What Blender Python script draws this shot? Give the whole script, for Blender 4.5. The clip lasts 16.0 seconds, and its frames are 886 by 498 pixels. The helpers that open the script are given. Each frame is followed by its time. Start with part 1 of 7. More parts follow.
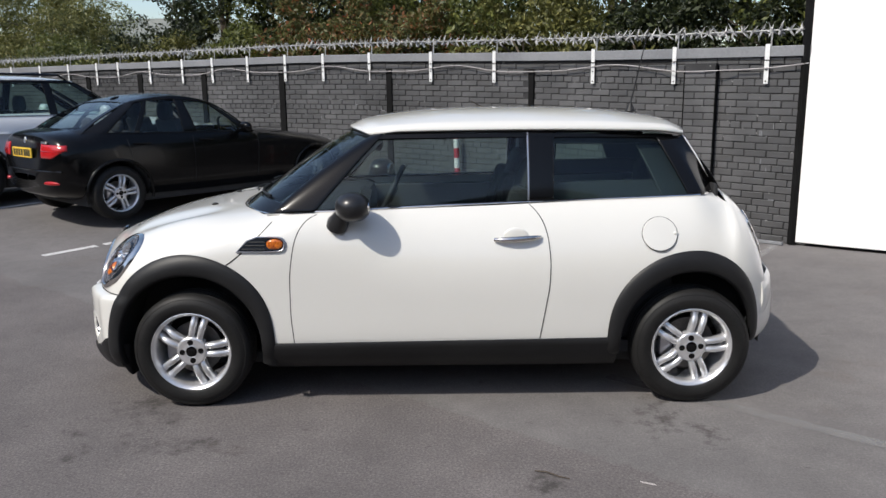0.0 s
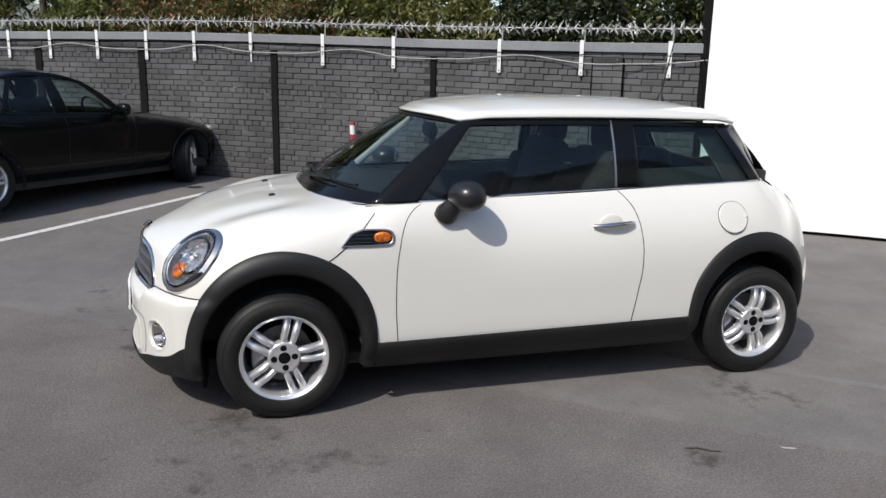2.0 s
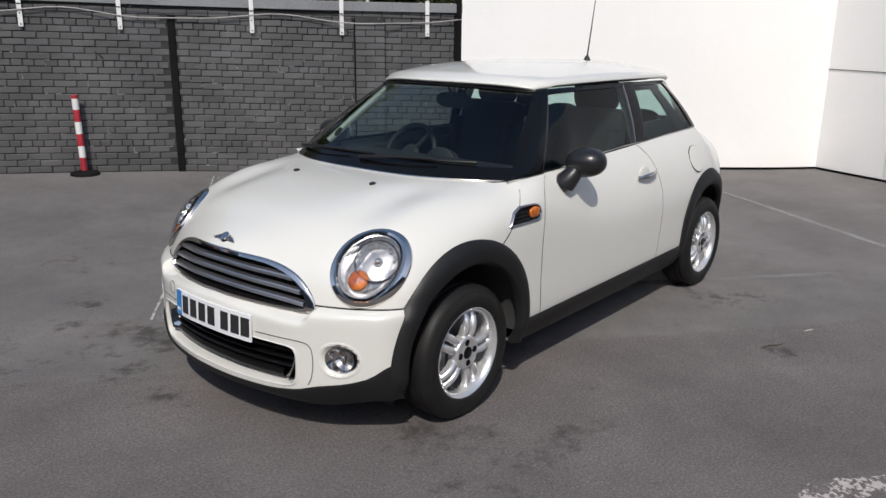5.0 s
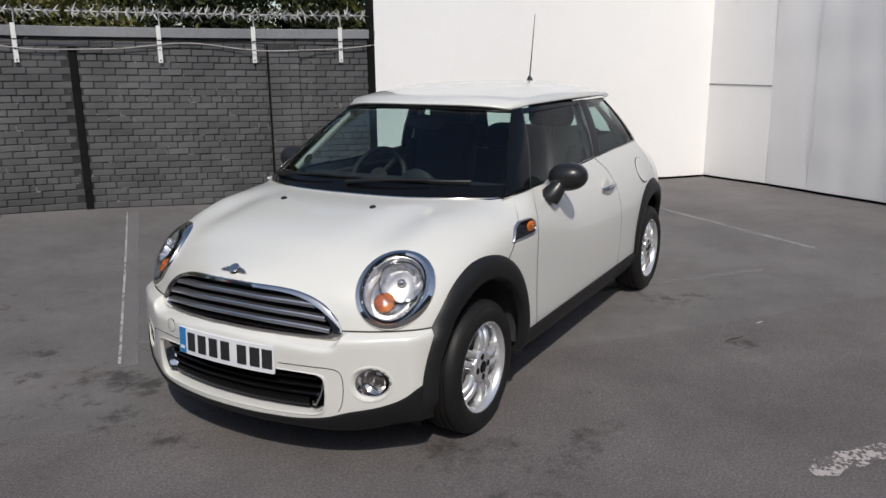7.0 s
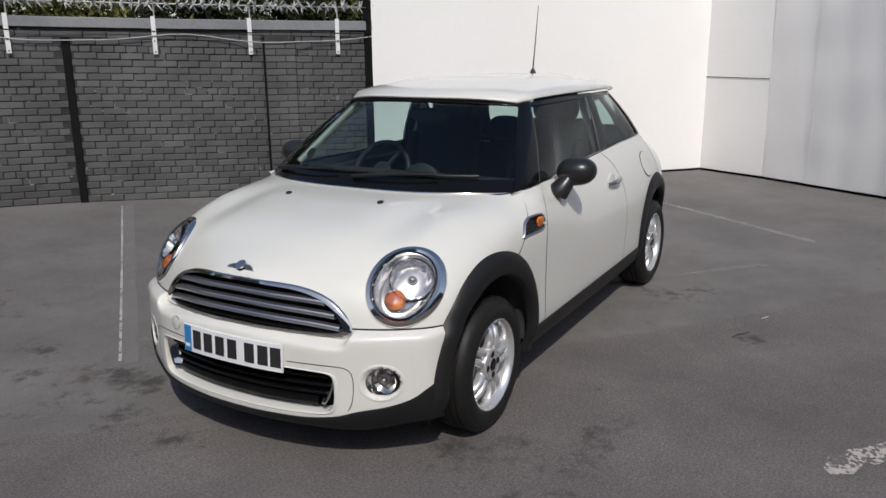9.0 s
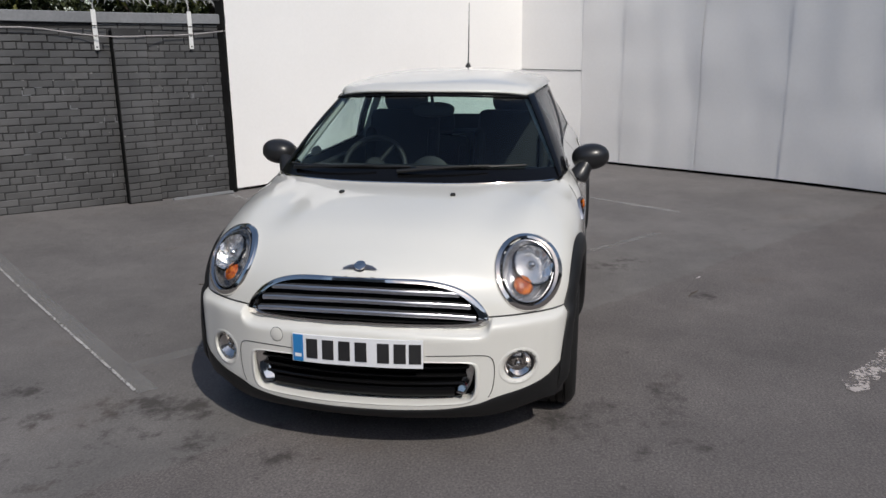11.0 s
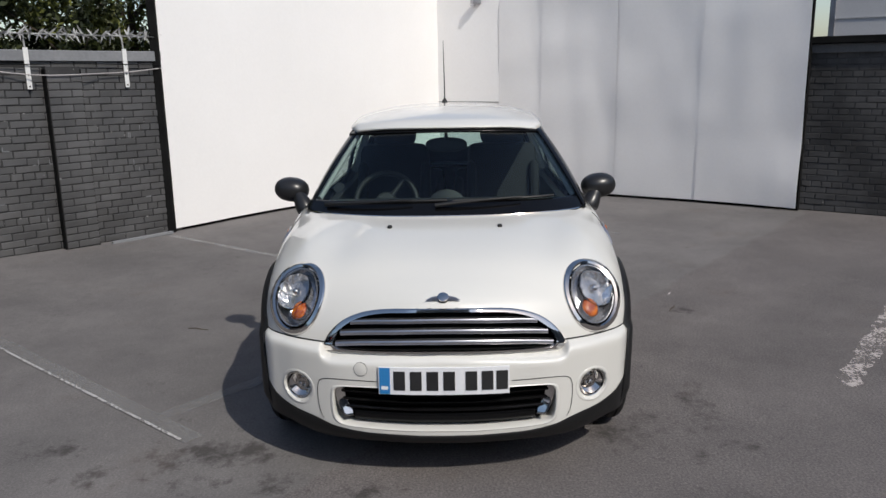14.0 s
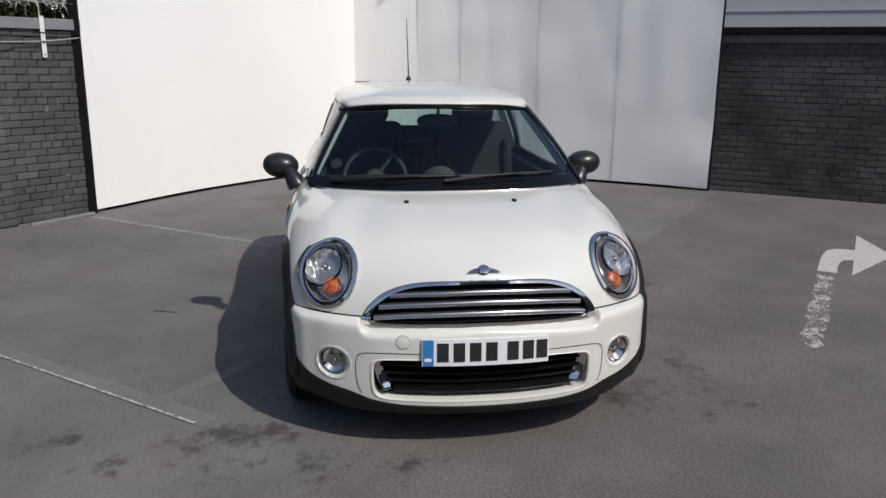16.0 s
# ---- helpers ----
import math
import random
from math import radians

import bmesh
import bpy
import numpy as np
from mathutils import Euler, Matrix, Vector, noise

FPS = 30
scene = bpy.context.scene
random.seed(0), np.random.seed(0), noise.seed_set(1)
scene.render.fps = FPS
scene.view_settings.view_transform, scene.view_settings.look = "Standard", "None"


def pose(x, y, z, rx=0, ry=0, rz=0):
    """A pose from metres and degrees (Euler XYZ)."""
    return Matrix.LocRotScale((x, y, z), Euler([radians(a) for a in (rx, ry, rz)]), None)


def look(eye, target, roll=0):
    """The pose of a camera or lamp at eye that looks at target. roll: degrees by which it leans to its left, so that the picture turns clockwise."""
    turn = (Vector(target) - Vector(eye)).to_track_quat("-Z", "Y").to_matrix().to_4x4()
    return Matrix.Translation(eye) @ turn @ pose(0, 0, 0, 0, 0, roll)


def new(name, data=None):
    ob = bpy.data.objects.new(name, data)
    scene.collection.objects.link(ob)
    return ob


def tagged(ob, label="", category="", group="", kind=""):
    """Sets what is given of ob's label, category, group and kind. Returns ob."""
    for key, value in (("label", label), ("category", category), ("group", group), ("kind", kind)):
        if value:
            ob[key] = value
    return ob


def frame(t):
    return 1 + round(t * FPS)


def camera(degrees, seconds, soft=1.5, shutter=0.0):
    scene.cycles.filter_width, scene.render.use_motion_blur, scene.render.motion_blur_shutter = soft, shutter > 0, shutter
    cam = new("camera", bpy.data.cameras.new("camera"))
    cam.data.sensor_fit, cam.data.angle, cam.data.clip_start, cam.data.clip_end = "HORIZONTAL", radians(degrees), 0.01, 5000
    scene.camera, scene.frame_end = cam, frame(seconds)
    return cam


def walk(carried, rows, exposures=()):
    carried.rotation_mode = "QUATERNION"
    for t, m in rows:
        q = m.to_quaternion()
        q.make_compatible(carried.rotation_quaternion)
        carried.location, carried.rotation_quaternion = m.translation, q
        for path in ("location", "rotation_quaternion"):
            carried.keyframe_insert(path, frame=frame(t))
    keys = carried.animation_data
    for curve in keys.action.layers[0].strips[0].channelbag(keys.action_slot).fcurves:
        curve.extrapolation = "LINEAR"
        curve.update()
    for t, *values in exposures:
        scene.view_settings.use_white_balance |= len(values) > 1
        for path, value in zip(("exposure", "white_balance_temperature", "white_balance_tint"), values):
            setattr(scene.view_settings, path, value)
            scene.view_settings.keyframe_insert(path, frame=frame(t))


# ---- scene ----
cam = camera(58.7, 16.0)
PATH = [
    (0, (0.029, -4.487, 1.558), (0.021, -2.529, 1.15), -0.6),
    (0.5, (-0.228, -4.477, 1.527), (-0.135, -2.519, 1.127), 0.8),
    (1, (-0.605, -4.452, 1.529), (-0.345, -2.515, 1.103), 0.7),
    (1.5, (-0.995, -4.302, 1.54), (-0.589, -2.393, 1.104), 0.8),
    (2, (-1.499, -4.178, 1.542), (-0.944, -2.307, 1.105), 1.2),
    (2.5, (-1.942, -3.998, 1.53), (-1.225, -2.185, 1.084), -0.0),
    (3, (-2.404, -3.72, 1.554), (-1.523, -1.986, 1.088), 0.6),
    (3.5, (-2.809, -3.481, 1.572), (-1.715, -1.875, 1.098), -0.3),
    (4, (-3.127, -3.182, 1.569), (-1.888, -1.691, 1.076), -1.6),
    (4.2, (-3.244, -3.077, 1.572), (-1.95, -1.637, 1.07), -0.9),
    (6.3, (-3.997, -2.302, 1.599), (-2.324, -1.331, 1.091), -0.5),
    (6.5, (-4.012, -2.28, 1.573), (-2.322, -1.331, 1.079), -0.6),
    (7, (-4.024, -2.278, 1.582), (-2.352, -1.288, 1.108), -0.7),
    (7.5, (-4.031, -2.284, 1.588), (-2.361, -1.286, 1.125), -0.7),
    (8, (-4.027, -2.269, 1.583), (-2.359, -1.271, 1.115), -0.6),
    (8.5, (-4.019, -2.25, 1.58), (-2.348, -1.26, 1.104), -0.6),
    (8.7, (-4.014, -2.241, 1.587), (-2.344, -1.254, 1.103), -0.7),
    (10.8, (-4.504, -1.012, 1.579), (-2.624, -0.561, 1.069), 0.3),
    (11, (-4.627, -0.857, 1.606), (-2.728, -0.497, 1.093), -0.5),
    (11.5, (-4.707, -0.565, 1.591), (-2.788, -0.344, 1.07), -0.6),
    (12, (-4.752, -0.299, 1.63), (-2.824, -0.201, 1.108), 0.5),
    (12.5, (-4.813, -0.128, 1.639), (-2.879, -0.109, 1.13), 0.1),
    (13, (-4.821, -0.077, 1.648), (-2.876, -0.037, 1.185), -1.0),
    (13.5, (-4.834, -0.069, 1.655), (-2.886, -0.024, 1.205), -1.4),
    (14, (-4.841, -0.07, 1.654), (-2.892, -0.027, 1.21), -1.0),
    (14.5, (-4.831, -0.061, 1.651), (-2.881, -0.019, 1.206), -0.8),
    (15, (-4.814, -0.005, 1.629), (-2.868, 0.014, 1.168), -0.3),
    (15.5, (-4.856, 0.268, 1.617), (-2.913, 0.146, 1.159), -0.3),
    (16, (-4.844, 0.594, 1.621), (-2.923, 0.323, 1.136), 0.6),
]
walk(cam, [(t, look(eye, target, roll)) for t, eye, target, roll in PATH],
     [(0, 0.17), (2.5, 0.13), (4.2, -0.04), (6.3, -0.32), (8.7, -0.36), (11, -0.37), (12.2, -0.35), (13.2, -0.28), (16, -0.27)])

# ---- world and sun ----
SUN_TO = Vector((-0.75, -0.58, 1.02)).normalized()
sky_world = bpy.data.worlds.new("sky")
scene.world = sky_world
sky_world.use_nodes = True
wn = sky_world.node_tree.nodes
sky = wn.new("ShaderNodeTexSky")
sky.sky_type = "NISHITA"
sky.sun_disc = False
sky.sun_elevation = math.asin(SUN_TO.z)
sky.sun_rotation = math.atan2(SUN_TO.x, SUN_TO.y)
sky.air_density, sky.dust_density, sky.ozone_density = 1.0, 1.3, 1.0
wn["Background"].inputs["Strength"].default_value = 0.15
sky_world.node_tree.links.new(sky.outputs["Color"], wn["Background"].inputs["Color"])
sun = new("sun", bpy.data.lights.new("sun", "SUN"))
sun.data.energy, sun.data.angle, sun.data.color = 3.8, radians(0.53), (1.0, 0.952, 0.872)
sun.matrix_basis = look(SUN_TO * 60, (0, 0, 0))
scene.view_settings.exposure = 0.0

# ---- materials ----
def material(name):
    m = bpy.data.materials.new(name)
    m.use_nodes = True
    return m, m.node_tree.nodes, m.node_tree.links, m.node_tree.nodes["Principled BSDF"]


def noise_node(n, l, scale, detail=4.0, rough=0.55, coord="Object"):
    tc = n.new("ShaderNodeTexCoord")
    t = n.new("ShaderNodeTexNoise")
    t.inputs["Scale"].default_value, t.inputs["Detail"].default_value, t.inputs["Roughness"].default_value = scale, detail, rough
    l.new(tc.outputs[coord], t.inputs["Vector"])
    return t.outputs["Fac"]


def ramp(n, l, fac, lo, hi, c0=(0, 0, 0), c1=(1, 1, 1)):
    r = n.new("ShaderNodeValToRGB")
    r.color_ramp.elements[0].position, r.color_ramp.elements[1].position = lo, hi
    r.color_ramp.elements[0].color, r.color_ramp.elements[1].color = (*c0, 1), (*c1, 1)
    l.new(fac, r.inputs["Fac"])
    return r.outputs["Color"]


def blend(n, l, fac, a, b, kind="MIX"):
    m = n.new("ShaderNodeMix")
    m.data_type, m.blend_type = "RGBA", kind
    for value, slot in ((fac, 0), (a, 6), (b, 7)):
        if hasattr(value, "links"):
            l.new(value, m.inputs[slot])
        else:
            m.inputs[slot].default_value = (*value, 1) if isinstance(value, tuple) else value
    return m.outputs[2]


def bumped(n, l, bsdf, height, strength=0.3, distance=0.01):
    b = n.new("ShaderNodeBump")
    b.inputs["Strength"].default_value, b.inputs["Distance"].default_value = strength, distance
    l.new(height, b.inputs["Height"])
    l.new(b.outputs["Normal"], bsdf.inputs["Normal"])


def surface(name, c0, c1, big=2.0, fine=60.0, rough=(0.5, 0.7), metal=0.0, bump=0.2, coat=0.0, spread=(0.35, 0.65), dist=0.004, spec=0.5):
    """Two tones mixed by coarse and fine noise, with uneven gloss and a fine relief."""
    m, n, l, bsdf = material(name)
    a, b = noise_node(n, l, big), noise_node(n, l, fine, 3.0)
    mixed = blend(n, l, 0.4, a, b)
    l.new(ramp(n, l, mixed, *spread, c0, c1), bsdf.inputs["Base Color"])
    r = n.new("ShaderNodeMapRange")
    r.inputs["To Min"].default_value, r.inputs["To Max"].default_value = rough
    l.new(a, r.inputs["Value"])
    l.new(r.outputs["Result"], bsdf.inputs["Roughness"])
    bsdf.inputs["Metallic"].default_value, bsdf.inputs["Coat Weight"].default_value = metal, coat
    bsdf.inputs["Coat Roughness"].default_value, bsdf.inputs["Specular IOR Level"].default_value = 0.03, spec
    if bump:
        bumped(n, l, bsdf, b, bump, dist)
    return m


def thin_glass(name, tint, gloss_rough=0.0):
    """A pane: tinted see-through with a Fresnel gloss."""
    m, n, l, bsdf = material(name)
    n.remove(bsdf)
    clear, gloss, mixer, facing = (n.new("ShaderNode" + k) for k in ("BsdfTransparent", "BsdfGlossy", "MixShader", "LayerWeight"))
    facing.inputs["Blend"].default_value = 0.5
    steep, scaled = n.new("ShaderNodeMath"), n.new("ShaderNodeMath")
    steep.operation, steep.inputs[1].default_value = "POWER", 5.0
    scaled.operation, scaled.inputs[1].default_value, scaled.inputs[2].default_value = "MULTIPLY_ADD", 0.93, 0.05
    l.new(facing.outputs["Facing"], steep.inputs[0])
    l.new(steep.outputs[0], scaled.inputs[0])
    clear.inputs["Color"].default_value = (*tint, 1)
    gloss.inputs["Roughness"].default_value = gloss_rough
    l.new(scaled.outputs[0], mixer.inputs[0])
    l.new(clear.outputs[0], mixer.inputs[1])
    l.new(gloss.outputs[0], mixer.inputs[2])
    l.new(mixer.outputs[0], n["Material Output"].inputs["Surface"])
    return m


def calc(n, l, kind, *values):
    """One maths node; values are numbers or sockets."""
    m = n.new("ShaderNodeMath")
    m.operation = kind
    for slot, v in enumerate(values):
        if hasattr(v, "links"):
            l.new(v, m.inputs[slot])
        else:
            m.inputs[slot].default_value = v
    return m.outputs[0]


def asphalt():
    m, n, l, bsdf = material("asphalt")
    geo = n.new("ShaderNodeNewGeometry")
    split = n.new("ShaderNodeSeparateXYZ")
    l.new(geo.outputs["Position"], split.inputs[0])
    # the older coarse lane ends at a straight seam; the bay beyond it is smoother
    wob = calc(n, l, "MULTIPLY_ADD", noise_node(n, l, 2.5, 6.0, 0.65), 0.34, -0.17)
    over = calc(n, l, "ADD", calc(n, l, "ADD", calc(n, l, "MULTIPLY", split.outputs[0], 0.61), calc(n, l, "MULTIPLY", split.outputs[1], 0.79)), wob)
    smooth_side = ramp(n, l, calc(n, l, "ADD", over, 1.67), 0.97, 1.03)
    fine, grit, mid, big = noise_node(n, l, 300, 2.0), noise_node(n, l, 95, 3.0, 0.6), noise_node(n, l, 7, 6.0, 0.7), noise_node(n, l, 0.55, 7.0, 0.62)
    stones = n.new("ShaderNodeTexVoronoi")
    stones.inputs["Scale"].default_value = 75.0
    l.new(geo.outputs["Position"], stones.inputs["Vector"])
    pebble = ramp(n, l, stones.outputs["Distance"], 0.12, 0.55, (1.5, 1.47, 1.45), (0.62, 0.62, 0.63))
    col = ramp(n, l, big, 0.33, 0.67, (0.125, 0.117, 0.115), (0.161, 0.151, 0.148))
    col = blend(n, l, 0.16, col, (0.15, 0.146, 0.15))
    rough_look = blend(n, l, 0.46, col, ramp(n, l, grit, 0.32, 0.68, (0.35, 0.35, 0.35), (1.6, 1.58, 1.57)), "MULTIPLY")
    rough_look = blend(n, l, 0.22, rough_look, pebble, "MULTIPLY")
    fine_look = blend(n, l, 0.34, col, ramp(n, l, grit, 0.32, 0.68, (0.55, 0.55, 0.55), (1.46, 1.45, 1.45)), "MULTIPLY")
    fine_look = blend(n, l, 0.14, fine_look, pebble, "MULTIPLY")
    col = blend(n, l, smooth_side, rough_look, fine_look)
    col = blend(n, l, 1.0, col, blend(n, l, smooth_side, (0.98, 0.95, 0.935), (1.05, 1.05, 1.035)), "MULTIPLY")
    col = blend(n, l, 0.3, col, ramp(n, l, fine, 0.3, 0.7, (0.6, 0.6, 0.6), (1.4, 1.4, 1.4)), "MULTIPLY")
    col = blend(n, l, 0.16, col, ramp(n, l, mid, 0.3, 0.72, (0.62, 0.6, 0.6), (1.25, 1.25, 1.25)), "MULTIPLY")
    col = blend(n, l, 0.6, col, ramp(n, l, noise_node(n, l, 1.15, 12.0, 0.76), 0.36, 0.64, (0.70, 0.70, 0.71), (1.16, 1.15, 1.15)), "MULTIPLY")
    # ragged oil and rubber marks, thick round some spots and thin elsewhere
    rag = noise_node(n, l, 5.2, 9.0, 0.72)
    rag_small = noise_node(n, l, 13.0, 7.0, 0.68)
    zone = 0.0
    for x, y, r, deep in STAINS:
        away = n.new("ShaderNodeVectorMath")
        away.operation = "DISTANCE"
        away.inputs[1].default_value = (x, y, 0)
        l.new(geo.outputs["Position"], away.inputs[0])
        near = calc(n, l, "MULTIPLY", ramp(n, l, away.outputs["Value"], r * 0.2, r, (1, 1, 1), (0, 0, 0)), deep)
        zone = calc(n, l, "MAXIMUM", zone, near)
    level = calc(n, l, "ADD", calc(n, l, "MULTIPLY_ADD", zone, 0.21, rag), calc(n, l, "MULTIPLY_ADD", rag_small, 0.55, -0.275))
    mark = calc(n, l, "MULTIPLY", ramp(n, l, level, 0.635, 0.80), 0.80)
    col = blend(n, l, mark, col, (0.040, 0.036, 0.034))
    # rust-brown film and pale dusty scuffs
    brown = calc(n, l, "MULTIPLY", ramp(n, l, noise_node(n, l, 1.3, 8.0, 0.7), 0.57, 0.70), 0.30)
    col = blend(n, l, brown, col, (0.125, 0.098, 0.080))
    pale = calc(n, l, "MULTIPLY", ramp(n, l, noise_node(n, l, 0.9, 9.0, 0.72, "Generated"), 0.5, 0.7), 0.3)
    col = blend(n, l, pale, col, (0.20, 0.195, 0.195))
    l.new(col, bsdf.inputs["Base Color"])
    bsdf.inputs["Roughness"].default_value = 0.9
    bsdf.inputs["Specular IOR Level"].default_value = 0.3
    relief = blend(n, l, smooth_side, calc(n, l, "SUBTRACT", grit, calc(n, l, "MULTIPLY", stones.outputs["Distance"], 0.5)), calc(n, l, "MULTIPLY", grit, 0.45))
    bumped(n, l, bsdf, relief, 0.42, 0.005)
    return m


def veil_paint(name, colour, least, most):
    """Old road paint worn down to an even thin film."""
    m, n, l, bsdf = material(name)
    bsdf.inputs["Roughness"].default_value = 0.85
    bsdf.inputs["Base Color"].default_value = (*colour, 1)
    film = blend(n, l, 0.5, noise_node(n, l, 3, 6.0, 0.7), noise_node(n, l, 70, 3.0))
    clear, mixer = n.new("ShaderNodeBsdfTransparent"), n.new("ShaderNodeMixShader")
    l.new(ramp(n, l, film, 0.38, 0.62, (least,) * 3, (most,) * 3), mixer.inputs[0])
    l.new(clear.outputs[0], mixer.inputs[1])
    l.new(bsdf.outputs[0], mixer.inputs[2])
    l.new(mixer.outputs[0], n["Material Output"].inputs["Surface"])
    return m


def worn_paint(name, colour, cover):
    """Road paint with gaps worn through to the asphalt."""
    m, n, l, bsdf = material(name)
    wear = blend(n, l, 0.45, noise_node(n, l, 7, 6.0, 0.7), noise_node(n, l, 60, 3.0))
    bsdf.inputs["Roughness"].default_value = 0.85
    l.new(ramp(n, l, noise_node(n, l, 25), 0.3, 0.7, tuple(c * 0.75 for c in colour), colour), bsdf.inputs["Base Color"])
    clear, mixer = n.new("ShaderNodeBsdfTransparent"), n.new("ShaderNodeMixShader")
    l.new(ramp(n, l, wear, 0.62 - cover * 0.35, 0.70 - cover * 0.35, (1, 1, 1), (0, 0, 0)), mixer.inputs[0])
    l.new(clear.outputs[0], mixer.inputs[1])
    l.new(bsdf.outputs[0], mixer.inputs[2])
    l.new(mixer.outputs[0], n["Material Output"].inputs["Surface"])
    return m


def painted_brick(name, c0, c1, chip, patchy=0.0, rough=0.72, spec=0.15):
    m, n, l, bsdf = material(name)
    info, geo = n.new("ShaderNodeObjectInfo"), n.new("ShaderNodeNewGeometry")
    both = n.new("ShaderNodeMath")
    both.operation = "ADD"
    l.new(info.outputs["Random"], both.inputs[0])
    l.new(geo.outputs["Random Per Island"], both.inputs[1])
    wrap = n.new("ShaderNodeMath")
    wrap.operation = "FRACT"
    l.new(both.outputs[0], wrap.inputs[0])
    col = ramp(n, l, wrap.outputs[0], 0.0, 1.0, c0, c1)
    spot = n.new("ShaderNodeTexNoise")
    spot.inputs["Scale"].default_value, spot.inputs["Detail"].default_value = 3.2, 7.0
    l.new(geo.outputs["Position"], spot.inputs["Vector"])
    col = blend(n, l, 0.5, col, ramp(n, l, spot.outputs["Fac"], 0.3, 0.7, (0.55, 0.55, 0.55), (1.35, 1.35, 1.35)), "MULTIPLY")
    wide = n.new("ShaderNodeTexNoise")
    wide.inputs["Scale"].default_value, wide.inputs["Detail"].default_value, wide.inputs["Roughness"].default_value = 0.9, 8.0, 0.65
    l.new(geo.outputs["Position"], wide.inputs["Vector"])
    col = blend(n, l, patchy, col, ramp(n, l, wide.outputs["Fac"], 0.38, 0.62, (0.6, 0.6, 0.6), (1.6, 1.6, 1.6)), "MULTIPLY")
    fine = n.new("ShaderNodeTexNoise")
    fine.inputs["Scale"].default_value, fine.inputs["Detail"].default_value = 24.0, 5.0
    l.new(geo.outputs["Position"], fine.inputs["Vector"])
    col = blend(n, l, ramp(n, l, fine.outputs["Fac"], 0.70 - chip, 0.74 - chip), col, (0.34, 0.33, 0.32))
    l.new(col, bsdf.inputs["Base Color"])
    bsdf.inputs["Roughness"].default_value = rough
    bsdf.inputs["Specular IOR Level"].default_value = spec
    bumped(n, l, bsdf, fine.outputs["Fac"], 0.28, 0.005)
    return m


def leaf_material(name, tones):
    m, n, l, bsdf = material(name)
    geo = n.new("ShaderNodeNewGeometry")
    r = n.new("ShaderNodeValToRGB")
    for i, (at, c) in enumerate(tones):
        e = r.color_ramp.elements[i] if i < 2 else r.color_ramp.elements.new(at)
        e.position, e.color = at, (*c, 1)
    l.new(geo.outputs["Random Per Island"], r.inputs["Fac"])
    l.new(r.outputs["Color"], bsdf.inputs["Base Color"])
    bsdf.inputs["Roughness"].default_value = 0.55
    through_light, mixer = n.new("ShaderNodeBsdfTranslucent"), n.new("ShaderNodeMixShader")
    l.new(r.outputs["Color"], through_light.inputs["Color"])
    mixer.inputs[0].default_value = 0.3
    l.new(bsdf.outputs[0], mixer.inputs[1])
    l.new(through_light.outputs[0], mixer.inputs[2])
    l.new(mixer.outputs[0], n["Material Output"].inputs["Surface"])
    return m


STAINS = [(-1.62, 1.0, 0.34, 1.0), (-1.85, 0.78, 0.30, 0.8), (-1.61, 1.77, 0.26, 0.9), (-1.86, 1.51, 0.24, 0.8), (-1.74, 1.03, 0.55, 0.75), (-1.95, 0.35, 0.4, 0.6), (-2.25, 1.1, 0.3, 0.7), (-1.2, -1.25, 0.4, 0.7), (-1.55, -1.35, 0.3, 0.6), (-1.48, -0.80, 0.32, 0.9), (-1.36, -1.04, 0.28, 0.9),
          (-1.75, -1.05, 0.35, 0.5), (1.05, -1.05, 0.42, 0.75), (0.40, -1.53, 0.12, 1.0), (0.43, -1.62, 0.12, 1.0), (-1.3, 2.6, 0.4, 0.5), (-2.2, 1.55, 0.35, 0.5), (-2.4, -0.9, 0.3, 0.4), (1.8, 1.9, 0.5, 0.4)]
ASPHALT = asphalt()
LINE_PAINT = worn_paint("worn_line_paint", (0.62, 0.61, 0.60), 0.14)
FAINT_PAINT = veil_paint("faint_line_paint", (0.30, 0.295, 0.29), 0.10, 0.46)
PALE_PAINT = veil_paint("thin_line_paint", (0.38, 0.372, 0.365), 0.10, 0.62)
EDGE_PAINT = worn_paint("line_edge_paint", (0.46, 0.45, 0.44), 0.34)
ARROW_PAINT = worn_paint("arrow_paint", (0.52, 0.475, 0.455), 0.06)
ARROW_WORN = worn_paint("worn_arrow_paint", (0.46, 0.415, 0.395), 0.47)
BRICK = painted_brick("grey_painted_brick", (0.055, 0.0541, 0.0541), (0.083, 0.0813, 0.0813), -0.04, 0.45, 0.44, 1.0)
BRICK_DARK = painted_brick("dark_painted_brick", (0.050, 0.050, 0.051), (0.068, 0.067, 0.067), -0.03, 0.8)
MORTAR = painted_brick("mortar", (0.036, 0.036, 0.037), (0.050, 0.050, 0.051), 0.03, 0.6, 0.85, 0.2)
MORTAR_DARK = surface("blackened_mortar", (0.036, 0.036, 0.036), (0.056, 0.056, 0.056), 3, 90, (0.8, 0.95), bump=0.4)
COPING = surface("coping_paint", (0.17, 0.175, 0.185), (0.24, 0.245, 0.255), 2, 40, (0.5, 0.7), bump=0.15)
TAR = surface("bitumen", (0.008, 0.008, 0.008), (0.014, 0.014, 0.014), 5, 60, (0.8, 0.95), bump=0.3, spec=0.06)
GALV = surface("galvanised_steel", (0.27, 0.27, 0.27), (0.46, 0.46, 0.45), 8, 120, (0.4, 0.6), metal=0.15, bump=0.1)
STRAP = surface("white_strap_paint", (0.62, 0.62, 0.61), (0.8, 0.8, 0.78), 6, 80, (0.45, 0.6), bump=0.1)
CABLE = surface("cable_sheath", (0.33, 0.31, 0.31), (0.46, 0.43, 0.42), 6, 60, (0.5, 0.7))
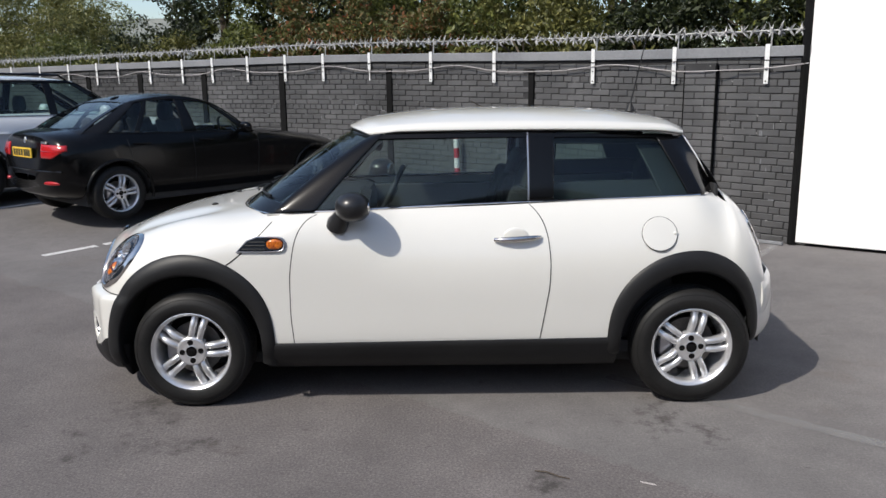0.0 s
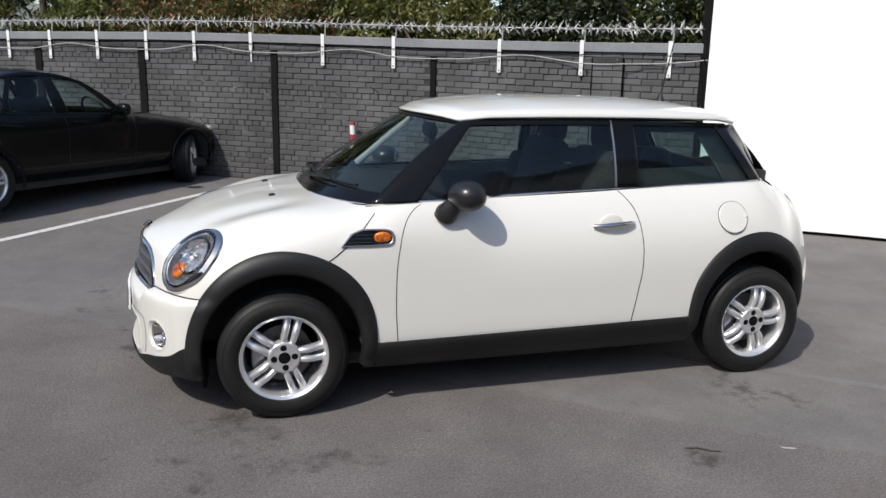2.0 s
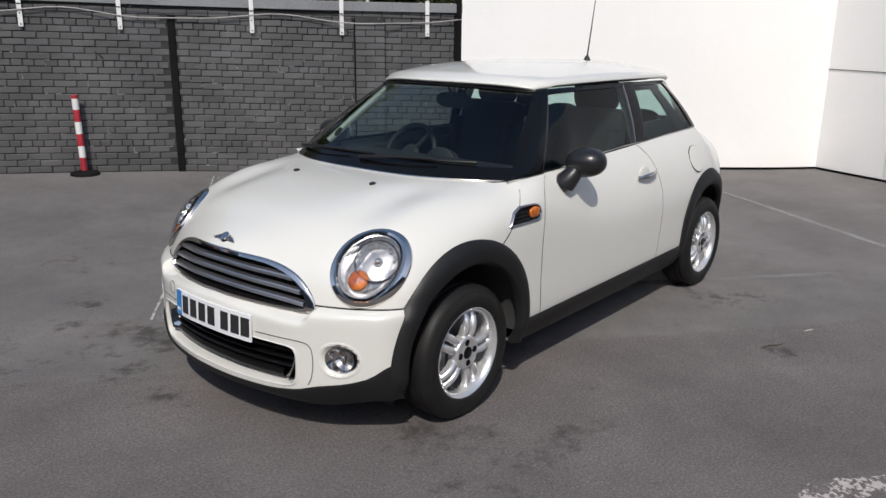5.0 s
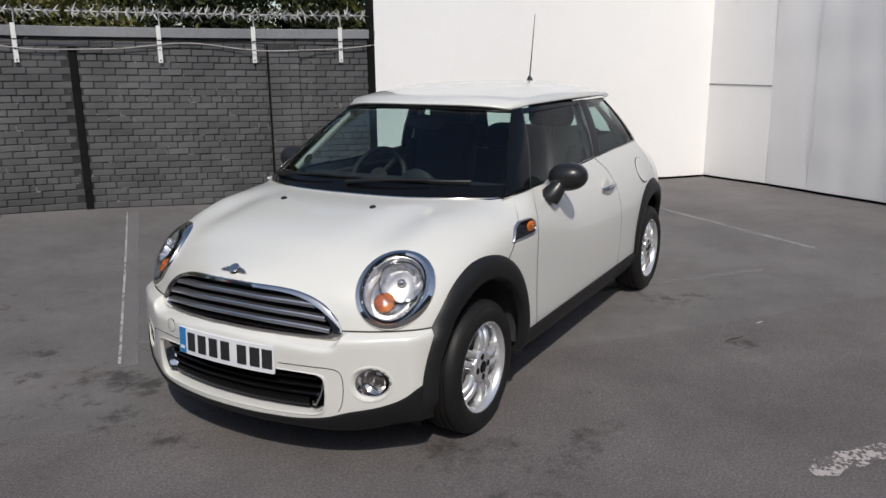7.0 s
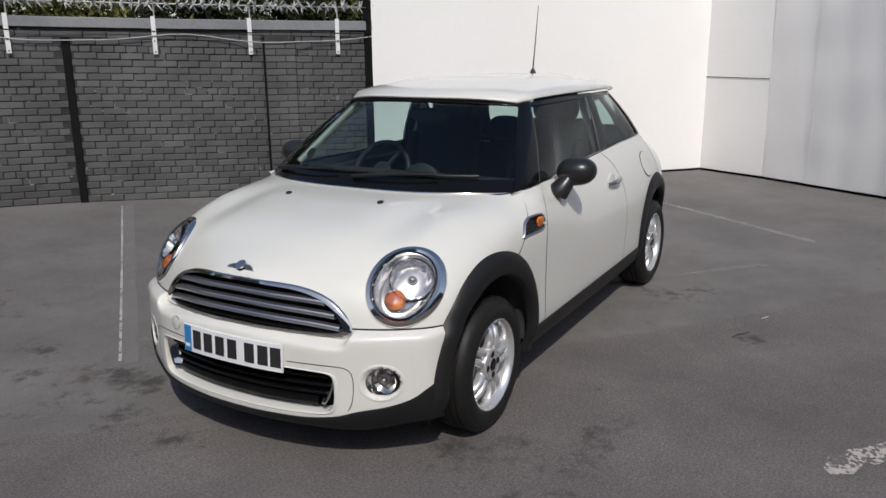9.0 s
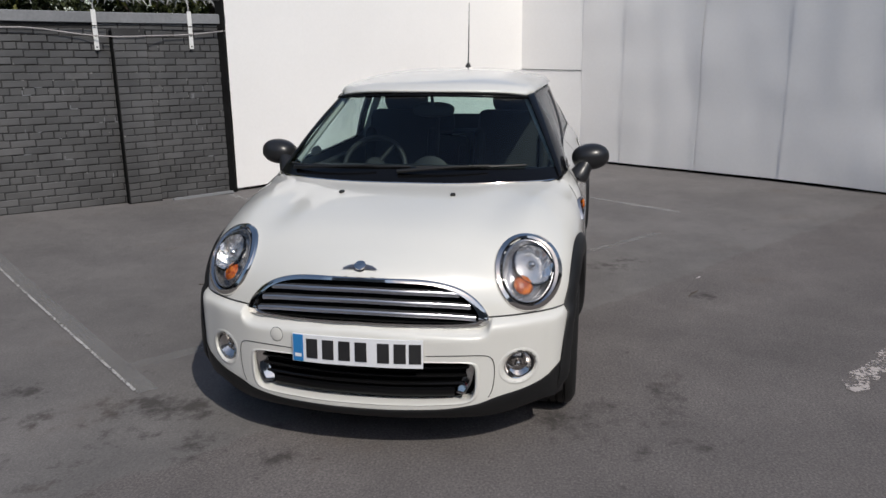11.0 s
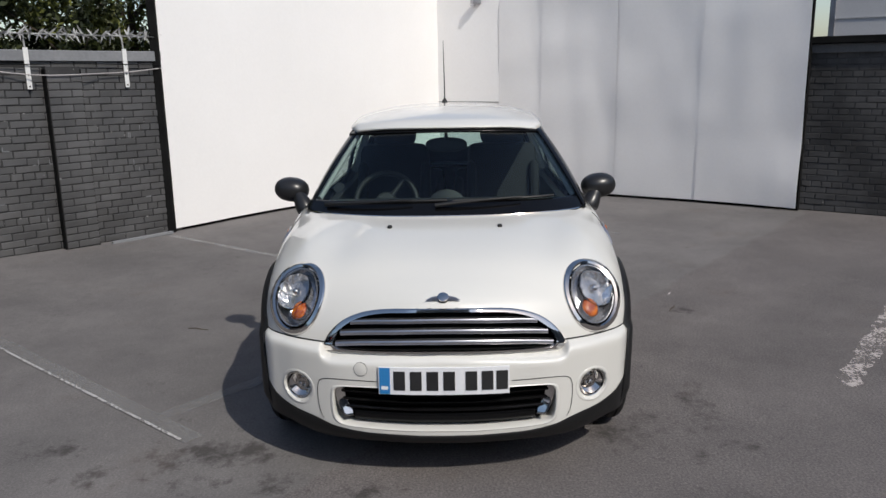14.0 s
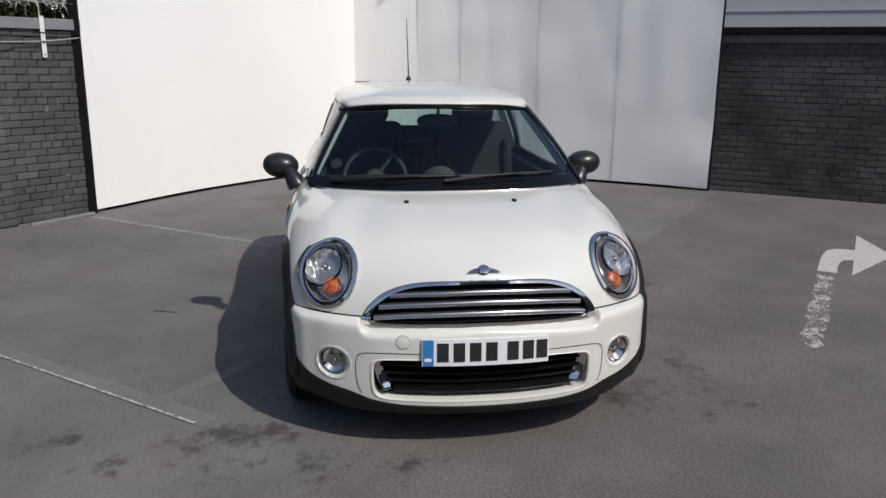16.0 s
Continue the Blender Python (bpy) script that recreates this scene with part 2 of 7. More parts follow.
SHEET = surface("white_sheeting", (0.855, 0.838, 0.820), (0.895, 0.878, 0.860), 0.8, 30, (0.38, 0.5), bump=0.03)
PAINT = surface("cream_white_paint", (0.668, 0.657, 0.616), (0.688, 0.677, 0.636), 2, 300, (0.30, 0.34), bump=0.0, coat=1.0)
BLACK_PAINT = surface("black_paint", (0.002, 0.002, 0.002), (0.0035, 0.0035, 0.004), 2, 300, (0.15, 0.2), bump=0.0, coat=0.10, spec=0.22)
WHITE_PAINT = surface("silver_white_paint", (0.66, 0.67, 0.69), (0.7, 0.71, 0.73), 2, 300, (0.25, 0.3), bump=0.0, coat=1.0)
CLADDING = surface("black_grained_plastic", (0.0095, 0.0095, 0.010), (0.0155, 0.0155, 0.016), 4, 700, (0.42, 0.56), bump=0.12, dist=0.001, spec=0.32)
GLOSS_BLACK = surface("gloss_black_plastic", (0.003, 0.003, 0.0033), (0.0055, 0.0055, 0.006), 3, 100, (0.10, 0.16), bump=0.0, spec=0.28)
COPING_DARK = surface("weathered_coping", (0.075, 0.076, 0.078), (0.11, 0.111, 0.113), 2, 40, (0.6, 0.8), bump=0.2)
MIRROR_CAP = surface("satin_black_cap", (0.013, 0.013, 0.014), (0.02, 0.02, 0.021), 5, 400, (0.28, 0.36), bump=0.03, dist=0.001)
GAP = surface("shut_line_shadow", (0.012, 0.012, 0.012), (0.02, 0.02, 0.02), 3, 90, (0.8, 0.9), bump=0.0)
CHROME = surface("chrome", (0.66, 0.635, 0.605), (0.74, 0.71, 0.68), 4, 200, (0.06, 0.12), metal=1.0, bump=0.0)
SATIN = surface("satin_silver", (0.40, 0.40, 0.43), (0.50, 0.50, 0.53), 4, 200, (0.25, 0.35), metal=0.9, bump=0.0)
ALLOY = surface("silver_alloy", (0.66, 0.66, 0.67), (0.78, 0.78, 0.78), 5, 150, (0.18, 0.30), metal=0.7, bump=0.02)
RUBBER = surface("tyre_rubber", (0.010, 0.010, 0.010), (0.018, 0.0175, 0.017), 6, 120, (0.40, 0.60), bump=0.12, spec=0.22)
DISC_STEEL = surface("brake_steel", (0.10, 0.09, 0.085), (0.18, 0.17, 0.16), 6, 80, (0.4, 0.6), metal=0.7)
RECESS = surface("black_recess", (0.004, 0.004, 0.004), (0.007, 0.007, 0.007), 5, 80, (0.7, 0.9), spec=0.1)
DARK = surface("dark_lining", (0.030, 0.030, 0.030), (0.048, 0.048, 0.048), 5, 80, (0.8, 0.95))
TRIM = surface("dark_cabin_plastic", (0.016, 0.016, 0.017), (0.028, 0.028, 0.029), 5, 200, (0.5, 0.7), bump=0.1)
CLOTH = surface("charcoal_seat_cloth", (0.014, 0.014, 0.016), (0.026, 0.026, 0.028), 10, 400, (0.8, 0.95), bump=0.4, dist=0.002)
PALE_TRIM = surface("pale_grey_pillar_trim", (0.42, 0.43, 0.42), (0.5, 0.51, 0.5), 4, 100, (0.6, 0.8))
GLASS = thin_glass("tinted_window_glass", (0.70, 0.80, 0.78))
SCREEN_GLASS = thin_glass("windscreen_glass", (0.70, 0.80, 0.78))
DARK_GLASS = thin_glass("privacy_glass", (0.60, 0.74, 0.71))
LAMP_GLASS = thin_glass("lamp_cover", (0.96, 0.96, 0.96))
HOUSING = surface("lamp_housing", (0.42, 0.42, 0.44), (0.54, 0.54, 0.55), 12, 60, (0.20, 0.32), metal=0.8, bump=0.05)
REFLECTOR = surface("lamp_reflector", (0.80, 0.80, 0.79), (0.94, 0.94, 0.93), 30, 90, (0.05, 0.16), metal=0.95, bump=0.5, dist=0.005)
AMBER = surface("amber_lens", (0.26, 0.040, 0.006), (0.70, 0.19, 0.015), 30, 110, (0.08, 0.2), bump=0.6, coat=0.8, dist=0.004, spread=(0.42, 0.58))
LENS_DARK = surface("dark_red_lens", (0.10, 0.006, 0.007), (0.14, 0.010, 0.010), 30, 120, (0.1, 0.2), bump=0.2, coat=0.6, dist=0.002)
RED_LENS = surface("red_lens", (0.36, 0.009, 0.011), (0.50, 0.016, 0.018), 30, 120, (0.1, 0.2), bump=0.2, coat=0.6, dist=0.002)
PLATE_WHITE = surface("plate_white", (0.72, 0.73, 0.76), (0.78, 0.79, 0.81), 8, 100, (0.35, 0.5), bump=0.0)
PLATE_YELLOW = surface("plate_yellow", (0.72, 0.47, 0.04), (0.8, 0.54, 0.06), 8, 100, (0.35, 0.5), bump=0.0)
PLATE_BLUE = surface("plate_blue", (0.02, 0.17, 0.42), (0.03, 0.21, 0.50), 8, 100, (0.35, 0.5), bump=0.0)
BAR_BLACK = surface("plate_black", (0.015, 0.015, 0.016), (0.025, 0.025, 0.026), 8, 100, (0.4, 0.5), bump=0.0)
POLE_RED = surface("red_band", (0.30, 0.016, 0.028), (0.42, 0.030, 0.045), 9, 80, (0.45, 0.6), bump=0.1)
POLE_WHITE = surface("white_band", (0.66, 0.66, 0.65), (0.78, 0.78, 0.76), 9, 80, (0.45, 0.6), bump=0.1)
BARK = surface("bark", (0.05, 0.038, 0.028), (0.12, 0.095, 0.07), 4, 40, (0.8, 0.95), bump=0.8, dist=0.02)
BUILDING = surface("grey_cladding", (0.40, 0.40, 0.41), (0.47, 0.47, 0.48), 0.6, 30, (0.5, 0.7), bump=0.05)
HILL = surface("far_hillside", (0.12, 0.14, 0.13), (0.20, 0.21, 0.19), 0.01, 0.05, (0.9, 1.0), bump=0.0)
GREEN = leaf_material("green_leaves", [(0.0, (0.048, 0.062, 0.014)), (1.0, (0.21, 0.22, 0.055)), (0.55, (0.11, 0.128, 0.03))])
OLIVE = leaf_material("olive_leaves", [(0.0, (0.065, 0.068, 0.018)), (1.0, (0.26, 0.245, 0.075)), (0.5, (0.14, 0.145, 0.04))])
DEEP = leaf_material("dark_leaves", [(0.0, (0.012, 0.02, 0.008)), (1.0, (0.06, 0.075, 0.022)), (0.6, (0.03, 0.04, 0.014))])
RUSSET = leaf_material("russet_leaves", [(0.0, (0.06, 0.075, 0.02)), (1.0, (0.30, 0.085, 0.035)), (0.60, (0.13, 0.13, 0.04)), (0.82, (0.20, 0.13, 0.05))])
FAR_WALL = surface("weathered_render", (0.10, 0.10, 0.105), (0.17, 0.17, 0.17), 0.5, 20, (0.7, 0.9), bump=0.1)

# ---- shape helpers ----
def put_mesh(name, verts, faces, mat, parent=None, label="", smooth=True):
    me = bpy.data.meshes.new(name)
    me.from_pydata([tuple(v) for v in verts], [], faces)
    me.validate()
    bm = bmesh.new()
    bm.from_mesh(me)
    bmesh.ops.recalc_face_normals(bm, faces=bm.faces)
    bm.to_mesh(me)
    bm.free()
    if smooth:
        me.polygons.foreach_set("use_smooth", [True] * len(me.polygons))
        me.set_sharp_from_angle(angle=radians(38))
    me.materials.append(mat)
    ob = new(name, me)
    if parent:
        ob.parent = parent
    if label:
        ob["label"] = label
    return ob


def part(name, bm, mat, parent, label="", smooth=True):
    """Links a bmesh as one mesh object under a thing or a part."""
    bmesh.ops.recalc_face_normals(bm, faces=bm.faces)
    me = bpy.data.meshes.new(name)
    bm.to_mesh(me)
    bm.free()
    if smooth:
        me.polygons.foreach_set("use_smooth", [True] * len(me.polygons))
        me.set_sharp_from_angle(angle=radians(38))
    me.materials.append(mat)
    ob = new(name, me)
    if parent:
        ob.parent = parent
    if label:
        ob["label"] = label
    return ob


def grid(fn, nu, nv, wrap=False):
    verts = [fn(i / (nu - 1) if not wrap else i / nu, j / (nv - 1)) for i in range(nu) for j in range(nv)]
    faces = [(i * nv + j, (i + 1) % nu * nv + j, (i + 1) % nu * nv + j + 1, i * nv + j + 1) for i in range(nu if wrap else nu - 1) for j in range(nv - 1)]
    return verts, faces


def thick(ob, t, offset=-1):
    if not t:
        return ob
    m = ob.modifiers.new("thickness", "SOLIDIFY")
    m.thickness, m.offset = t, offset
    m = ob.modifiers.new("face_normals", "WEIGHTED_NORMAL")
    m.weight = 80
    return ob


def box(bm, lo, hi, bevel=0.0, m=None):
    c, s = (Vector(lo) + Vector(hi)) / 2, Vector(hi) - Vector(lo)
    made = bmesh.ops.create_cube(bm, size=1, matrix=Matrix.Translation(c) @ Matrix.Diagonal((*s, 1)))
    vs = made["verts"]
    if bevel:
        es = list({e for v in vs for e in v.link_edges})
        vs = bmesh.ops.bevel(bm, geom=es, offset=bevel, segments=2, profile=0.5, affect="EDGES")["verts"]
    if m is not None:
        bmesh.ops.transform(bm, matrix=m, verts=list({v for v in vs}))


def boxed(lo, hi, bevel=0.0, m=None):
    bm = bmesh.new()
    box(bm, lo, hi, bevel, m)
    return bm


def tube(points, radius, sides=8, closed=False, caps=True):
    """A bmesh tube along points; radius a number or a list."""
    bm, rings, pts = bmesh.new(), [], [Vector(p) for p in points]
    for i, p in enumerate(pts):
        a, b = pts[i - 1 if i or closed else 0], pts[(i + 1) % len(pts) if closed or i + 1 < len(pts) else i]
        way = (b - a).normalized()
        side = way.cross(Vector((0, 0, 1)) if abs(way.z) < 0.9 else Vector((1, 0, 0))).normalized()
        up = side.cross(way)
        r = radius[i] if isinstance(radius, (list, tuple)) else radius
        rings.append([bm.verts.new(p + (side * math.cos(k * math.tau / sides) + up * math.sin(k * math.tau / sides)) * r) for k in range(sides)])
    for i in range(len(rings) if closed else len(rings) - 1):
        for k in range(sides):
            bm.faces.new((rings[i][k], rings[i][(k + 1) % sides], rings[(i + 1) % len(rings)][(k + 1) % sides], rings[(i + 1) % len(rings)][k]))
    if caps and not closed:
        bm.faces.new(rings[0])
        bm.faces.new(rings[-1])
    return bm


def lathe(profile, sides=48, m=None, closed=False):
    """Turns (radius, height) pairs about z."""
    bm = bmesh.new()
    rings = [[bm.verts.new((r * math.cos(k * math.tau / sides), r * math.sin(k * math.tau / sides), h)) for k in range(sides)] for r, h in profile]
    n = len(rings)
    for i in range(n if closed else n - 1):
        for k in range(sides):
            bm.faces.new((rings[i][k], rings[i][(k + 1) % sides], rings[(i + 1) % n][(k + 1) % sides], rings[(i + 1) % n][k]))
    if not closed:
        for ring, (r, h) in ((rings[0], profile[0]), (rings[-1], profile[-1])):
            if r < 0.02:
                bm.faces.new(ring)
    if m is not None:
        bmesh.ops.transform(bm, matrix=m, verts=bm.verts)
    return bm


def ellipsoid(c, r, m=None, power=1.0, u=28, v=16):
    bm = bmesh.new()
    bmesh.ops.create_uvsphere(bm, u_segments=u, v_segments=v, radius=1)
    for vert in bm.verts:
        vert.co = Vector([math.copysign(abs(q) ** power, q) * k for q, k in zip(vert.co, r)])
    bmesh.ops.transform(bm, matrix=Matrix.Translation(c) @ (m or Matrix()), verts=bm.verts)
    return bm


class Curve:
    """A smooth monotone curve through (x, value) pairs."""

    def __init__(self, *pairs):
        self.x, self.y = [p[0] for p in pairs], [p[1] for p in pairs]
        h = [b - a for a, b in zip(self.x, self.x[1:])]
        d = [(b - a) / k for a, b, k in zip(self.y, self.y[1:], h)]
        self.m = [d[0]] + [0 if d[i - 1] * d[i] <= 0 else (2 * d[i - 1] * d[i] / (d[i - 1] + d[i])) for i in range(1, len(d))] + [d[-1]]

    def __call__(self, x):
        if x <= self.x[0]:
            return self.y[0]
        if x >= self.x[-1]:
            return self.y[-1]
        i = max(k for k in range(len(self.x) - 1) if self.x[k] <= x)
        h = self.x[i + 1] - self.x[i]
        t = (x - self.x[i]) / h
        return ((2 * t ** 3 - 3 * t * t + 1) * self.y[i] + (t ** 3 - 2 * t * t + t) * h * self.m[i]
                + (3 * t * t - 2 * t ** 3) * self.y[i + 1] + (t ** 3 - t * t) * h * self.m[i + 1])


def lerp(a, b, t):
    return a + (b - a) * t


def smooth_step(a, b, x):
    t = min(1, max(0, (x - a) / (b - a)))
    return t * t * (3 - 2 * t)


def thing(name, label, category, at=None, group=""):
    ob = new(name)
    ob.empty_display_size = 0.2
    if at is not None:
        ob.matrix_basis = at
    return tagged(ob, label, category, group)

# ---- ground, lines, walls ----
def rise(y, x):
    """The yard climbs a little towards the brick wall and falls towards the boards' corner."""
    return 0.15 * smooth_step(2.4, 7.0, y - 0.05 * min(0, x)) - 0.15 * smooth_step(4.0, 8.0, x)


def spaced(lo, hi, step, far):
    inner = [lo + step * i for i in range(int((hi - lo) / step) + 1)]
    outer = [2, 5, 12, 30, 80, 200, 600, 1800]
    return [lo - o for o in reversed(outer)] + inner + [hi + o for o in outer]


gx, gy = spaced(-12, 12, 0.5, 1), spaced(-10, 10, 0.4, 1)
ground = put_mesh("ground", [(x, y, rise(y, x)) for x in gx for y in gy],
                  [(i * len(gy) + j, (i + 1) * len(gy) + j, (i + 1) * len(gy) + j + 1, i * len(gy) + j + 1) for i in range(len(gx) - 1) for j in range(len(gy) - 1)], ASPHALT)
tagged(ground, "grey worn asphalt yard with oil stains", "ground", kind="structure")


def strip(name, points, width, mat, label, lift=0.004):
    """Road paint laid along points."""
    verts, faces, pts = [], [], [Vector((*p, 0)) for p in points]
    for i, p in enumerate(pts):
        way = (pts[min(i + 1, len(pts) - 1)] - pts[max(i - 1, 0)]).normalized()
        side = Vector((-way.y, way.x, 0)) * width / 2
        for q in (p - side, p + side):
            verts.append((q.x, q.y, rise(q.y, q.x) + lift))
    for i in range(len(pts) - 1):
        faces.append((2 * i, 2 * i + 1, 2 * i + 3, 2 * i + 2))
    ob = put_mesh(name, verts, faces, mat, smooth=False)
    return tagged(ob, label, "road marking", kind="structure")


def along(a, b, n=12):
    return [(lerp(a[0], b[0], i / n), lerp(a[1], b[1], i / n)) for i in range(n + 1)]


strip("bay_line", along((-1.50, 1.17), (1.2, 4.5)), 0.10, FAINT_PAINT, "faded white parking bay line on asphalt")
strip("bay_line_edge", along((-1.505, 1.235), (1.15, 4.53)), 0.016, EDGE_PAINT, "thin white edge left of a worn bay line", 0.007)
strip("bay_line", along((1.05, 0.05), (3.2, 2.97)), 0.075, PALE_PAINT, "faded white parking bay line on asphalt")
strip("bay_line", along((3.00, -1.70), (4.9, 0.9)), 0.075, PALE_PAINT, "faded white parking bay line on asphalt")
strip("bay_line", along((-1.25, 1.42), (-0.55, 0.84)), 0.10, FAINT_PAINT, "faded white cross line on asphalt")
strip("bay_line", along((0.9, -0.44), (2.1, -1.44)), 0.08, FAINT_PAINT, "faint white cross line on asphalt")
strip("bay_line", along((-3.80, 2.81), (-3.46, 3.21), 4), 0.09, LINE_PAINT, "white parking bay line on asphalt")
strip("bay_line", along((-3.41, 3.27), (-0.92, 6.08)), 0.09, LINE_PAINT, "white parking bay line on asphalt")
strip("bay_line", along((-6.1, 4.6), (-4.4, 6.4)), 0.09, LINE_PAINT, "white parking bay line on asphalt")

fleck = [(0.79, -1.60), (0.845, -1.625), (0.85, -1.64), (0.80, -1.618)]
tagged(put_mesh("paint_fleck", [(x, y, 0.005) for x, y in fleck], [(0, 1, 2, 3)], ARROW_PAINT, smooth=False), "small white paint fleck on asphalt", "road marking", kind="structure")

# the turn arrow painted on the yard, stretched along its shaft
E1, E2 = Vector((0.809, -0.588)), Vector((-0.588, -0.809))
ARROW_AT = Vector((-0.935, -2.085))


def arrow_point(a, b):
    p = ARROW_AT + E1 * a + E2 * b
    return (p.x, p.y, rise(p.y, p.x) + 0.004)


arrow_verts, arrow_faces = [], []
rag = lambda a, k: 0.024 * noise.noise((a * 9.0, k, 1.5)) + 0.016 * noise.noise((a * 31.0, k, 4.5))
shaft = [i * 1.74 / 90 for i in range(91)]
outer = [(a, -0.062 + rag(a, 2.0) + 0.05 * max(0, 1 - a / 0.10)) for a in shaft] + [(1.84, -0.07), (2.3, -0.07), (2.6, -0.045), (2.71, 0.02), (2.74, 0.171)]
inner = [(a, 0.062 + rag(a, 7.0)) for a in shaft] + [(1.84, 0.07), (2.05, 0.065), (2.2, 0.075), (2.30, 0.10), (2.34, 0.171)]
for o, i in zip(outer, inner):
    arrow_verts += [arrow_point(*o), arrow_point(*i)]
arrow_faces = [(2 * k, 2 * k + 1, 2 * k + 3, 2 * k + 2) for k in range(len(outer) - 1) if k != 90]
base = len(arrow_verts)
arrow_verts += [arrow_point(*q) for q in ((1.82, 0.172), (2.6, 0.172), (3.40, 0.172), (2.67, 0.46))]
arrow_faces += [(base, base + 1, base + 3), (base + 1, base + 2, base + 3)]
arrow = put_mesh("turn_arrow", arrow_verts, arrow_faces, ARROW_PAINT, smooth=False)
arrow.data.materials.append(ARROW_WORN)
for face in arrow.data.polygons[:90]:
    face.material_index = 1
tagged(arrow, "worn cream turn arrow painted on asphalt", "road marking", kind="structure")

# brick wall: two straight runs that meet at a shallow angle
CORNER, PANEL_FOOT = Vector((1.03, 5.03)), Vector((3.405, 3.02))
D1, D2 = Vector((0.842, -0.539)).normalized(), (PANEL_FOOT - CORNER).normalized()
LEFT_END = CORNER - D1 * 15.0
RIGHT_END = PANEL_FOOT + D2 * 0.03


def wall_top(p):
    return 1.885 + 0.095 * smooth_step(3.4, -2.4, p.x) if p.x > -2.4 else 1.98 + 0.004 * (p.x + 2.4)


def brick_mesh(name, length, mat):
    """A brick face 58 mm high with chamfered front edges; its front looks to -y."""
    a, c, h, d = length / 2, 0.003, 0.029, 0.025
    verts = [(-a, 0, -h), (a, 0, -h), (a, 0, h), (-a, 0, h), (-a, -d + c, -h), (a, -d + c, -h), (a, -d + c, h), (-a, -d + c, h),
             (-a + c, -d, -h + c), (a - c, -d, -h + c), (a - c, -d, h - c), (-a + c, -d, h - c)]
    faces = [(8, 9, 10, 11)] + [(i, (i + 1) % 4, 4 + (i + 1) % 4, 4 + i) for i in range(4)] + [(4 + i, 4 + (i + 1) % 4, 8 + (i + 1) % 4, 8 + i) for i in range(4)]
    me = bpy.data.meshes.new(name)
    me.from_pydata(verts, [], faces)
    me.materials.append(mat)
    return me


def brick_run(wall, start, way, length, floor_at, top_at, mat, single, seed, proud=0.0):
    """Courses of bricks on one face; those within 'single' metres are objects of their own, the rest one mesh."""
    rng = random.Random(seed)
    facing = Vector((way.y, -way.x, 0))
    turn = math.atan2(way.y, way.x)
    meshes = {n: brick_mesh("brick", n, mat) for n in (0.203, 0.095)}
    verts, faces, count = [], [], 0
    for k in range(40):
        header = k % 6 == 4
        size, pitch = (0.095, 0.1075) if header else (0.203, 0.215)
        s = (-0.05 if header else (-0.1075 if k % 2 else 0.0)) + pitch / 2
        while s < length - 0.02:
            p = start + way * s
            z = floor_at(p) + 0.037 + k * 0.068
            if z < top_at(p) - 0.12 and s > 0.05:
                out = rng.uniform(-0.004, 0.004) + proud
                place = Vector((p.x, p.y, z)) + facing * out
                m = Matrix.Translation(place) @ Euler((rng.uniform(-0.03, 0.03), rng.uniform(-0.008, 0.008), turn)).to_matrix().to_4x4()
                if single[0] <= s <= single[1] and count < 298:
                    ob = new("brick", meshes[size])
                    ob.parent, ob.matrix_basis = wall, m
                    count += 1
                else:
                    b = len(verts)
                    verts += [m @ v.co for v in meshes[size].vertices]
                    faces += [tuple(b + i for i in f.vertices) for f in meshes[size].polygons]
            s += pitch
    if verts:
        me = bpy.data.meshes.new("bricks")
        me.from_pydata(verts, [], faces)
        me.materials.append(mat)
        ob = new("bricks", me)
        ob.parent = wall
        tagged(ob, "courses of painted bricks", kind="stuff")


def wall_core(name, a, b, thickness, floor_at, top_at, mat, label):
    """The mortar body of a wall run, behind its brick faces."""
    way = (b - a).normalized()
    back = Vector((-way.y, way.x))
    verts, faces, n = [], [], 24
    for i in range(n + 1):
        p = a.lerp(b, i / n)
        q = p + back * thickness
        f, t = floor_at(p) - 0.1, top_at(p) - 0.05
        verts += [(p.x - back.x * 0.018, p.y - back.y * 0.018, f), (p.x - back.x * 0.018, p.y - back.y * 0.018, t), (q.x, q.y, t), (q.x, q.y, f)]
    for i in range(n):
        for k in range(4):
            faces.append((4 * i + k, 4 * i + (k + 1) % 4, 4 * i + 4 + (k + 1) % 4, 4 * i + 4 + k))
    faces += [(0, 1, 2, 3), (4 * n, 4 * n + 1, 4 * n + 2, 4 * n + 3)]
    return tagged(put_mesh(name, verts, faces, mat, smooth=False), label, "wall", kind="structure")


def coping_run(parent, a, b, top_at, mat):
    """A rounded coping strip that overhangs the wall face."""
    way = (b - a).normalized()
    out = Vector((way.y, -way.x))
    prof = [(0.0, -0.10), (0.045, -0.10), (0.050, -0.095), (0.050, -0.006), (0.044, 0.0), (-0.26, 0.0), (-0.26, -0.10)]
    verts, faces, n = [], [], 20
    for i in range(n + 1):
        p = a.lerp(b, i / n)
        for o, h in prof:
            q = p + out * o
            verts.append((q.x, q.y, top_at(p) + h))
    m = len(prof)
    for i in range(n):
        for k in range(m):
            faces.append((m * i + k, m * i + (k + 1) % m, m * i + m + (k + 1) % m, m * i + m + k))
    faces += [tuple(range(m)), tuple(range(m * n, m * n + m))]
    return put_mesh("coping", verts, faces, mat, parent, "grey painted coping", smooth=False)


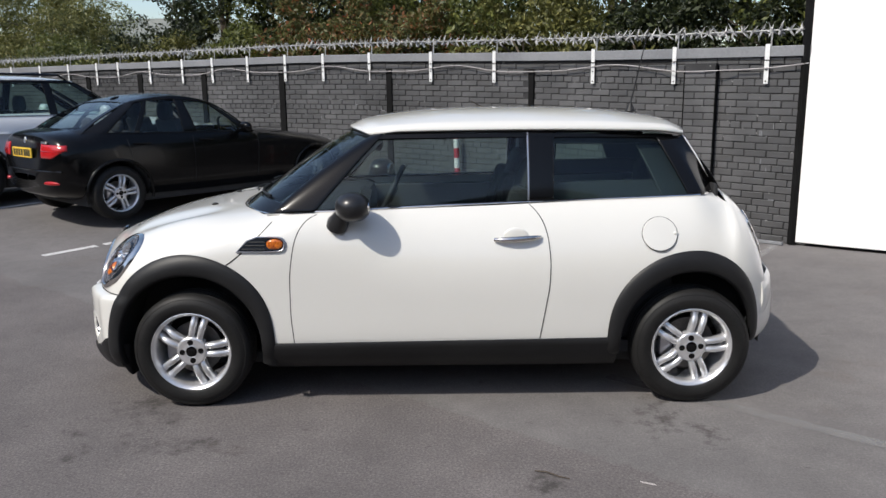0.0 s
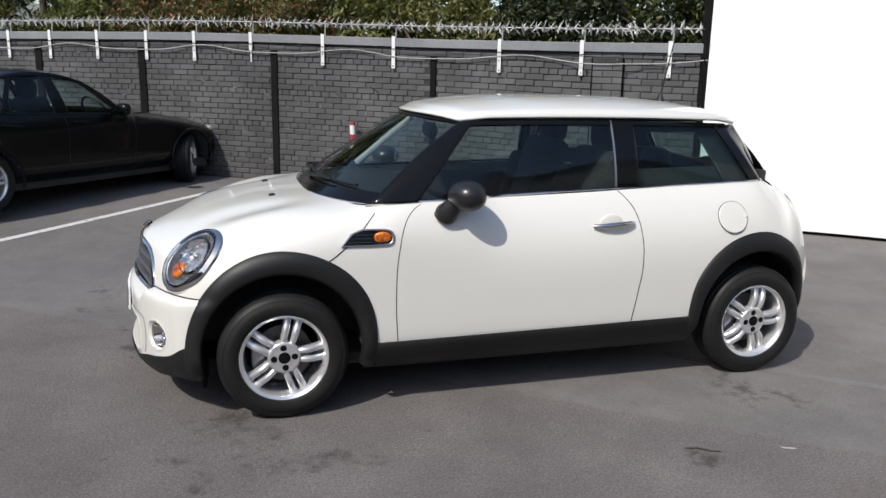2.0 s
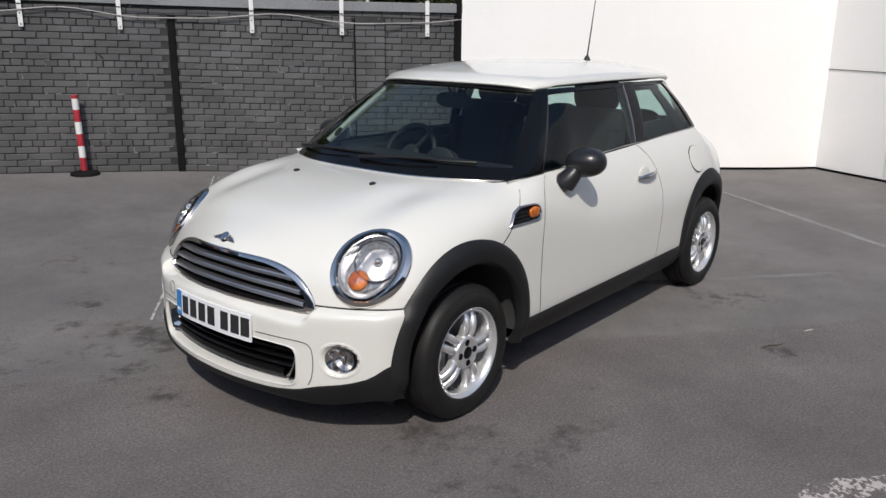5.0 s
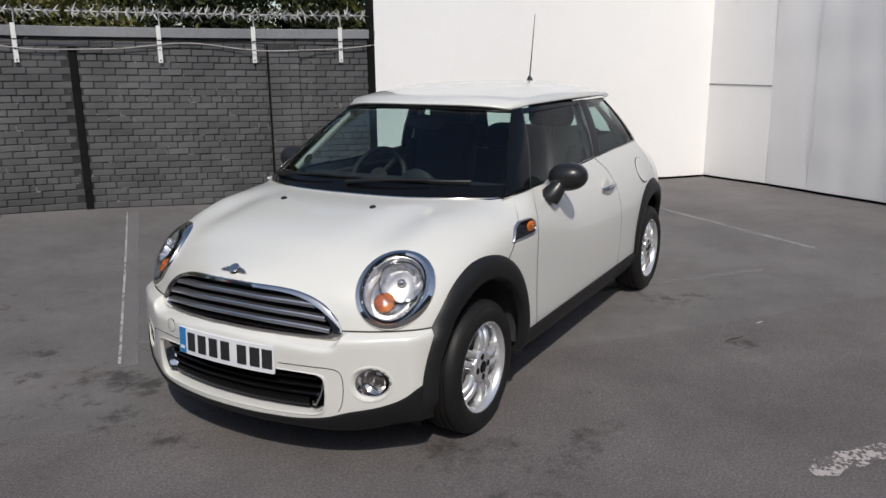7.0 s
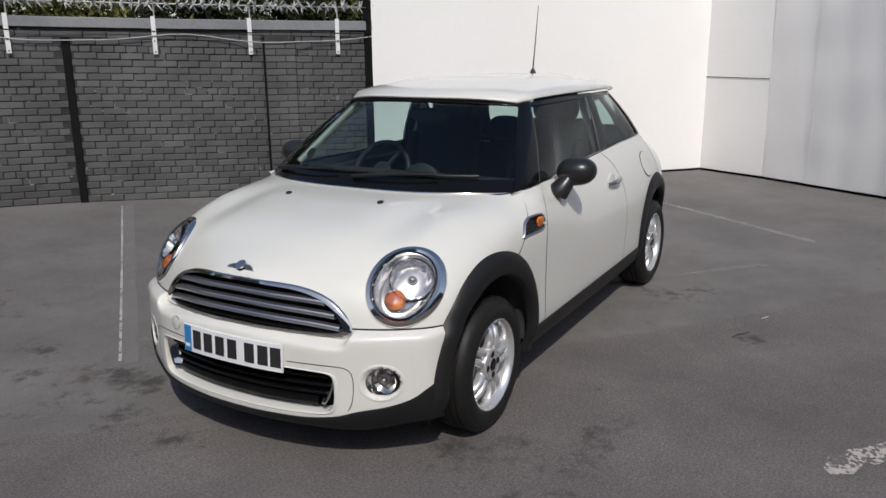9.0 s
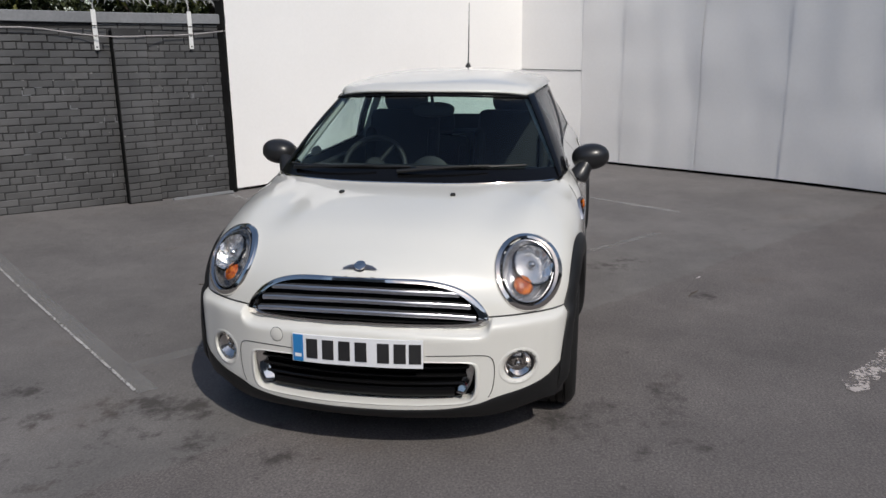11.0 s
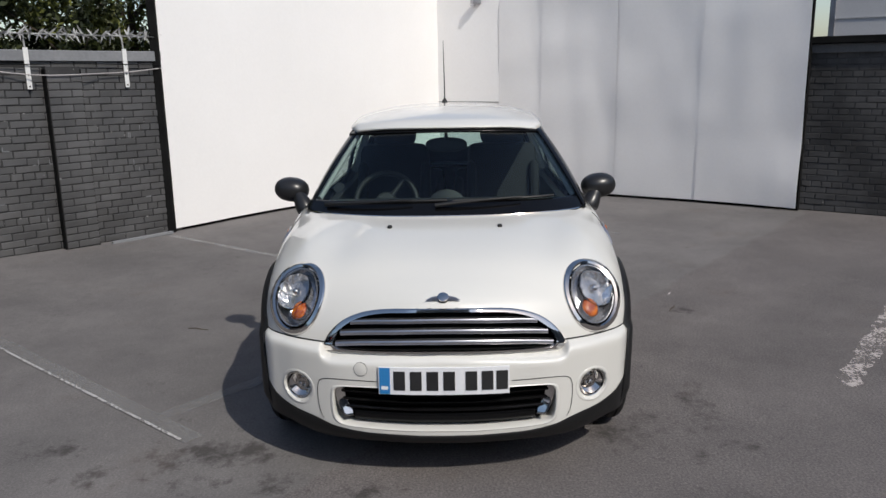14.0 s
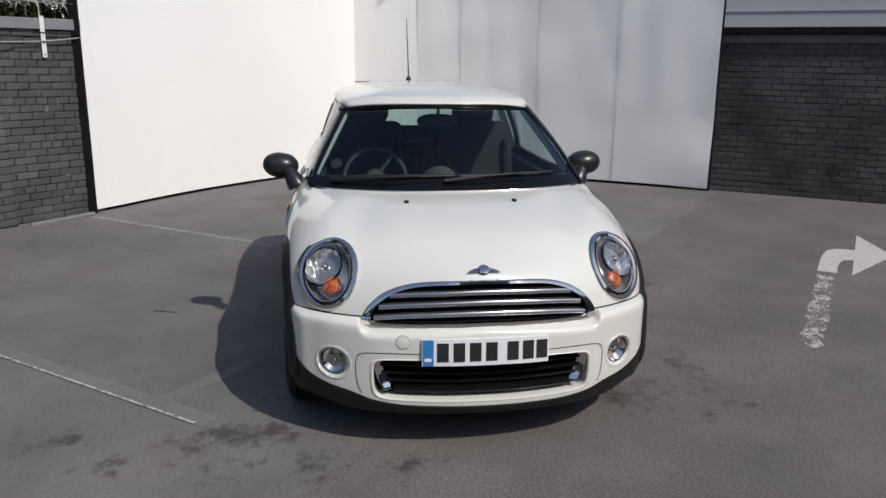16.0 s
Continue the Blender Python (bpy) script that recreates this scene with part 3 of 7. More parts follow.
floor_y = lambda p: rise(p.y, p.x)
wall_left = wall_core("wall_north", LEFT_END, CORNER, 0.22, floor_y, wall_top, MORTAR, "dark grey painted brick yard wall with coping")
wall_mid = wall_core("wall_east", CORNER, RIGHT_END, 0.22, floor_y, wall_top, MORTAR, "dark grey painted brick yard wall beside white boards")
coping_run(wall_left, LEFT_END, CORNER, wall_top, COPING)
coping_run(wall_mid, CORNER, RIGHT_END, wall_top, COPING)


def on_wall(x):
    """The point of the wall's line at x, its way and the way out of its face."""
    if x < CORNER.x:
        p, way = CORNER + D1 * ((x - CORNER.x) / D1.x), D1
    else:
        p, way = CORNER + D2 * ((x - CORNER.x) / D2.x), D2
    return p, way, Vector((way.y, -way.x))


def wall_pose(x, z, out=0.0):
    p, way, o = on_wall(x)
    return pose(p.x + o.x * out, p.y + o.y * out, z, 0, 0, math.degrees(math.atan2(way.y, way.x)))


# bitumen-filled joints down the wall, and the shallow pier
for x, w in ((-6.2, 0.12), (-5.0, 0.12), (-3.69, 0.11), (-2.30, 0.11), (-0.68, 0.09), (1.07, 0.075)):
    p, way, o = on_wall(x)
    zb, zt = rise(p.y, p.x), wall_top(p) - 0.19
    ob = part("joint", boxed((-w / 2, -0.045, zb - 0.02), (w / 2, 0.0, zt), 0.006), TAR, wall_left if x < 1 else wall_mid, "black bitumen joint", smooth=False)
    ob.matrix_basis = wall_pose(x, 0)
pier_out = on_wall(2.6)[2] * 0.075
# black slabs put the shade of the pier's side faces into colour
for x, q in ((2.525, -0.004), (2.765, 0.004)):
    p, way, o = on_wall(x)
    slab = part("pier_return", boxed((q - 0.006, -0.096, rise(p.y, p.x) - 0.02), (q + 0.006, 0.0, wall_top(p) - 0.17), 0.002), TAR, wall_mid, "black pier return, shade put into its colour", smooth=False)
    slab.matrix_basis = wall_pose(x, 0)
p0, p1 = on_wall(2.525)[0] + pier_out, on_wall(2.765)[0] + pier_out
pier = wall_core("pier", p0, p1, 0.1, floor_y, lambda p: wall_top(p) - 0.10, MORTAR, "shallow brick pier on the yard wall")

# ---- white hoarding boards in the corner ----
HOARD = [Vector((3.405, 2.985)), Vector((7.65, 0.24)), Vector((7.08, -0.70)), Vector((4.14, -3.93))]


def hoarding(name, a, b, height, waves, seams, label, seed):
    """A board wall faced with loose white sheeting: a rippled skin, open seams and a dark foot gap."""
    way = (b - a).normalized()
    out = Vector((way.y, -way.x))
    length = (b - a).length
    noise.seed_set(seed)

    def sheet(s0, s1, step):
        def skin(u, v):
            s, z = lerp(s0, s1, u), 0.035 + v * (height - 0.035)
            wave = waves * (noise.noise((s * 0.9, z * 0.55, seed)) + 0.55 * noise.noise((s * 2.6, z * 1.5, seed + 7)) + 0.8 * noise.noise((s * 2.2, z * 0.28, seed + 3)) + 0.5 * noise.noise((s * 0.7, z * 1.9, seed + 11)))
            loose = max(0.0, noise.noise((s1 * 3.1, z * 1.3, seed + 5)) + 0.15) * smooth_step(s1 - 0.10, s1, s)
            slack = max(0.0, noise.noise((s0 * 3.7, z * 1.1, seed + 8)) + 0.05) * smooth_step(s0 + 0.07, s0, s)
            q = a + way * s + out * (0.02 + wave + step * waves / 0.026 + waves * (1.0 * loose + 0.45 * slack))
            return (q.x, q.y, z + rise(q.y, q.x))
        return skin
    core = Vector((-out.x, -out.y)) * 0.05
    back = waves * 32
    verts, faces = [], []
    for p in (a + way * 0.004, b - way * 0.004):
        for q in (p + core * back, p + core * (back + 1)):
            verts += [(q.x, q.y, -0.25), (q.x, q.y, height - 0.2)]
    board = put_mesh(name, verts, [(0, 1, 5, 4), (2, 3, 7, 6), (0, 1, 3, 2), (4, 5, 7, 6), (1, 3, 7, 5), (0, 2, 6, 4)], TAR, smooth=False)
    tagged(board, label, "hoarding", kind="structure")
    cuts = (0.0, *seams, length)
    for k, (s0, s1) in enumerate(zip(cuts, cuts[1:])):
        s0 -= 0.03 if k else 0.0
        thick(put_mesh("sheeting", *grid(sheet(s0, s1, 0.006 * (k % 2)), max(12, int((s1 - s0) / 0.04)), 90), SHEET, board, "loose white plastic sheeting"), 0.003)
    return board


hoard_left = hoarding("hoarding_1", HOARD[0], HOARD[1], 4.2, 0.006, (1.02, 2.14, 3.27), "tall white sheeted hoarding in full sun", 3)
hoard_mid = hoarding("hoarding_2", HOARD[1], HOARD[2], 4.2, 0.003, (), "narrow white sheeted hoarding in the corner", 9)
hoarding("hoarding_3", HOARD[2], HOARD[3], 4.2, 0.026, (0.78, 1.98, 3.16), "tall white sheeted hoarding with rippled surface", 14)
# a horizontal batten joint on the narrow board and the dark edge post of the left one
part("batten", boxed((0.01, -0.030, 1.165), (1.085, -0.022, 1.172)), GAP, hoard_mid, smooth=False).matrix_basis = pose(7.65, 0.24, 0, 0, 0, math.degrees(math.atan2(-0.94, -0.57)) + 0)
edge = HOARD[0] - D2 * 0.02
part("edge_post", boxed((edge.x - 0.045, edge.y - 0.03, -0.02), (edge.x + 0.02, edge.y + 0.05, 4.2), 0.005), TAR, hoard_left, "dark edge post", smooth=False)
flood = thing("floodlight", "small grey floodlight on the hoarding", "lamp", pose(7.22, -0.34, 2.615, 0, 0, 31))
part("housing", boxed((-0.05, -0.07, -0.035), (0.03, 0.07, 0.05), 0.008), SATIN, flood)
part("arm", boxed((0.02, -0.012, -0.06), (0.14, 0.012, -0.035)), SATIN, flood, smooth=False)

# ---- the darker wall past the boards and the building behind it ----
R_A, R_B = Vector((4.43, -3.80)), Vector((1.68, -7.76))
top_right = lambda p: 1.86
floor_zero = lambda p: 0.0
wall_right = wall_core("wall_south", R_A, R_B + (R_B - R_A).normalized() * 4, 0.22, floor_zero, top_right, MORTAR_DARK, "blackened brick yard wall with flat coping")
wall_right.matrix_basis = Matrix()
rw = (R_B - R_A).normalized()
coping_run(wall_right, R_A, R_B + rw * 4, top_right, COPING_DARK)
cap_top = part("parapet_cap", boxed((0, -0.10, 0), (3.05, 0.25, 0.075), 0.006), TAR, wall_right, "black felt cap", smooth=False)
cap_top.matrix_basis = pose(R_A.x + rw.x * 0.0, R_A.y + rw.y * 0.0, 1.862, 0, 0, math.degrees(math.atan2(rw.y, rw.x)))
house = thing("building", "grey clad building behind the yard wall", "building", pose(11.7, -7.42, 0, 0, 0, math.degrees(math.atan2(rw.y, rw.x))))
part("wall", boxed((0.2, 0.0, 0), (16, 8, 7.0)), BUILDING, house, smooth=False)
for i in range(12):
    part("cladding_rib", boxed((0.2, -0.02, 0.5 + i * 0.5), (16, 0.0, 0.53 + i * 0.5)), BUILDING, house, smooth=False)
part("corner_trim", boxed((0.1, -0.06, 0), (0.2, 0.1, 7.05)), SATIN, house, smooth=False)
part("roof", boxed((0, -0.3, 7.0), (16.2, 8.2, 7.2)), SATIN, house, smooth=False)

# plain unseen walls added behind the walk; they close the yard and darken reflections
for name, lo, hi, label in (("unseen_wall_west", (-19, -22, -0.1), (-18.6, 22, 6.5), "unseen plain grey wall added across the yard to darken reflections"), ("unseen_wall_end", (-18.6, -19.4, -0.1), (14, -19, 6.0), "unseen plain grey wall added at the yard's end to darken reflections")):
    tagged(part(name, boxed(lo, hi), FAR_WALL, None, smooth=False), label, "wall", kind="structure")

# ---- car bodies: lofted from profile, plan and section curves; the nose looks to -x ----
class Shell:
    def __init__(self, top, low, mid, half, n_up, n_low, belt):
        self.top, self.low, self.mid, self.half, self.n_up, self.n_low, self.belt = (Curve(*c) for c in (top, low, mid, half, n_up, n_low, belt))
        self.x0, self.x1 = top[0][0], top[-1][0]
        self.valley = 0.0

    def section(self, x, a):
        """a runs from -1 at the bottom centre over 0 at the flank's widest to 1 at the top centre; 0.6 is the belt."""
        w, zm = self.half(x), self.mid(x)
        if a <= 0:
            n, b, t = self.n_low(x), zm - self.low(x), math.sin(-a * math.pi / 2)
            return w * max(0, 1 - t ** n) ** (1 / n), zm - b * t
        n, b = self.n_up(x), self.top(x) - zm
        belt = math.asin(min(1, self.belt(x)) ** (n / 2))
        if a <= 0.6:
            t = a / 0.6 * min(1, self.belt(x))
            y, z = w * max(0, 1 - t ** n) ** (1 / n), zm + b * t
        else:
            f = lerp(belt, math.pi / 2, (a - 0.6) / 0.4)
            y, z = w * max(0, math.cos(f)) ** (2 / n), zm + b * math.sin(f) ** (2 / n)
        if self.valley:
            k = smooth_step(-1.72, -1.35, x) * (1 - smooth_step(-1.28, -1.02, x))
            z -= self.valley * k * (math.exp(-((y - 0.46) / 0.085) ** 2) - 0.7 * math.exp(-((y - 0.63) / 0.07) ** 2))
        return y, z

    def inside(self, x, y, z):
        zm = self.mid(x)
        n, b = (self.n_up(x), self.top(x) - zm) if z > zm else (self.n_low(x), zm - self.low(x))
        return (abs(y) / max(1e-4, self.half(x))) ** n + (abs(z - zm) / max(1e-4, b)) ** n < 1

    def nose_x(self, y, z):
        a, b = self.x0, self.x0 + 1.0
        for _ in range(34):
            c = (a + b) / 2
            a, b = (a, c) if self.inside(c, y, z) else (c, b)
        return b

    def tail_x(self, y, z):
        a, b = self.x1 - 0.6, self.x1
        for _ in range(34):
            c = (a + b) / 2
            a, b = (c, b) if self.inside(c, y, z) else (a, c)
        return a

    def side_y(self, x, z):
        zm = self.mid(x)
        n, b = (self.n_up(x), self.top(x) - zm) if z > zm else (self.n_low(x), zm - self.low(x))
        return self.half(x) * max(0.0, 1 - min(1, abs(z - zm) / b) ** n) ** (1 / n)

    def nose_frame(self, y, z):
        """Place and axes on the nose: across, up the slope, outwards."""
        p = Vector((self.nose_x(y, z), y, z))
        u = Vector((self.nose_x(y + 0.02, z) - self.nose_x(y - 0.02, z), 0.04, 0))
        v = Vector((self.nose_x(y, z + 0.02) - self.nose_x(y, z - 0.02), 0, 0.04))
        n = u.cross(v).normalized()
        if n.x > 0:
            n = -n
        return p, n


def stations(x0, x1, n, ends):
    """n stations, crowded towards both ends."""
    out = []
    for i in range(n):
        u = i / (n - 1)
        c = 0.5 - 0.5 * math.cos(math.pi * u)
        out.append(lerp(x0, x1, lerp(u, c, ends)))
    return out


def shell_mesh(shell, xs, a0, a1, rows, keep):
    """Both halves of the skin between rows a0 and a1; keep(x, y, z, a) says which faces stay."""
    verts, faces, n = [], [], 2 * rows - 1
    for x in xs:
        half = [shell.section(x, lerp(a0, a1, j / (rows - 1))) for j in range(rows)]
        verts += [(x, -y, z) for y, z in half] + [(x, y, z) for y, z in reversed(half[:-1])]
    for i in range(len(xs) - 1):
        for j in range(n - 1):
            q = (i * n + j, (i + 1) * n + j, (i + 1) * n + j + 1, i * n + j + 1)
            c = sum((Vector(verts[k]) for k in q), Vector()) / 4
            jj = j + 0.5 if j < rows - 1 else 2 * rows - 2 - (j + 0.5)
            if keep(c.x, c.y, c.z, lerp(a0, a1, jj / (rows - 1))):
                faces.append(q)
    used = sorted({k for f in faces for k in f})
    index = {k: i for i, k in enumerate(used)}
    return [verts[k] for k in used], [tuple(index[k] for k in f) for f in faces]


def ribbon(name, pts, normals, width, mat, parent, proud=0.0015, label=""):
    """A narrow strip that follows pts on a surface."""
    verts, faces = [], []
    for i, (p, n) in enumerate(zip(pts, normals)):
        way = (Vector(pts[min(i + 1, len(pts) - 1)]) - Vector(pts[max(0, i - 1)])).normalized()
        side = way.cross(Vector(n)).normalized() * width / 2
        for q in (-side, side):
            verts.append(Vector(p) + q + Vector(n) * proud)
    faces = [(2 * i, 2 * i + 1, 2 * i + 3, 2 * i + 2) for i in range(len(pts) - 1)]
    return put_mesh(name, verts, faces, mat, parent, label, smooth=True)


def patch(base, top, u0b, u1b, u0t, u1t, bulge, nu, nv, v0=0.0, v1=1.0, out=(0, -1, 0), lift=0.0):
    """A panel ruled between two curves, bowed outwards."""
    def fn(s, w):
        v = lerp(v0, v1, w)
        p = Vector(base(lerp(u0b, u1b, s))).lerp(Vector(top(lerp(u0t, u1t, s))), v)
        return p + Vector(out) * (bulge * 4 * v * (1 - v) + lift)
    return grid(fn, nu, nv)


def wheel_well(car, shell, hx, hz, r, s, y0, end=185):
    """The dark half-round liner over a wheel, closed on its inner side."""
    verts, faces, n = [], [], 28
    for i in range(n + 1):
        t = radians(lerp(-5, end, i / n))
        x, z = hx + r * math.cos(t), hz + r * math.sin(t)
        verts += [(x, s * (min(shell.side_y(x, max(z, 0.34)), shell.half(hx)) - 0.014), z), (x, s * y0, z)]
    faces = [(2 * i, 2 * i + 1, 2 * i + 3, 2 * i + 2) for i in range(n)] + [tuple(2 * i + 1 for i in range(n + 1))]
    return put_mesh("wheel_well", verts, faces, DARK, car)


MESHES = {}


def wheel(car, at, side, r_tyre, r_rim, width, spokes, twin, steer=0):
    """One road wheel; its outer face looks to -y when side is -1."""
    key = (r_tyre, spokes)
    face = width / 2
    m = pose(*at, 90, 0, steer + (0 if side < 0 else 180))
    if key not in MESHES:
        w = width
        tyre = [(r_rim, -w * 0.46), (r_rim + 0.012, -w * 0.5), (r_tyre - 0.045, -w * 0.56), (r_tyre - 0.015, -w * 0.50), (r_tyre - 0.004, -w * 0.40), *[(r_tyre - (0.0065 if g in (1, 2) else 0.0), w * (c + (g - 1.5) * 0.022)) for c in (-0.27, -0.09, 0.09, 0.27) for g in range(4)], (r_tyre - 0.004, w * 0.37),
                (r_tyre - 0.011, w * 0.43), (r_tyre - 0.020, w * 0.475), (r_tyre - 0.024, w * 0.487), (r_tyre - 0.026, w * 0.483), (r_tyre - 0.042, w * 0.535), (r_tyre - 0.050, w * 0.545), (r_rim + 0.030, w * 0.545), (r_rim + 0.026, w * 0.535), (r_rim + 0.020, w * 0.532), (r_rim + 0.010, w * 0.50), (r_rim, w * 0.46)]
        bt = lathe(tyre, 64)
        rim = [(r_rim - 0.024, -w * 0.45), (r_rim - 0.026, -w * 0.2), (r_rim - 0.019, w * 0.1), (r_rim - 0.014, w * 0.34), (r_rim - 0.008, w * 0.45), (r_rim + 0.004, w * 0.495), (r_rim + 0.010, w * 0.48), (r_rim + 0.004, w * 0.40)]
        br = lathe(rim, 64)
        bs = bmesh.new()
        for o in (-0.0228, 0.0228) if twin else (0.0,):
            wide, ring = 0.0165 if twin else 0.018, []
            for k in range(10):
                t = k / 9
                r = lerp(0.060, r_rim - 0.012, t)
                z = w * lerp(0.36, 0.30, t * t) + 0.013 * math.sin(min(1, t * 1.15) * math.pi) ** 0.8
                off, ww = o * lerp(0.86, 1.12, t), wide * (lerp(0.94, 1.10, t) + (0.28 * max(0, (t - 0.85) / 0.15) ** 2 if twin else 0))
                ring.append([bs.verts.new((r, off + ww * c, z + h)) for c, h in ((-1, -0.030), (-0.98, -0.010), (-0.80, -0.002), (-0.42, 0.004), (0, 0.0058), (0.42, 0.004), (0.80, -0.002), (0.98, -0.010), (1, -0.030))])
            for a, b in zip(ring, ring[1:]):
                for k in range(8):
                    bs.faces.new((a[k], a[k + 1], b[k + 1], b[k]))
            bs.faces.new(ring[0])
        hub = lathe([(0.0250, w * 0.40), (0.0255, w * 0.445), (0.029, w * 0.456), (0.033, w * 0.446), (0.040, w * 0.444), (0.058, w * 0.446), (0.0625, w * 0.452), (0.0695, w * 0.437), (0.0735, w * 0.405), (0.0755, w * 0.2)], 44)
        cap = lathe([(0.001, w * 0.458), (0.019, w * 0.456), (0.0225, w * 0.450), (0.0240, w * 0.462), (0.0262, w * 0.458), (0.0262, w * 0.40)], 28)
        bolt = lathe([(0.001, w * 0.453), (0.0095, w * 0.453), (0.0140, w * 0.4525), (0.0150, w * 0.44)], 16)
        disc = lathe([(0.001, w * 0.02), (0.13, w * 0.02), (0.13, w * -0.1), (0.001, w * -0.1)], 40)
        cal = boxed((-0.14, -0.06, -w * 0.2), (-0.075, 0.06, w * 0.14), 0.012)
        rows = {"tyre": (bt, RUBBER), "wheel": (br, ALLOY), "spoke": (bs, ALLOY), "hub": (hub, ALLOY), "hub_cap": (cap, GLOSS_BLACK), "bolt": (bolt, GLOSS_BLACK), "brake_disc": (disc, DISC_STEEL), "brake_caliper": (cal, SATIN)}
        MESHES[key] = {}
        for n, (bm, mat) in rows.items():
            bmesh.ops.recalc_face_normals(bm, faces=bm.faces)
            me = bpy.data.meshes.new(n)
            bm.to_mesh(me)
            bm.free()
            me.polygons.foreach_set("use_smooth", [True] * len(me.polygons))
            me.set_sharp_from_angle(angle=radians(40))
            me.materials.append(mat)
            MESHES[key][n] = me
    got = MESHES[key]
    rim = new("wheel", got["wheel"])
    rim.parent, rim.matrix_basis = car, m
    for n in ("tyre", "hub", "hub_cap", "brake_disc", "brake_caliper"):
        o = new(n, got[n])
        o.parent = rim
    spin = 3
    for i in range(spokes):
        o = new("spoke", got["spoke"])
        o.parent, o.matrix_basis = rim, pose(0, 0, 0, 0, 0, spin + i * 360 / spokes)
    for i in range(4 if twin else 5):
        o = new("bolt", got["bolt"])
        a = math.tau * i / (4 if twin else 5) + 0.08
        o.parent, o.matrix_basis = rim, pose(0.046 * math.cos(a), 0.046 * math.sin(a), 0.0, 0, 0, 0)
    return rim


def seat(car, x, y, z, mat, wide=0.25, tall=0.58, head=True):
    """A padded seat with backrest, bolsters and head restraint; it faces -x."""
    part("seat_cushion", boxed((-0.28, -wide, 0), (0.22, wide, 0.16), 0.05, pose(x, y, z, 0, -6, 0)), mat, car)
    bm = boxed((-0.06, -wide * 0.96, 0), (0.07, wide * 0.96, tall), 0.05)
    box(bm, (-0.12, -wide, 0.04), (0.04, -wide * 0.72, tall * 0.8), 0.04)
    box(bm, (-0.12, wide * 0.72, 0.04), (0.04, wide, tall * 0.8), 0.04)
    bmesh.ops.transform(bm, matrix=pose(x + 0.2, y, z + 0.12, 0, 17, 0), verts=bm.verts)
    part("backrest", bm, mat, car)
    if head:
        top = Vector((x + 0.2, y, z + 0.12)) + Vector((math.sin(radians(17)), 0, math.cos(radians(17)))) * (tall + 0.10)
        part("head_restraint", ellipsoid(top - Vector((0, 0, 0.015)), (0.06, 0.145, 0.115), None, 0.7), mat, car)
        part("restraint_post", tube([top + Vector((-0.03, -0.05, -0.16)), top + Vector((0, -0.05, 0))], 0.007, 6), SATIN, car)


# ---- the small cream hatchback ----
hatchback = thing("hatchback_car", "cream-white small three-door hatchback with black arches and alloy wheels", "car")
HB = Shell(
    top=((-1.895, 0.46), (-1.890, 0.50), (-1.884, 0.56), (-1.871, 0.618), (-1.859, 0.672), (-1.847, 0.720), (-1.836, 0.744), (-1.813, 0.762), (-1.777, 0.780), (-1.697, 0.815), (-1.56, 0.868),
         (-1.40, 0.906), (-1.22, 0.936), (-1.02, 0.955), (-0.88, 0.972), (-0.60, 1.07), (-0.25, 1.19), (0.4, 1.20), (1.22, 1.22), (1.36, 1.12), (1.405, 1.055), (1.45, 1.026), (1.49, 0.995), (1.53, 0.935), (1.565, 0.86),
         (1.595, 0.76), (1.615, 0.68), (1.65, 0.62), (1.70, 0.58), (1.745, 0.53), (1.768, 0.46)),
    low=((-1.895, 0.38), (-1.885, 0.285), (-1.865, 0.228), (-1.82, 0.188), (-1.70, 0.168), (-1.2, 0.17), (0, 0.185), (1.3, 0.20), (1.6, 0.22), (1.72, 0.27), (1.768, 0.42)),
    mid=((-1.895, 0.43), (-1.85, 0.44), (-1.7, 0.46), (-1.5, 0.50), (-1.2, 0.53), (-0.9, 0.55), (1.4, 0.55), (1.6, 0.50), (1.768, 0.44)),
    half=((-1.895, 0.04), (-1.880, 0.15), (-1.862, 0.230), (-1.84, 0.303), (-1.81, 0.398), (-1.77, 0.515), (-1.725, 0.614), (-1.675, 0.688), (-1.60, 0.757), (-1.5, 0.804), (-1.35, 0.826), (-1.1, 0.833), (-0.6, 0.836),
          (0.3, 0.838), (1.1, 0.834), (1.35, 0.82), (1.47, 0.795), (1.56, 0.745), (1.64, 0.67), (1.70, 0.57), (1.745, 0.40), (1.768, 0.05)),
    n_up=((-1.895, 2.2), (-1.80, 2.15), (-1.70, 2.25), (-1.60, 2.7), (-1.50, 3.2), (-1.22, 4.4), (-1.0, 5.2), (-0.8, 5.2), (-0.55, 3.8), (-0.2, 2.5), (0.4, 2.4), (1.36, 2.6), (1.45, 3.6), (1.60, 3.6), (1.768, 2.5)),
    n_low=((-1.895, 2.9), (-1.7, 4.0), (-1.3, 5.5), (-0.8, 6.0), (1.3, 6.0), (1.768, 3.0)),
    belt=((-1.895, 0.88), (-1.1, 0.88), (-0.85, 0.86), (-0.60, 0.792), (-0.25, 0.655), (0.43, 0.677), (1.22, 0.710), (1.36, 0.845), (1.42, 0.87), (1.768, 0.88)))
HB.valley = 0.015
# the front bumper stands proud of the nose: its outer plan line and how far it reaches out at each height
BUMP_SEAM = 0.566
BUMP_PLAN = Curve((0.0, -1.916), (0.1, -1.914), (0.2, -1.904), (0.26, -1.895), (0.3, -1.888), (0.4, -1.866), (0.457, -1.848), (0.526, -1.817), (0.623, -1.764), (0.70, -1.708), (0.742, -1.676), (0.775, -1.625), (0.80, -1.545), (0.815, -1.46))
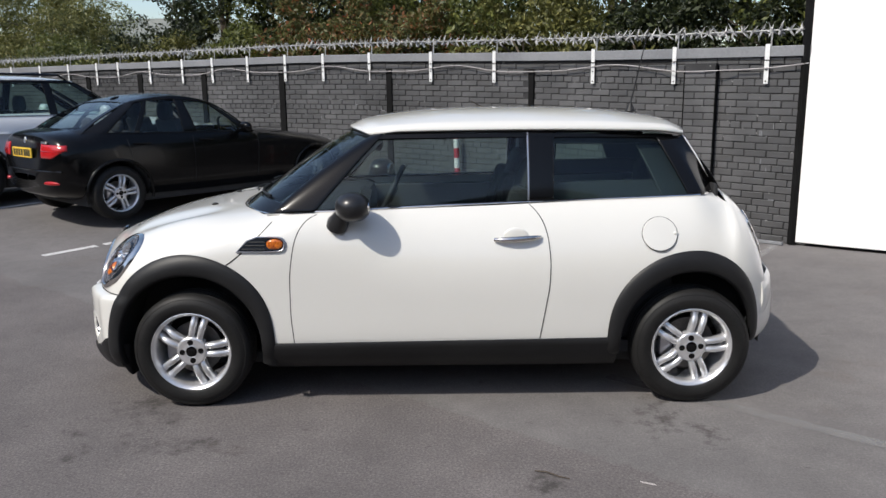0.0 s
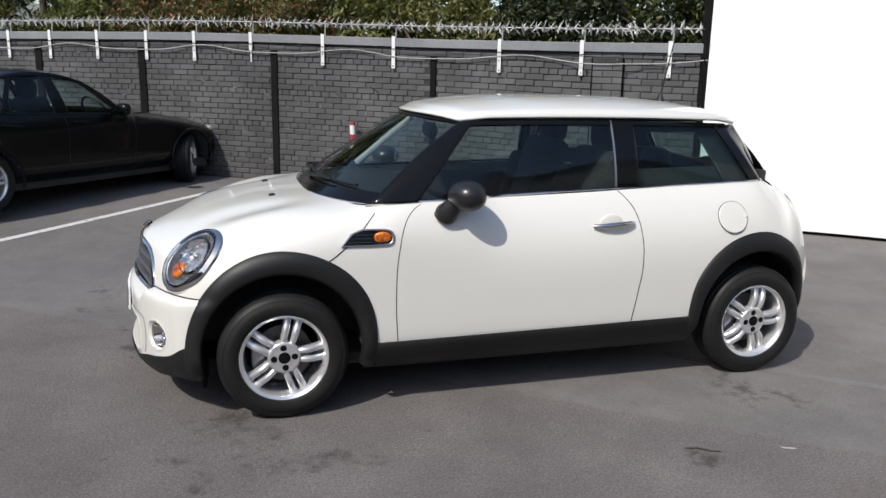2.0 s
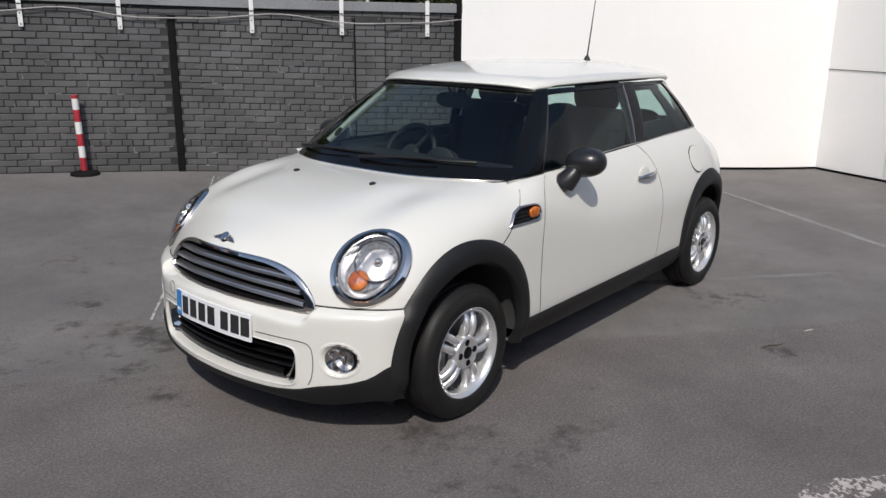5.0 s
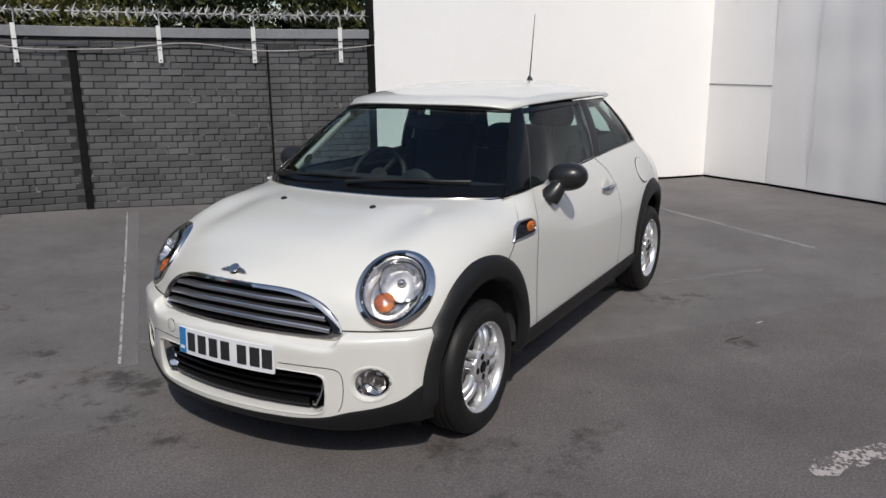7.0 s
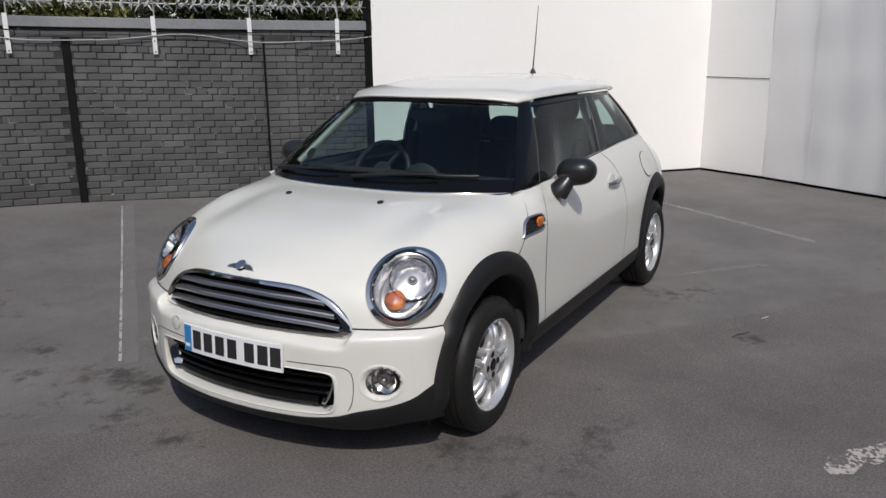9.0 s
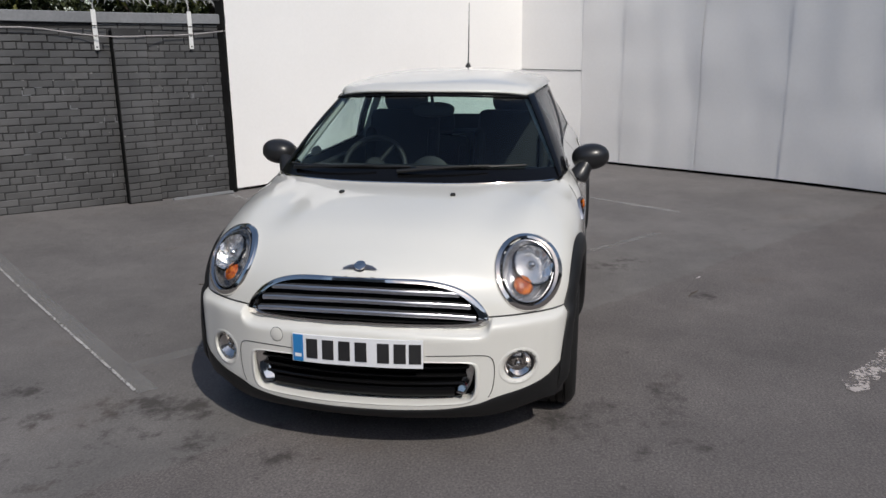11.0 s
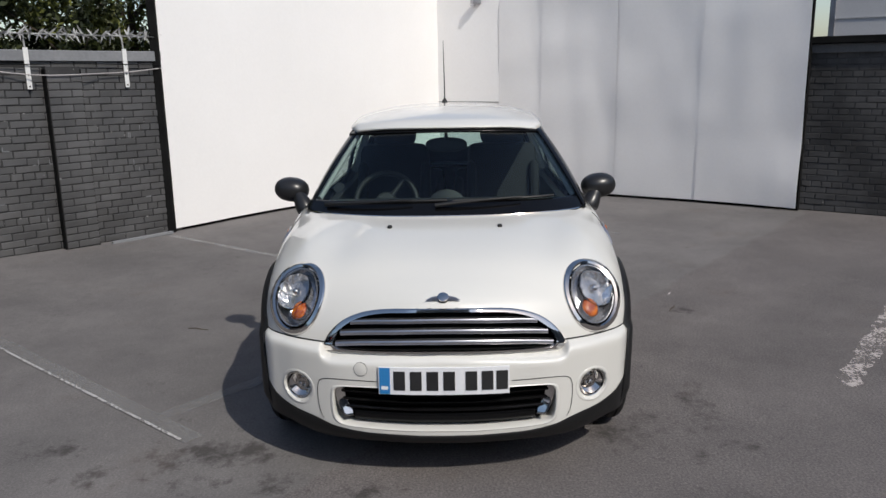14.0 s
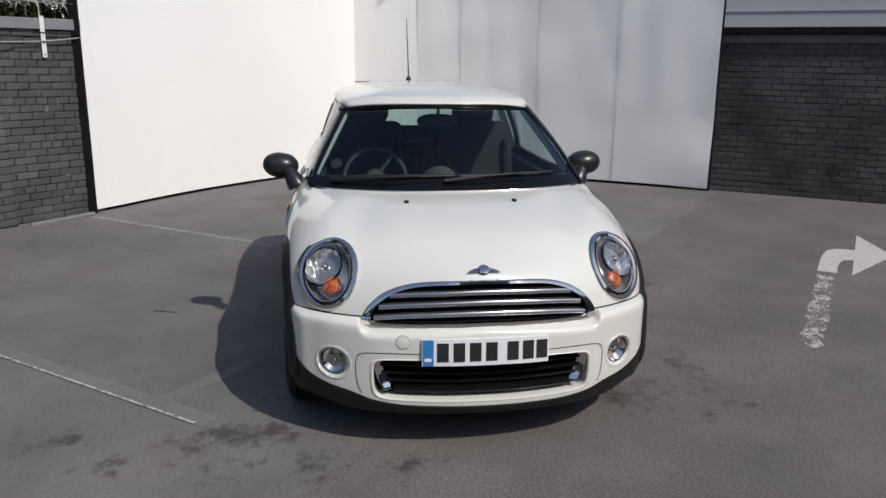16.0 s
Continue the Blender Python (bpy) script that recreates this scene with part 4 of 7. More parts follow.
BUMP_OUT = Curve((0.17, 0.86), (0.24, 0.96), (0.31, 0.98), (0.38, 0.99), (0.45, 1.0), (0.51, 1.0), (0.533, 0.97), (0.549, 0.85), (0.560, 0.52), (0.566, 0.06))

# its upper edge dips under the grille
BUMP_TOP = Curve((0.0, 0.546), (0.20, 0.540), (0.36, 0.530), (0.46, 0.525), (0.487, 0.536), (0.512, 0.566), (0.9, 0.566))


def bump_out(y, z):
    return BUMP_OUT(z + (BUMP_SEAM - BUMP_TOP(abs(y))) * smooth_step(0.44, 0.53, z))


def bump_x(y, z):
    y = min(abs(y), 0.812)
    body = HB.nose_x(y, BUMP_SEAM) if y < 0.78 else -1.52 + (y - 0.78) * 2.0
    return lerp(body, BUMP_PLAN(y), bump_out(y, z))


def bump_y(x, z):
    """The bumper's half width at x."""
    a, b = 0.3, 0.812
    for _ in range(24):
        c = (a + b) / 2
        a, b = (c, b) if bump_x(c, z) < x else (a, c)
    return a


def bump_frame(y, z):
    """Place and outward direction on the bumper."""
    u = Vector((bump_x(y + 0.02, z) - bump_x(y - 0.02, z), 0.04, 0))
    v = Vector((bump_x(y, z + 0.015) - bump_x(y, z - 0.015), 0, 0.03))
    n = u.cross(v).normalized()
    return Vector((bump_x(y, z), y, z)), n if n.x < 0 else -n


HUBS = ((-1.2235, 0.300), (1.2235, 0.297))
LAMP_P, LAMP_N = HB.nose_frame(-0.637, 0.726)
LAMP_UP = (Vector((0.62, -0.34, 0.78)) - LAMP_N * Vector((0.62, -0.34, 0.78)).dot(LAMP_N)).normalized()
LAMP_ACROSS = LAMP_UP.cross(LAMP_N).normalized()
FOG_Y, FOG_Z, FOG_R = 0.614, 0.374, 0.064
LAMP_A, LAMP_B = 0.135, 0.167
GRILLE = [(0, 0.730), (0.12, 0.728), (0.22, 0.721), (0.30, 0.709), (0.37, 0.687), (0.42, 0.660), (0.46, 0.624), (0.485, 0.590), (0.497, 0.560), (0.491, 0.541), (0.46, 0.535), (0.36, 0.540), (0.20, 0.550), (0, 0.556)]
INTAKE = [(0, 0.416), (0.15, 0.416), (0.30, 0.414), (0.40, 0.411), (0.437, 0.405), (0.452, 0.387), (0.454, 0.345), (0.452, 0.290), (0.441, 0.258), (0.410, 0.243), (0.33, 0.240), (0.22, 0.238), (0.1, 0.238), (0, 0.238)]


def rounded(half, times=2):
    """Cuts the corners of a half outline, its ends kept."""
    for _ in range(times):
        out = [half[0]]
        for (a, b), (c, d) in zip(half, half[1:]):
            out += [(a * 0.75 + c * 0.25, b * 0.75 + d * 0.25), (a * 0.25 + c * 0.75, b * 0.25 + d * 0.75)]
        half = out + [half[-1]]
    return half


GRILLE, INTAKE = rounded(GRILLE), rounded(INTAKE)


def in_outline(outline, y, z, grow=0.0):
    y, inside = abs(y), False
    pts = [(-0.001, outline[0][1])] + list(outline) + [(-0.001, outline[-1][1])]
    cz = (outline[0][1] + outline[-1][1]) / 2
    pts = [(a * (1 + grow), cz + (b - cz) * (1 + grow)) for a, b in pts]
    for (y0, z0), (y1, z1) in zip(pts, pts[1:] + pts[:1]):
        if (z0 > z) != (z1 > z) and y < (y1 - y0) * (z - z0) / (z1 - z0) + y0:
            inside = not inside
    return inside


def keep_skin(x, y, z, a):
    for hx, hz in HUBS:
        away = math.hypot(x - hx, z - hz)
        reach = 0.387 - (0.055 * ((x - hx) / away) ** 2 if x > hx > 0 and away > 0.01 else 0.0)
        if (x - hx) ** 2 + (z - hz) ** 2 < reach ** 2 and abs(y) > 0.45 or abs(x - hx) < reach - 0.025 and z < hz and abs(y) > 0.45:
            return False
    if a > 0.6 and (-0.77 < x < 1.42 or -0.975 + 0.225 * (abs(y) / 0.79) ** 3.2 < x < 0):
        return False
    if x < -1.3:
        d = Vector((x, -abs(y), z)) - LAMP_P
        if abs(d.dot(LAMP_N)) < 0.1 and (d.dot(LAMP_ACROSS) / LAMP_A) ** 2 + (d.dot(LAMP_UP) / LAMP_B) ** 2 < 0.86:
            return False
        if z < BUMP_SEAM - 0.010 and x < -1.5:
            return False
        if x < -1.6 and in_outline(GRILLE, y, z, -0.035):
            return False
    return True


xs = stations(HB.x0, -0.77, 170, 0.75)[:-1] + stations(-0.77, 1.40, 70, 0.1)[:-1] + stations(1.40, 1.768, 40, 0.6)
put_mesh("body", *shell_mesh(HB, xs, -1, 1, 110, keep_skin), PAINT, hatchback, "cream-white painted body shell")


VAL = Curve((0.0, 0.217), (0.30, 0.220), (0.45, 0.235), (0.54, 0.260), (0.64, 0.280), (0.71, 0.305), (0.78, 0.365))


# the bumper skin, with its openings for the intake and the fog lamps
def bumper_skin():
    ny, nz = 260, 64
    side = [lerp(-0.812, 0.812, i / (ny - 1)) for i in range(ny)]
    rows = [lerp(0.205, BUMP_SEAM, j / (nz - 1)) for j in range(nz)]
    body = [bump_x(y, BUMP_SEAM) for y in side]
    reach = [bump_x(y, 0.48) for y in side]
    verts, faces = [], []
    for i, y in enumerate(side):
        for z in rows:
            verts.append((lerp(body[i], reach[i], (bump_out(y, z) - 0.06) / 0.94), y, z))
    for i in range(ny - 1):
        for j in range(nz - 1):
            y, z = (side[i] + side[i + 1]) / 2, (rows[j] + rows[j + 1]) / 2
            x = verts[i * nz + j][0]
            if z < VAL(abs(y)) - 0.012 or in_outline(INTAKE, y, z, 0.02) or in_outline(GRILLE, y, z, -0.03) or math.hypot(abs(y) - FOG_Y, z - FOG_Z) < FOG_R:
                continue
            hub = HUBS[0]
            if math.hypot(x - hub[0], z - hub[1]) < 0.385:
                continue
            faces.append((i * nz + j, (i + 1) * nz + j, (i + 1) * nz + j + 1, i * nz + j + 1))
    return verts, faces


put_mesh("front_bumper", *bumper_skin(), PAINT, hatchback, "cream-white front bumper")


def nose_skin(y, z):
    """The nose, and the bumper where that stands in front of it."""
    return min(HB.nose_x(y, z), bump_x(y, z)) if z < BUMP_SEAM else HB.nose_x(y, z)


def outline_ring(name, outline, rings, mat, label="", under=1.0, skin=None):
    """A frame round a nose opening: rings of (inset across, inset up, push outwards)."""
    cz = (outline[0][1] + outline[-1][1]) / 2
    loop = [(y, z) for y, z in outline] + [(-y, z) for y, z in reversed(outline[1:-1])]
    verts, n = [], len(loop)
    for iy, iz, push in rings:
        for y, z in loop:
            zz = cz + (z - cz) * (iz if z > cz or iz > 1 else 1 - (1 - iz) * under)
            yy = y * iy
            verts.append(((skin or HB.nose_x)(yy, zz) - push, yy, zz))
    faces = [(r * n + k, r * n + (k + 1) % n, (r + 1) * n + (k + 1) % n, (r + 1) * n + k) for r in range(len(rings) - 1) for k in range(n)]
    return put_mesh(name, verts, faces, mat, hatchback, label)


grille = outline_ring("grille", GRILLE, [(1.0, 1.0, -0.004), (1.0, 1.0, 0.006), (0.985, 0.965, 0.010), (0.925, 0.85, 0.009), (0.915, 0.80, -0.002)], CHROME, "chrome grille surround", 0.72, nose_skin)
outline_ring("grille_throat", GRILLE, [(0.916, 0.802, -0.001), (0.905, 0.79, -0.06)], RECESS, "", 0.72, nose_skin)


def nose_bar(name, z, reach, h, push, mat, parent, depth=0.02, skin=None, droop=0.0):
    """A horizontal bar that follows the nose."""
    verts, faces, n = [], [], 25
    for i in range(n):
        y = lerp(-reach, reach, i / (n - 1))
        x = (skin or HB.nose_x)(y, z - droop * y * y) - push
        for dx, dz in ((depth, -h), (0.004, -h), (0, -h * 0.4), (0, h * 0.4), (0.004, h), (depth, h)):
            verts.append((x + dx, y, z + dz - droop * y * y))
    for i in range(n - 1):
        for k in range(5):
            faces.append((6 * i + k, 6 * i + k + 1, 6 * i + 7 + k, 6 * i + 6 + k))
    return put_mesh(name, verts, faces, mat, parent)


for z, reach in ((0.681, 0.380), (0.640, 0.424), (0.598, 0.446)):
    nose_bar("slat", z, reach, 0.0090, 0.006, SATIN, grille, 0.030, None, 0.17)
put_mesh("grille_backing", *grid(lambda u, v: (HB.nose_x(lerp(-0.46, 0.46, u), lerp(0.53, 0.725, v)) + 0.06, lerp(-0.46, 0.46, u), lerp(0.53, 0.725, v)), 30, 10), RECESS, hatchback)
intake = outline_ring("lower_intake", INTAKE, [(1.04, 1.08, -0.004), (1.03, 1.055, 0.001), (1.012, 1.02, 0.003), (1.0, 1.0, 0.0), (0.990, 0.98, -0.012), (0.985, 0.965, -0.07)], PAINT, "cream bumper lip round the intake", skin=bump_x)
put_mesh("intake_backing", *grid(lambda u, v: (bump_x(lerp(-0.45, 0.45, u), lerp(0.228, 0.43, v)) + 0.07, lerp(-0.45, 0.45, u), lerp(0.228, 0.43, v)), 30, 10), RECESS, hatchback)
for z in (0.278, 0.312, 0.345, 0.378):
    nose_bar("slat", z, 0.42 if z > 0.30 else 0.37, 0.006 if z > 0.29 else 0.018, -0.030, GLOSS_BLACK, intake, 0.03, bump_x)
for s in (-1, 1):
    def trim(u, v, s=s):
        z = lerp(0.274, 0.402, v)
        outer = 0.446 - 0.040 * (1 - v) ** 2.4
        y = lerp(outer - lerp(0.046, 0.034, v), outer, u)
        return (bump_x(y, z) + lerp(0.046, 0.010, u), s * y, z)
    thick(put_mesh("intake_trim", *grid(trim, 6, 12), CHROME, intake, "chrome trim"), 0.004)

# headlamps
def lamp_drop(a, b):
    """How far the body's skin lies under the lamp's middle plane at (a, b)."""
    lo, hi = -0.25, 0.08
    for _ in range(26):
        c = (lo + hi) / 2
        q = LAMP_P + LAMP_ACROSS * a + LAMP_UP * b + LAMP_N * c
        lo, hi = (c, hi) if q.x > HB.x0 and HB.inside(q.x, q.y, q.z) else (lo, c)
    return hi


for s in (-1, 1):
    flip = Matrix.Diagonal((1, -s if s > 0 else 1, 1, 1)) if s > 0 else Matrix()
    frame_m = Matrix((LAMP_ACROSS, LAMP_UP, LAMP_N)).transposed().to_4x4()
    base_m = flip @ Matrix.Translation(LAMP_P) @ frame_m

    def lamp_ring(profile, sides=56, lean=0.0):
        bm = bmesh.new()
        rings = []
        for k, h in profile:
            ring = []
            for i in range(sides):
                t = math.tau * i / sides
                wide = k - lean * max(0.0, math.cos(t - 0.75)) * min(1.0, max(0.0, -k * 70))
                a, b = (LAMP_A + wide) * math.cos(t), (LAMP_B + wide) * math.sin(t)
                drop = lamp_drop(a, b)
                ring.append(bm.verts.new((a, b, h + drop)))
            rings.append(ring)
        for p, q in zip(rings, rings[1:]):
            for i in range(sides):
                bm.faces.new((p[i], p[(i + 1) % sides], q[(i + 1) % sides], q[i]))
        bmesh.ops.transform(bm, matrix=base_m, verts=bm.verts)
        return bm
    lamp = part("headlamp", lamp_ring([(0.010, -0.006), (0.010, 0.005), (0.006, 0.011), (-0.008, 0.013), (-0.015, 0.006)], lean=0.013), CHROME, hatchback, "oval headlamp with chrome bezel")
    part("inner_bezel", lamp_ring([(-0.015, 0.006), (-0.016, -0.001), (-0.021, -0.001), (-0.022, 0.004)], lean=0.013), GLOSS_BLACK, lamp)
    part("reflector_ring", lamp_ring([(-0.022, 0.002), (-0.024, 0.007), (-0.028, 0.005), (-0.031, -0.012), (-0.045, -0.05), (-0.075, -0.075)], lean=0.013), HOUSING, lamp)
    bowl = ellipsoid((0, 0, -0.06), (0.088, 0.132, 0.03), None, 1.0, 24, 12)
    bmesh.ops.transform(bowl, matrix=base_m, verts=bowl.verts)
    part("bowl_back", bowl, HOUSING, lamp)
    dish_m = base_m @ Matrix.Translation((0.007, 0.027, 0.0))
    dish = lathe([(0.012, -0.078), (0.028, -0.070), (0.046, -0.056), (0.062, -0.038), (0.076, -0.016), (0.083, -0.002)], 30, dish_m)
    jit = random.Random(5)
    for v in dish.verts:
        v.co += Vector((jit.uniform(-1, 1), jit.uniform(-1, 1), jit.uniform(-1, 1))) * 0.0055
    part("reflector", dish, REFLECTOR, lamp, "bright faceted reflector", smooth=False)
    part("dish_rim", lathe([(0.083, -0.004), (0.0850, 0.001), (0.0875, -0.002), (0.0880, -0.014)], 40, dish_m), GLOSS_BLACK, lamp, "black dish rim")
    bulb = ellipsoid((0.006, 0.030, -0.034), (0.020, 0.020, 0.030), None, 1.0, 16, 10)
    bmesh.ops.transform(bulb, matrix=base_m, verts=bulb.verts)
    part("bulb_shield", bulb, CHROME, lamp)
    blink = ellipsoid((0.002, -0.074, -0.014), (0.037, 0.039, 0.014), None, 1.0, 20, 12)
    bmesh.ops.transform(blink, matrix=base_m, verts=blink.verts)
    part("indicator", blink, AMBER, lamp, "amber indicator lens")
    part("indicator_cup", lathe([(0.037, -0.05), (0.038, -0.014), (0.041, -0.011), (0.043, -0.016), (0.043, -0.05)], 28, base_m @ Matrix.Translation((0.002, -0.074, 0))), CHROME, lamp)
    bm = bmesh.new()
    rings = [[bm.verts.new(((LAMP_A - 0.014) * r * math.cos(math.tau * i / 40), (LAMP_B - 0.014) * r * math.sin(math.tau * i / 40), 0.024 - 0.010 * r * r + lamp_drop((LAMP_A - 0.014) * r * math.cos(math.tau * i / 40), (LAMP_B - 0.014) * r * math.sin(math.tau * i / 40)))) for i in range(40)] for r in (0.08, 0.3, 0.55, 0.8, 1.0)]
    bm.faces.new(rings[0])
    for p, q in zip(rings, rings[1:]):
        for i in range(40):
            bm.faces.new((p[i], p[(i + 1) % 40], q[(i + 1) % 40], q[i]))
    bmesh.ops.transform(bm, matrix=base_m, verts=bm.verts)
    cover = part("lens_cover", bm, LAMP_GLASS, lamp, "clear lens cover")
    cover.visible_shadow = False
    # fog lamp
    def fog_ring(rows, s=s, sides=40):
        verts = [(bump_x(FOG_Y + r * math.cos(math.tau * i / sides), FOG_Z + r * math.sin(math.tau * i / sides)) - push, s * (FOG_Y + r * math.cos(math.tau * i / sides)), FOG_Z + r * math.sin(math.tau * i / sides)) for r, push in rows for i in range(sides)]
        faces = [(k * sides + i, k * sides + (i + 1) % sides, (k + 1) * sides + (i + 1) % sides, (k + 1) * sides + i) for k in range(len(rows) - 1) for i in range(sides)]
        return verts, faces
    fog = put_mesh("fog_lamp", *fog_ring([(0.080, -0.003), (0.075, 0.0015), (0.068, 0.002), (0.061, -0.006), (0.057, -0.016)]), PAINT, hatchback, "round fog lamp in a cream cup")
    put_mesh("fog_bezel", *fog_ring([(0.0575, -0.015), (0.056, -0.010), (0.053, -0.012), (0.050, -0.050)]), CHROME, fog)
    p, n = bump_frame(s * FOG_Y, FOG_Z)
    n = (n + Vector((-1.2, 0, 0.1))).normalized()
    m = Matrix.Translation(p - n * 0.030) @ n.to_track_quat("Z", "Y").to_matrix().to_4x4()
    part("fog_reflector", lathe([(0.001, -0.030), (0.015, -0.024), (0.016, -0.006), (0.020, -0.006), (0.024, -0.022), (0.044, -0.004), (0.052, 0.002)], 30, m), CHROME, fog)
    part("fog_bulb", ellipsoid(m @ Vector((0, 0, -0.004)), (0.012, 0.012, 0.012), None, 1.0, 14, 8), CHROME, fog)
    put_mesh("fog_lens", *fog_ring([(0.054, -0.012), (0.035, -0.004), (0.015, -0.001), (0.002, 0.0)]), LAMP_GLASS, fog).visible_shadow = False

# number plate with plain bars for its characters
plate_m = pose(bump_x(0, 0.453) - 0.005, 0, 0.453, 0, 3, 0)


def plate_piece(name, lo, hi, mat, parent, label=""):
    """A flat piece bent along the bumper's curve."""
    bm = bmesh.new()
    rings = []
    for i in range(9):
        y = lerp(lo[1], hi[1], i / 8)
        bend = 0.85 * (bump_x(y, 0.453) - bump_x(0, 0.453))
        rings.append([bm.verts.new((x + bend, y, z)) for x, z in ((lo[0], lo[2]), (lo[0], hi[2]), (hi[0], hi[2]), (hi[0], lo[2]))])
    for a, b in zip(rings, rings[1:]):
        for k in range(4):
            bm.faces.new((a[k], a[(k + 1) % 4], b[(k + 1) % 4], b[k]))
    bm.faces.new(rings[0])
    bm.faces.new(rings[-1])
    bmesh.ops.transform(bm, matrix=plate_m, verts=bm.verts)
    return part(name, bm, mat, parent, label, smooth=False)


plate = plate_piece("number_plate", (-0.005, -0.26, -0.0555), (0.003, 0.26, 0.0555), PLATE_WHITE, hatchback, "white front plate")
part("plate_backing", boxed((0.008, -0.2, -0.04), (0.04, 0.2, 0.04), 0.0, plate_m), DARK, plate, smooth=False)
plate_piece("blue_band", (-0.0065, 0.214, -0.0535), (-0.004, 0.257, 0.0535), PLATE_BLUE, plate, "blue band")
plate_piece("band_mark", (-0.0072, 0.222, -0.036), (-0.006, 0.25, -0.022), PLATE_WHITE, plate)
for y in (0.178, 0.112, 0.046, -0.020, -0.108, -0.172, -0.230):
    plate_piece("plate_bar", (-0.0075, y - 0.024, -0.037), (-0.004, y + 0.022, 0.040), BAR_BLACK, plate)
# winged badge on the bonnet
p, n = HB.nose_frame(0, 0.760)
badge_m = Matrix.Translation(p + n * 0.004) @ Matrix((Vector((0, 1, 0)), n.cross(Vector((0, 1, 0))), n)).transposed().to_4x4()
badge = part("badge", lathe([(0.001, 0.012), (0.019, 0.011), (0.022, 0.008), (0.022, -0.006)], 24, badge_m), GLOSS_BLACK, hatchback, "winged badge")
for s in (-1, 1):
    bm = bmesh.new()
    vs = [bm.verts.new(q) for q in ((s * 0.018, 0.013, 0.004), (s * 0.070, 0.013, 0.002), (s * 0.060, 0.003, 0.002), (s * 0.046, -0.006, 0.002), (s * 0.018, -0.012, 0.004))]
    bm.faces.new(vs)
    bmesh.ops.solidify(bm, geom=bm.faces[:], thickness=0.005)
    bmesh.ops.transform(bm, matrix=badge_m, verts=bm.verts)
    part("wing", bm, SATIN, badge, smooth=False)
part("badge_rim", lathe([(0.0225, 0.006), (0.0225, 0.011), (0.0195, 0.012)], 24, badge_m), CHROME, badge)
# tow-eye cover, washer jets
p, n = bump_frame(0.335, 0.490)
m = Matrix.Translation(p) @ n.to_track_quat("Z", "Y").to_matrix().to_4x4()
part("tow_eye_cover", lathe([(0.0275, -0.003), (0.0275, 0.0002), (0.026, 0.0008), (0.001, 0.0014)], 28, m), PAINT, hatchback)
part("tow_eye_gap", lathe([(0.0288, -0.003), (0.0288, 0.0003), (0.0275, 0.0003)], 28, m), GAP, hatchback)


def bonnet_z(x, y):
    a, b = 0.0, 1.0
    for _ in range(30):
        c = (a + b) / 2
        if HB.section(x, c)[0] > abs(y):
            a = c
        else:
            b = c
    return HB.section(x, b)[1]


for s in (-1, 1):
    part("washer_jet", ellipsoid((-1.22, s * 0.258, bonnet_z(-1.22, 0.258) + 0.003), (0.017, 0.012, 0.008), None, 0.8, 14, 8), CLADDING, hatchback)

# shut lines and flank details, both sides
def belt_z(x):
    return lerp(0.957, 1.020, (x + 0.74) / 2.135)


DOOR_F = Curve((0.33, -0.712), (0.50, -0.722), (0.64, -0.720), (0.80, -0.700), (0.88, -0.675), (0.935, -0.630), (0.962, -0.575))
DOOR_R = Curve((0.345, 0.478), (0.50, 0.505), (0.62, 0.524), (0.72, 0.528), (0.82, 0.520), (0.90, 0.500), (0.96, 0.462), (0.985, 0.435))


def flank(s, x, z, out=0.0):
    return Vector((x, s * (HB.side_y(x, z) + out), z))


def flank_line(name, s, xz, width, mat=GAP, proud=0.0012, label=""):
    pts = [flank(s, x, z) for x, z in xz]
    return ribbon(name, pts, [(0, s, 0)] * len(pts), width, mat, hatchback, proud, label)


